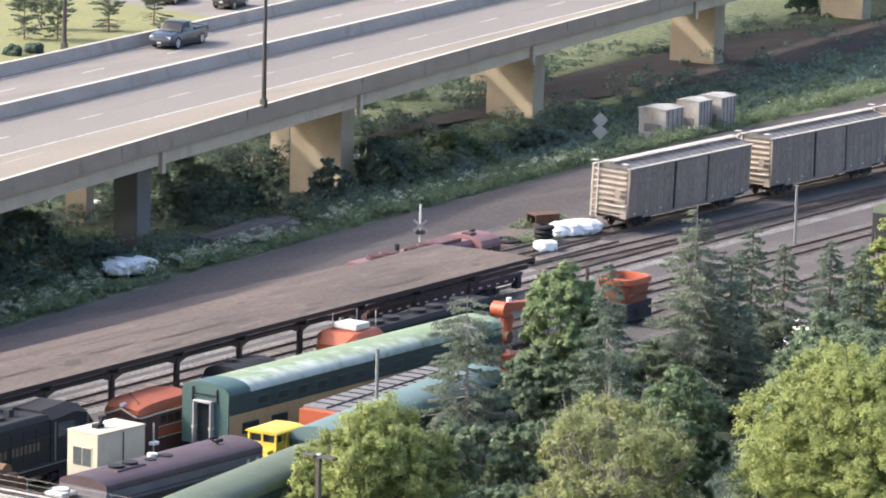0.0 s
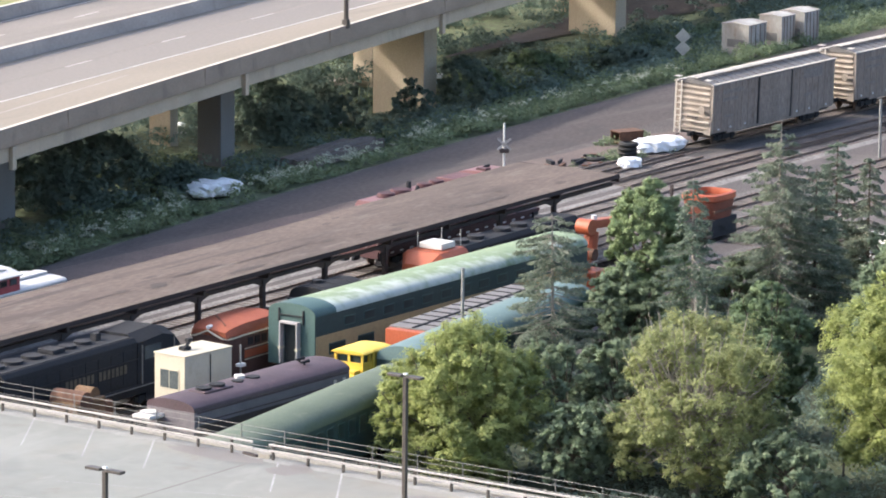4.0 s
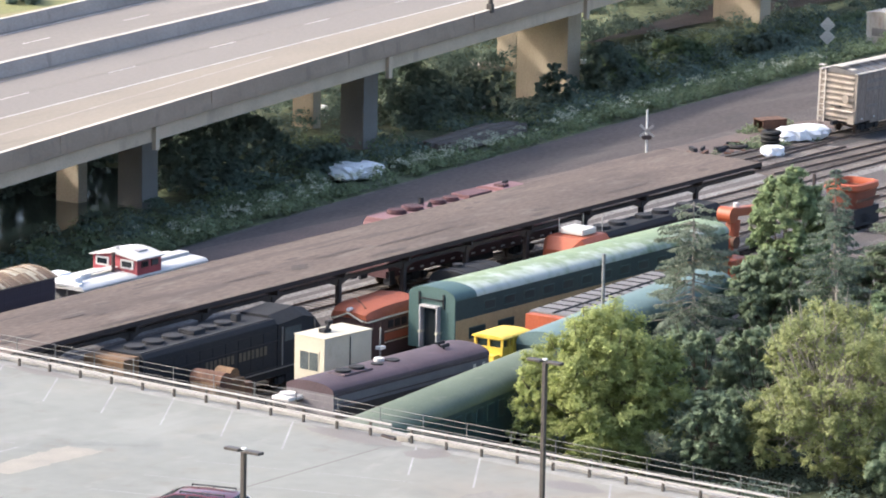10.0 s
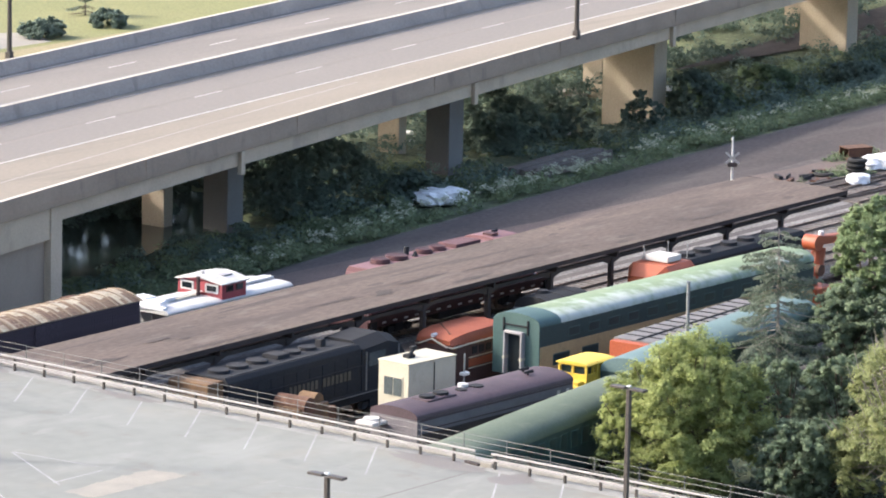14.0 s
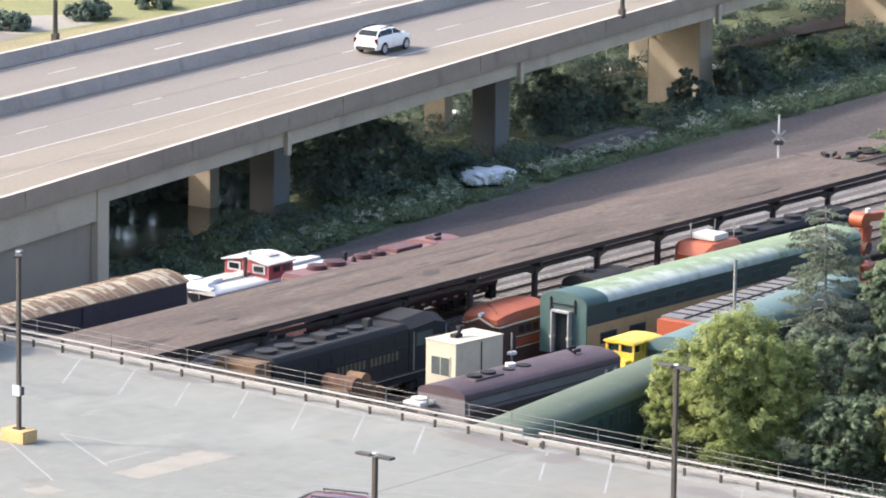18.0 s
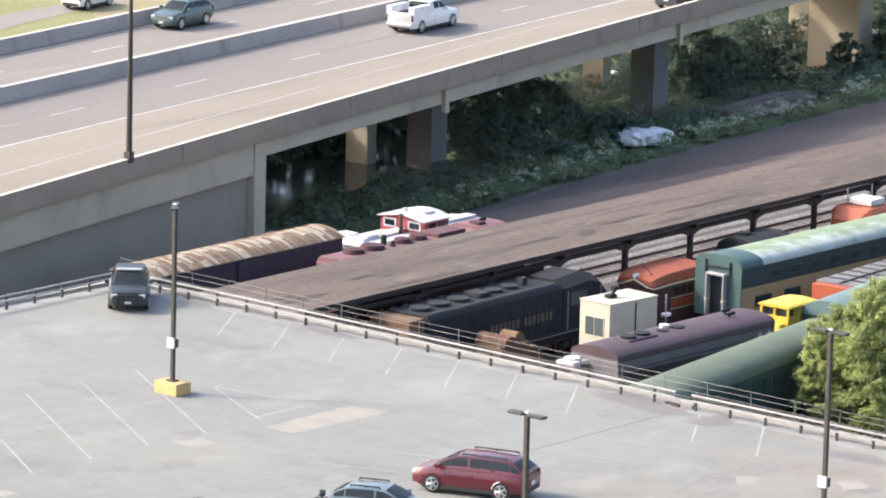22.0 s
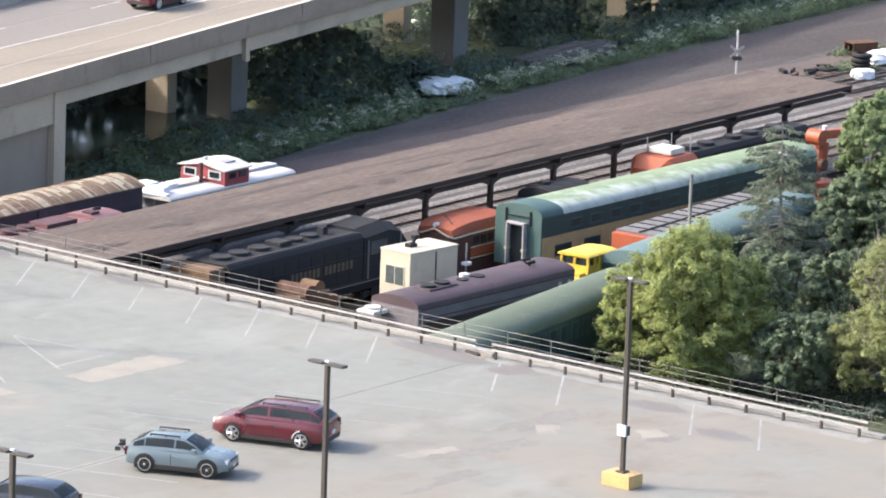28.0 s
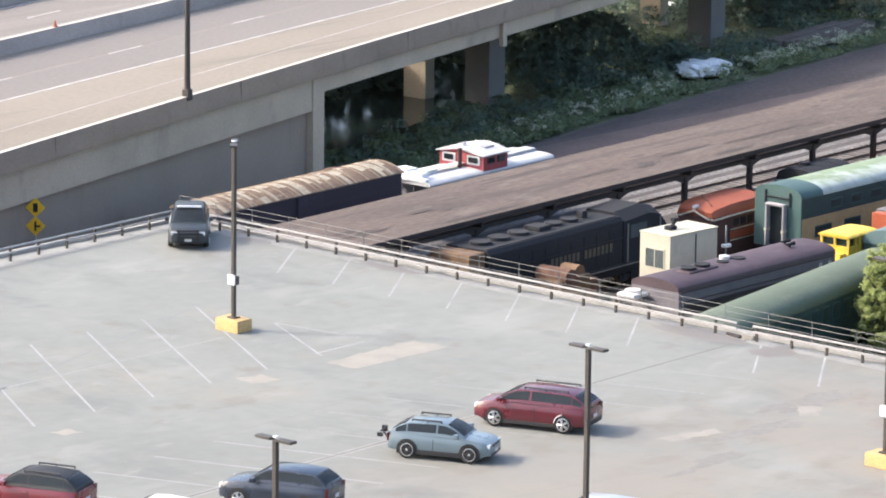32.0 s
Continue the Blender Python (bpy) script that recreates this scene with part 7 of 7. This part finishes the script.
broadleaf(45.9, -26.2, 9.9, 2.35, "leaf_fresh", "tall green broadleaf tree with a full crown", 14, boughs=1250, sprays=7, per=22, leaf=0.16, rough=0.16, lobes=52, limb_count=14)
broadleaf(33.0, -41.9, 7.9, 2.7, "leaf_mid", "mid-green broadleaf tree before the spruces", 15, boughs=560, lobes=30)
broadleaf(42.4, -27.0, 5.6, 2.5, "leaf_wood", "dark green broadleaf tree below the tall one", 23, boughs=420, lobes=26)
broadleaf(24.5, -39.0, 6.5, 2.6, "leaf_wood", "dark shrubby tree in shade", 16)
broadleaf(74.2, -30.5, 9.4, 2.9, "leaf_bright", "light green broadleaf tree behind the conifers", 17, boughs=360)
broadleaf(36.0, -47.5, 8.5, 3.2, "leaf_wood", "dark green broadleaf tree under the large tree", 18, boughs=360)
broadleaf(44.0, -46.0, 9.0, 3.5, "leaf_wood", "dark green broadleaf tree behind", 19, boughs=360)
broadleaf(22.6, -36.6, 6.2, 2.8, "leaf_wood", "dark leafy tree between the larger ones", 22)
broadleaf(21.5, -40.5, 4.0, 1.8, "leaf_mid", "small green tree between larger ones", 20, boughs=160, lobes=16)
for k, (x, y, h, r) in enumerate(((31.5, -49, 6.0, 2.8), (33, -54, 6.5, 3.0), (38, -60, 7.5, 3.4), (31, -63, 6, 3.0), (22, -41.5, 3.8, 1.8), (17.5, -41.0, 4.6, 2.6), (19, -52.0, 4.4, 2.6), (46, -53, 8.5, 3.6), (50, -40, 8.0, 3.4), (57, -36, 7.0, 3.0), (66, -38, 8.0, 3.4))):
    broadleaf(x, y, h, r, "leaf_wood", "dark green undergrowth tree in the shade", 300 + k, boughs=220, sprays=6, per=18, leaf=0.22, lobes=20)
conifer(33.8, -28.5, 9.9, 3.3, "needle_grey", "thin grey-green pine with bare lower branches", 31, sparse=0.35, taper=0.42, thin=0.75)
conifer(42.1, -31.7, 11.0, 3.2, "needle", "grey-green spruce with drooping branches and a pale trunk", 32, sparse=0.34)
conifer(53.9, -29.4, 12.4, 4.5, "needle_grey", "tall grey-green spruce with a thin top", 33, sparse=0.32)
broadleaf(53.1, -27.4, 4.8, 2.4, "leaf_wood", "dark shrubby tree between the spruces", 24, boughs=300)
conifer(56.5, -30.2, 9.4, 3.4, "needle", "dark spruce beside the tall one", 37, sparse=0.2)
conifer(61.2, -28.6, 10.2, 3.0, "needle", "slim dark spruce behind the others", 34, sparse=0.3)
conifer(61.0, -30.8, 9.4, 2.9, "needle_grey", "slim grey-green spruce among the trees", 35, sparse=0.3)
conifer(77.8, -23.9, 6.6, 2.3, "needle", "small spruce near the tracks", 36, sparse=0.2)
conifer(67.5, -32.0, 8.6, 2.7, "needle", "dark spruce at the back", 38, sparse=0.2)

# park trees beyond the road
PARK = ((152.7, 100.6, 3.4, 1.6), (154.7, 98.6, 3.2, 1.5), (161.9, 98.8, 3.6, 1.8), (168.3, 98.9, 3.4, 1.7), (159.0, 104.0, 3.2, 1.5), (116.9, 96.9, 3.0, 1.4))
HEDGES = ((144.5, 95.0, 0.8, 0.8), (146.8, 94.8, 0.9, 0.8), (97.6, 91.9, 1.9, 1.3), (105.8, 91.0, 2.0, 1.3), (113.8, 91.4, 1.7, 1.3), (219.0, 63.4, 1.5, 1.7))
for k, (x, y, hh, rr_) in enumerate(PARK):
    conifer(x, y, hh * 1.25, rr_ * 1.2, "needle_grey", "small rounded pine on the park lawn", 50 + k, z=-0.6, sparse=0.25, top_only=0.2)


def shrub(x, y, z, r, h, material, seed, label, name="bush"):
    rs = np.random.RandomState(seed)
    root, grow, size, _ = crown_sprays(rs, (0, 0, h * 0.42), r, h * 0.58, 180, 6, -0.5, 0.4, lobes=18)
    ob = new(name, spray_leaves(rs, name, root, grow, size, 13, 0.26, material))
    ob.matrix_basis = pose(x, y, z)
    return tagged(ob, label, "bush", "bushes under the bridge")


for k, (x, y, r, h, m) in enumerate(((114.5, 35.0, 2.8, 4.6, "leaf_dark"), (108.0, 35.0, 1.9, 3.4, "leaf_dark"), (66.0, 33.0, 3.2, 4.6, "leaf_dark"), (71.0, 36.0, 3.4, 5.0, "leaf_dark"), (78.0, 39.0, 3.0, 4.4, "leaf_dark"), (76.0, 31.0, 2.2, 3.0, "leaf_dark"),
                                     (93.0, 36.5, 3.2, 4.4, "leaf_dark"), (99.0, 39.0, 3.0, 4.0, "leaf_dark"), (90.0, 34.0, 2.0, 2.8, "leaf_dark"), (104.5, 39.5, 2.4, 3.6, "leaf_dark"), (122.0, 39.5, 2.6, 2.6, "leaf_mid"), (130.0, 40.0, 2.4, 2.2, "leaf_mid"), (136.0, 36.0, 2.2, 1.9, "leaf_dark"),
                                     (60.5, 40.0, 2.6, 3.8, "leaf_dark"), (22.5, 11.0, 1.2, 1.4, "leaf_dark"), (18.5, 10.3, 1.1, 1.2, "leaf_dark"), (26.5, 13.6, 1.6, 2.0, "leaf_dark"))):
    x, y, h = (x - 6.0, y - 5.5, h * 0.8) if 31 < x < 88 else (x, y, h)
    shrub(x, y, ground_z(x, y) - 0.1, r, h, m, 80 + k, "dense dark green bush under the elevated road" if m == "leaf_dark" else "green bush beside the bridge piers")
# thicket with added, mostly unseen height, so the pond mirrors no bright sky
for k in range(18):
    x = 30.0 + 2.6 * k
    y = hy(x) + 19.0 + 2.4 * math.sin(2.3 * k)
    shrub(x, y, -1.2, 2.7, 6.2 + 0.7 * math.sin(1.7 * k), "leaf_dark", 160 + k, "dark thicket bush beyond the pond, made tall to darken its reflection")
for k, (x, y, r_, h_) in enumerate(HEDGES):
    shrub(x, y, -0.6, r_, h_, "leaf_dark", 120 + k, "clipped dark green bush on the lawn", "hedge_bush")


def weeds(name, spots, per, material, seed, label, leaf=0.3, tall=1.0):
    """Low mounds of leaves, each with its leaves facing up and outwards."""
    rs = np.random.RandomState(seed)
    c, r = np.array([q[:3] for q in spots], float), np.array([q[3] for q in spots], float)
    n = len(c) * per
    c, r = np.repeat(c, per, 0), np.repeat(r, per)
    d = unit(rs.normal(size=(n, 3)))
    d[:, 2] = np.abs(d[:, 2])
    p = c + d * (r * rs.uniform(0.45, 1.0, n))[:, None] * (1, 1, 0.8 * tall)
    nrm = unit(d * 0.65 + rs.normal(size=(n, 3)) * 0.35 + (0, 0, 0.4))
    ln = leaf * (0.5 + 0.5 * r) * rs.uniform(0.6, 1.3, n)
    ob = new(name, leaf_mesh(name, p, np.cross(nrm, rs.normal(size=(n, 3))), nrm, ln, ln * 0.5, material))
    return tagged(ob, label, "weeds", kind="stuff")


def verge_spots(n, seed, lo, hi, x0=-5, x1=200, size=(0.25, 0.75)):
    rnd = random.Random(seed)
    out = []
    for _ in range(n):
        x = rnd.uniform(x0, x1)
        g, h = gravel_y(x), hy(x)
        y = g + 0.3 + rnd.triangular(lo, hi, lo)
        s = size[0] + (size[1] - size[0]) * rnd.random() ** 2.2
        if lo > 3 and 35 < x < 64 and 25.5 + 0.25 * (x - 44) < y < 37 + 0.25 * (x - 50):
            continue
        if math.hypot((x - 69.5) / 3.4, (y - 22.0) / 2.6) < 1 or (80.5 < x < 94.5 and 23.2 < y < 29 + 0.05 * (x - 80)):
            continue
        out.append((x, y, ground_z(x, y) + s * 0.5, s))
    return out


def bloom_spots(n, seed, x0, x1):
    """Clusters of pale flower heads, each cluster a loose patch on the road side of the verge."""
    rnd = random.Random(seed)
    out = []
    for _ in range(n):
        x, u = rnd.uniform(x0, x1), rnd.triangular(0.4, 5.0, 1.6)
        for _ in range(rnd.randint(2, 6)):
            px_, py_ = x + rnd.gauss(0, 1.0), gravel_y(x) + u + rnd.gauss(0, 0.45)
            out.append((px_, py_, ground_z(px_, py_) + rnd.uniform(0.6, 1.15), rnd.uniform(0.2, 0.5)))
    return out


weeds("verge_weeds", verge_spots(1700, 1, 0, 9, 14, 180, (0.28, 1.15)), 62, "weed", 201, "tangled green weeds along the service road", 0.3)
weeds("verge_weeds", verge_spots(900, 2, 4, 26, 20, 230, (0.5, 1.3)), 60, "leaf_dark", 202, "dark undergrowth beneath the elevated road", 0.34)
weeds("flowering_weeds", bloom_spots(62, 3, 42, 128), 34, "weed_pale", 203, "pale flowering weeds along the verge", 0.2)
bright = []
rnd_b = random.Random(70)
for cx_, cy_, sx_, sy_, n_ in ((98.0, 35.0, 3.0, 1.6, 46), (124, 39.5, 3.5, 1.6, 52), (137.0, 41.5, 3.0, 1.6, 46), (128, 38.0, 3.0, 1.6, 46), (150.0, 40.0, 4.0, 1.5, 40), (165.0, 36.0, 6.0, 2.0, 60), (77.0, 33.5, 3.0, 1.3, 34)):
    for _ in range(n_):
        x, y = rnd_b.gauss(cx_, sx_), rnd_b.gauss(cy_, sy_)
        bright.append((x, y, ground_z(x, y) + 0.1, rnd_b.uniform(0.5, 1.0)))
weeds("bright_weeds", bright, 64, "weed", 204, "sunlit green weeds between the piers", 0.32)
bank = []
for _ in range(620):
    x = rnd_b.uniform(24, 168)
    y, s_ = hy(x) + rnd_b.uniform(11.5 if x > 68 else 15, 26), rnd_b.uniform(0.8, 1.7)
    bank.append((x, y, ZG + rnd_b.uniform(0.0, 2.6), s_))
weeds("bank_undergrowth", bank, 80, "leaf_dark", 207, "dark shaded thicket beyond the far piers", 0.36)
# dark-leaved mounds added over brighter ground to paint the bridge's shadow
far = []
for _ in range(620):
    x = rnd_b.uniform(122, 245)
    y = rnd_b.choice((rnd_b.uniform(gravel_y(x) + 5, 45.5), rnd_b.uniform(gravel_y(x) + 5, 45.5), rnd_b.uniform(57, 66)))
    far.append((x, y, max(ground_z(x, y), -0.75) - 0.1, rnd_b.uniform(0.5, 1.4)))
weeds("bank_grass", far, 56, "leaf_dark", 208, "rough grass coloured dark for the bridge's shadow on the bank", 0.34, 0.6)
yard = [(rnd_b.gauss(97.0, 2.2), rnd_b.gauss(10.2, 1.0), 0.0, rnd_b.uniform(0.3, 0.6)) for _ in range(46)] + [(rnd_b.gauss(102.5, 1.2), rnd_b.gauss(13.2, 0.6), 0.0, rnd_b.uniform(0.4, 0.8)) for _ in range(22)]
weeds("yard_weeds", yard, 50, "weed", 205, "weeds among the scrap near the boxcars", 0.26)
under = [(x_, -38 - 0.25 * x_ + rnd_b.uniform(-9, 14), 0.0, rnd_b.uniform(0.7, 1.2)) for x_ in [rnd_b.uniform(4, 52) for _ in range(500)]]
weeds("tree_undergrowth", under, 50, "leaf_dark", 206, "dark undergrowth beneath the trees", 0.3)


# ---- pond, scrap and small things ----
def ground_bits():
    bm = B()
    flat(bm, [(33, 21.5), (44, 25.0), (54, 28.0), (64, 32), (62, 41), (34, 34)], -0.39)
    solid("pond", bm, "water", "still dark pond under the elevated road", "water", "structure")
    for k, (cx, cy, l, w, h, turn) in enumerate(((70.6, 23.4, 3.6, 2.0, 1.05, -20), (100.4, 9.3, 4.3, 1.9, 1.0, -22), (93.9, 7.2, 1.7, 1.1, 0.72, -10))):
        rnd = random.Random(60 + k)
        bm = B()
        rings = []
        for i in range(13):
            u = -1 + 2 * i / 12
            kk = max(1 - abs(u) ** 4, 0.05) ** 0.5
            ring = []
            for j in range(14):
                a = 6.2832 * j / 14
                q = 1 + rnd.uniform(-0.16, 0.16)
                sx, sz = math.copysign(abs(math.cos(a)) ** 0.6, math.cos(a)), math.copysign(abs(math.sin(a)) ** 0.6, math.sin(a))
                ring.append((u * l * 0.5 * q, w * 0.5 * sx * kk * q, max(h * 0.5 + h * 0.5 * sz * kk * q, 0)))
            rings.append(ring)
        loft(bm, rings)
        solid("wrapped_load", bm, "tarp", "bundle wrapped in white plastic sheeting on the ground", "bundle", smooth=False, at=pose(cx, cy, ground_z(cx, cy) + 0.12 if k == 0 else 0, 0, 0, turn), group="wrapped bundles")
    # scrap by the boxcars
    s = thing("steel_skip", pose(102.0, 12.9, 0, 0, 0, -24) @ Matrix.Scale(0.85, 4), "rusty open-ended steel box in the weeds", "scrap")
    part("base", box(B(), -1.1, 1.1, -0.7, 0.7, 0.1, 0.2), "rust", s)
    part("top_plate", box(B(), -1.15, 1.15, -0.75, 0.75, 0.95, 1.05), "rust", s, "rusty top plate", bevel=0.02)
    for y in (-0.7, 0.62):
        part("side_plate", box(B(), -1.1, 1.1, y, y + 0.08, 0.2, 0.95), "rust", s)
    part("divider", box(B(), 0.3, 0.36, -0.62, 0.62, 0.2, 0.95), "black_dust", s)
    for x in (-0.9, 0.9):
        part("foot", box(B(), x - 0.1, x + 0.1, -0.6, 0.6, 0, 0.1), "rust", s)
    for k, (x, y, z_) in enumerate(((96.6, 9.2, 0), (96.65, 9.25, 0.3), (96.55, 9.2, 0.6), (96.6, 9.15, 0.9), (94.9, 10.6, 0))):
        bm = B()
        rings = [[((0.5 + q) * math.cos(6.2832 * i / 18), (0.5 + q) * math.sin(6.2832 * i / 18), z) for i in range(18)] for q, z in ((-0.1, 0.0), (0.12, 0.04), (0.18, 0.15), (0.12, 0.26), (-0.1, 0.3), (-0.12, 0.15), (-0.1, 0.0))]
        solid("tyre", loft(bm, rings, caps=False), "rubber", "old black tyre stacked by the scrap", "tyre", smooth=True, at=pose(x, y, z_), group="scrap tyres")
    rnd = random.Random(5)
    for k in range(14):
        x, y = 93 + rnd.uniform(-2.5, 3.5), 10.6 + rnd.uniform(-1.4, 1.2)
        bm = box(B(), 0, rnd.uniform(0.3, 1.3), 0, rnd.uniform(0.1, 0.3), 0, rnd.uniform(0.08, 0.3))
        solid("scrap_piece", bm, "rust" if k % 3 else "black_dust", "rusty steel offcut lying on the ground", "scrap", at=pose(x, y, 0.0, 0, 0, rnd.uniform(0, 180)), group="scrap pieces", bevel=0.01)
    # stacked timber by the verge
    for k, (x, y, l, n) in enumerate(((82.4, 24.6, 4.6, 9), (86.6, 25.6, 5.2, 8), (91.0, 27.0, 3.0, 5))):
        t = thing("timber_stack", pose(x, y, ground_z(x, y) + 0.05, 0, 0, 8), "stack of old grey timbers in the weeds", "timber", "timber stacks")
        for j in range(n):
            part("timber", box(B(), rnd.uniform(-0.4, 0.2), l + rnd.uniform(-0.4, 0.3), j * 0.3, j * 0.3 + 0.25, 0.05, rnd.uniform(0.55, 0.75)), "timber", t, bevel=0.01)
    # signal mast with a crossbuck
    t = thing("crossing_sign", pose(82.05, 8.92, 0, 0, 0, 38), "white crossbuck on a pale slim mast", "sign")
    part("mast", cyl(B(), (0, 0, 0), (0, 0, 4.35), 0.07, n=8), "white_roof", t)
    for a in (40, -40):
        part("blade", box(B(), -0.04, 0.0, -0.55, 0.55, -0.07, 0.07), "white_steel", t, at=pose(-0.08, 0, 3.0, a, 0, 0))
    part("lamp_box", box(B(), -0.2, 0.1, -0.3, 0.3, 2.45, 2.7), "steel_dark", t)
    # stacked diamond signs seen from behind
    for (x, y, z, hh, mat_, cat) in ((135.7, 30.6, ground_z(135.7, 30.6), 2.9, "steel", "pale grey backs of two diamond signs on a post"),):
        t = thing("diamond_sign", pose(x, y, z, 0, 0, 35), cat, "sign")
        part("post", box(B(), -0.04, 0.04, -0.04, 0.04, 0, hh), mat_, t)
        for zz in (hh - 0.35, hh - 1.25):
            part("panel", box(B(), -0.07, -0.045, -0.42, 0.42, -0.42, 0.42), mat_, t, "pale diamond panel", at=pose(0, 0, zz, 45, 0, 0))
    p = (-3.6, 7.1)
    t = thing("warning_sign", pose(p[0], p[1], ground_z(*p), 0, 0, 38), "two yellow diamond warning signs on one post", "sign")
    part("post", box(B(), -0.04, 0.04, -0.04, 0.04, 0, 4.95), "steel", t)
    for zz in (4.5, 3.55):
        q = part("panel", box(B(), -0.07, -0.045, -0.36, 0.36, -0.36, 0.36), "sign_yellow", t, "yellow diamond panel", at=pose(0, 0, zz, 45, 0, 0))
    part("signal_symbol", box(B(), -0.085, -0.075, -0.12, 0.12, 4.27, 4.73), "black", t, "black signal symbol")
    part("arrow_symbol", box(B(), -0.085, -0.075, -0.05, 0.05, 3.3, 3.8), "black", t, "black junction symbol")
    part("arrow_symbol", box(B(), -0.085, -0.075, -0.25, 0.05, 3.5, 3.6), "black", t)
    # metal cabinets
    for x, y, w, l, h in ((142.0, 28.8, 2.4, 2.6, 2.6), (146.0, 28.4, 2.0, 2.0, 2.75), (148.6, 28.0, 2.1, 2.2, 2.75)):
        t = thing("metal_cabinet", pose(x, y, ground_z(x, y + 1) - 0.05, 0, 0, 2), "rust-streaked pale metal equipment cabinet", "cabinet", "equipment cabinets")
        part("body", box(B(), 0, l, 0, w, 0.1, h), "cabinet", t, bevel=0.03)
        part("roof", prism(B(), [(-0.05, h), (-0.05, h + 0.06), (w / 2, h + 0.2), (w + 0.05, h + 0.06), (w + 0.05, h)], -0.05, l + 0.05), "cabinet", t, "rust-streaked cabinet roof")
        for k in range(4):
            part("panel_seam", box(B(), 0.3 + k * (l - 0.6) / 3, 0.34 + k * (l - 0.6) / 3, -0.03, 0.0, 0.15, h - 0.05), "rust", t)
        part("graffiti_patch", box(B(), -0.012, 0.0, 0.4, w - 0.5, 0.9, 1.5), "grey_mid", t, "dark scrawled patch")
        part("skid", box(B(), 0, l, 0.1, w - 0.1, 0, 0.1), "rust", t)
    t = thing("switch_signal", pose(126.65, -0.34, 0, 0, 0, 38), "white post with a round white signal disc", "signal")
    part("post", cyl(B(), (0, 0, 0), (0, 0, 3.7), 0.08, n=8), "white_roof", t)
    part("disc", cyl(B(), (-0.14, 0, 2.6), (-0.09, 0, 2.6), 0.45, n=18), "white_roof", t, "round white disc")
    part("bar", box(B(), -0.17, -0.14, -0.3, 0.3, 2.52, 2.68), "black", t, "black bar on the disc")
    part("lamp_arm", box(B(), -0.1, 0.1, -0.1, 0.7, 3.7, 3.95), "white_roof", t, bevel=0.03)
    part("foot", box(B(), -0.25, 0.25, -0.25, 0.25, 0, 0.15), "concrete", t)
    # odds and ends on the deck and the median
    solid("timber_offcut", box(B(), -0.09, 0.09, -0.45, 0.45, 0, 0.1), "steel_dark", "dark timber offcut by the gap in the guard rail", "timber", at=pose(-7.5, -40.95, LZ, 0, 0, -12), bevel=0.01)
    solid("concrete_block", box(B(), -0.14, 0.14, -0.3, 0.3, 0, 0.2), "lot_patch", "pale concrete block by the gap in the guard rail", "block", at=pose(-7.45, -41.75, LZ, 0, 0, 8), bevel=0.02)
    t = thing("traffic_cone", Matrix.Translation(mpt(20.7, 0.05, RZ + 0.895)), "small orange traffic cone on the median barrier", "cone")
    part("base", box(B(), -0.14, 0.14, -0.14, 0.14, 0, 0.03), "orange", t)
    part("cone", cyl(B(), (0, 0, 0.03), (0, 0, 0.38), 0.11, 0.03, 12), "orange", t, smooth=True)
    # free-standing posts
    for x, y, hh in ((107.8, -3.4, 3.9), (26.6, -27.8, 7.9)):
        t = thing("yard_post", pose(x, y, 0), "plain grey steel yard post", "post", "yard posts")
        part("shaft", cyl(B(), (0, 0, 0), (0, 0, hh), 0.1, 0.09, n=10), "pole_grey", t, smooth=True)
        part("cap", cyl(B(), (0, 0, hh), (0, 0, hh + 0.04), 0.12, n=10), "pole_grey", t)
    # small white notice by the trees
    t = thing("notice_sign", pose(26.8, -50.4, 0, 0, 0, 38), "small white notice board on a post under the trees", "sign")
    part("post", box(B(), -0.05, 0.05, -0.05, 0.05, 0, 3.0), "pole", t)
    part("board", box(B(), -0.1, -0.05, -0.22, 0.22, 2.2, 3.0), "plate", t, "white board")
    # rubble by the road beyond the piers
    v, f = [], []
    for k in range(260):
        x, y, s = rnd.uniform(120, 134), rnd.uniform(50, 53), rnd.uniform(0.15, 0.4)
        n0 = len(v)
        v += [(x + a * s * rnd.uniform(0.6, 1), y + b * s * rnd.uniform(0.6, 1), ZG + (c + 1) * s * rnd.uniform(0.5, 0.9)) for a in (-1, 1) for b in (-1, 1) for c in (-1, 1)]
        f += [tuple(n0 + j for j in q) for q in ((0, 1, 3, 2), (4, 6, 7, 5), (0, 4, 5, 1), (2, 3, 7, 6), (1, 5, 7, 3))]
    ob = new("rubble", raw("rubble", v, f, "stone"))
    tagged(ob, "pale rubble stones beyond the piers", "rubble", kind="stuff")
    for k in range(9):
        x, y = (70 + rnd.uniform(0, 60), 38 + rnd.uniform(-2, 8))
        bm = box(B(), 0, rnd.uniform(0.5, 1.6), 0, rnd.uniform(0.3, 0.7), 0, rnd.uniform(0.1, 0.35))
        solid("litter", bm, "tarp", "scrap of pale sheeting on the ground", "litter", at=pose(x, y, ground_z(x, y), 0, 0, rnd.uniform(0, 180)), group="litter", bevel=0.05)


ground_bits()
motions()
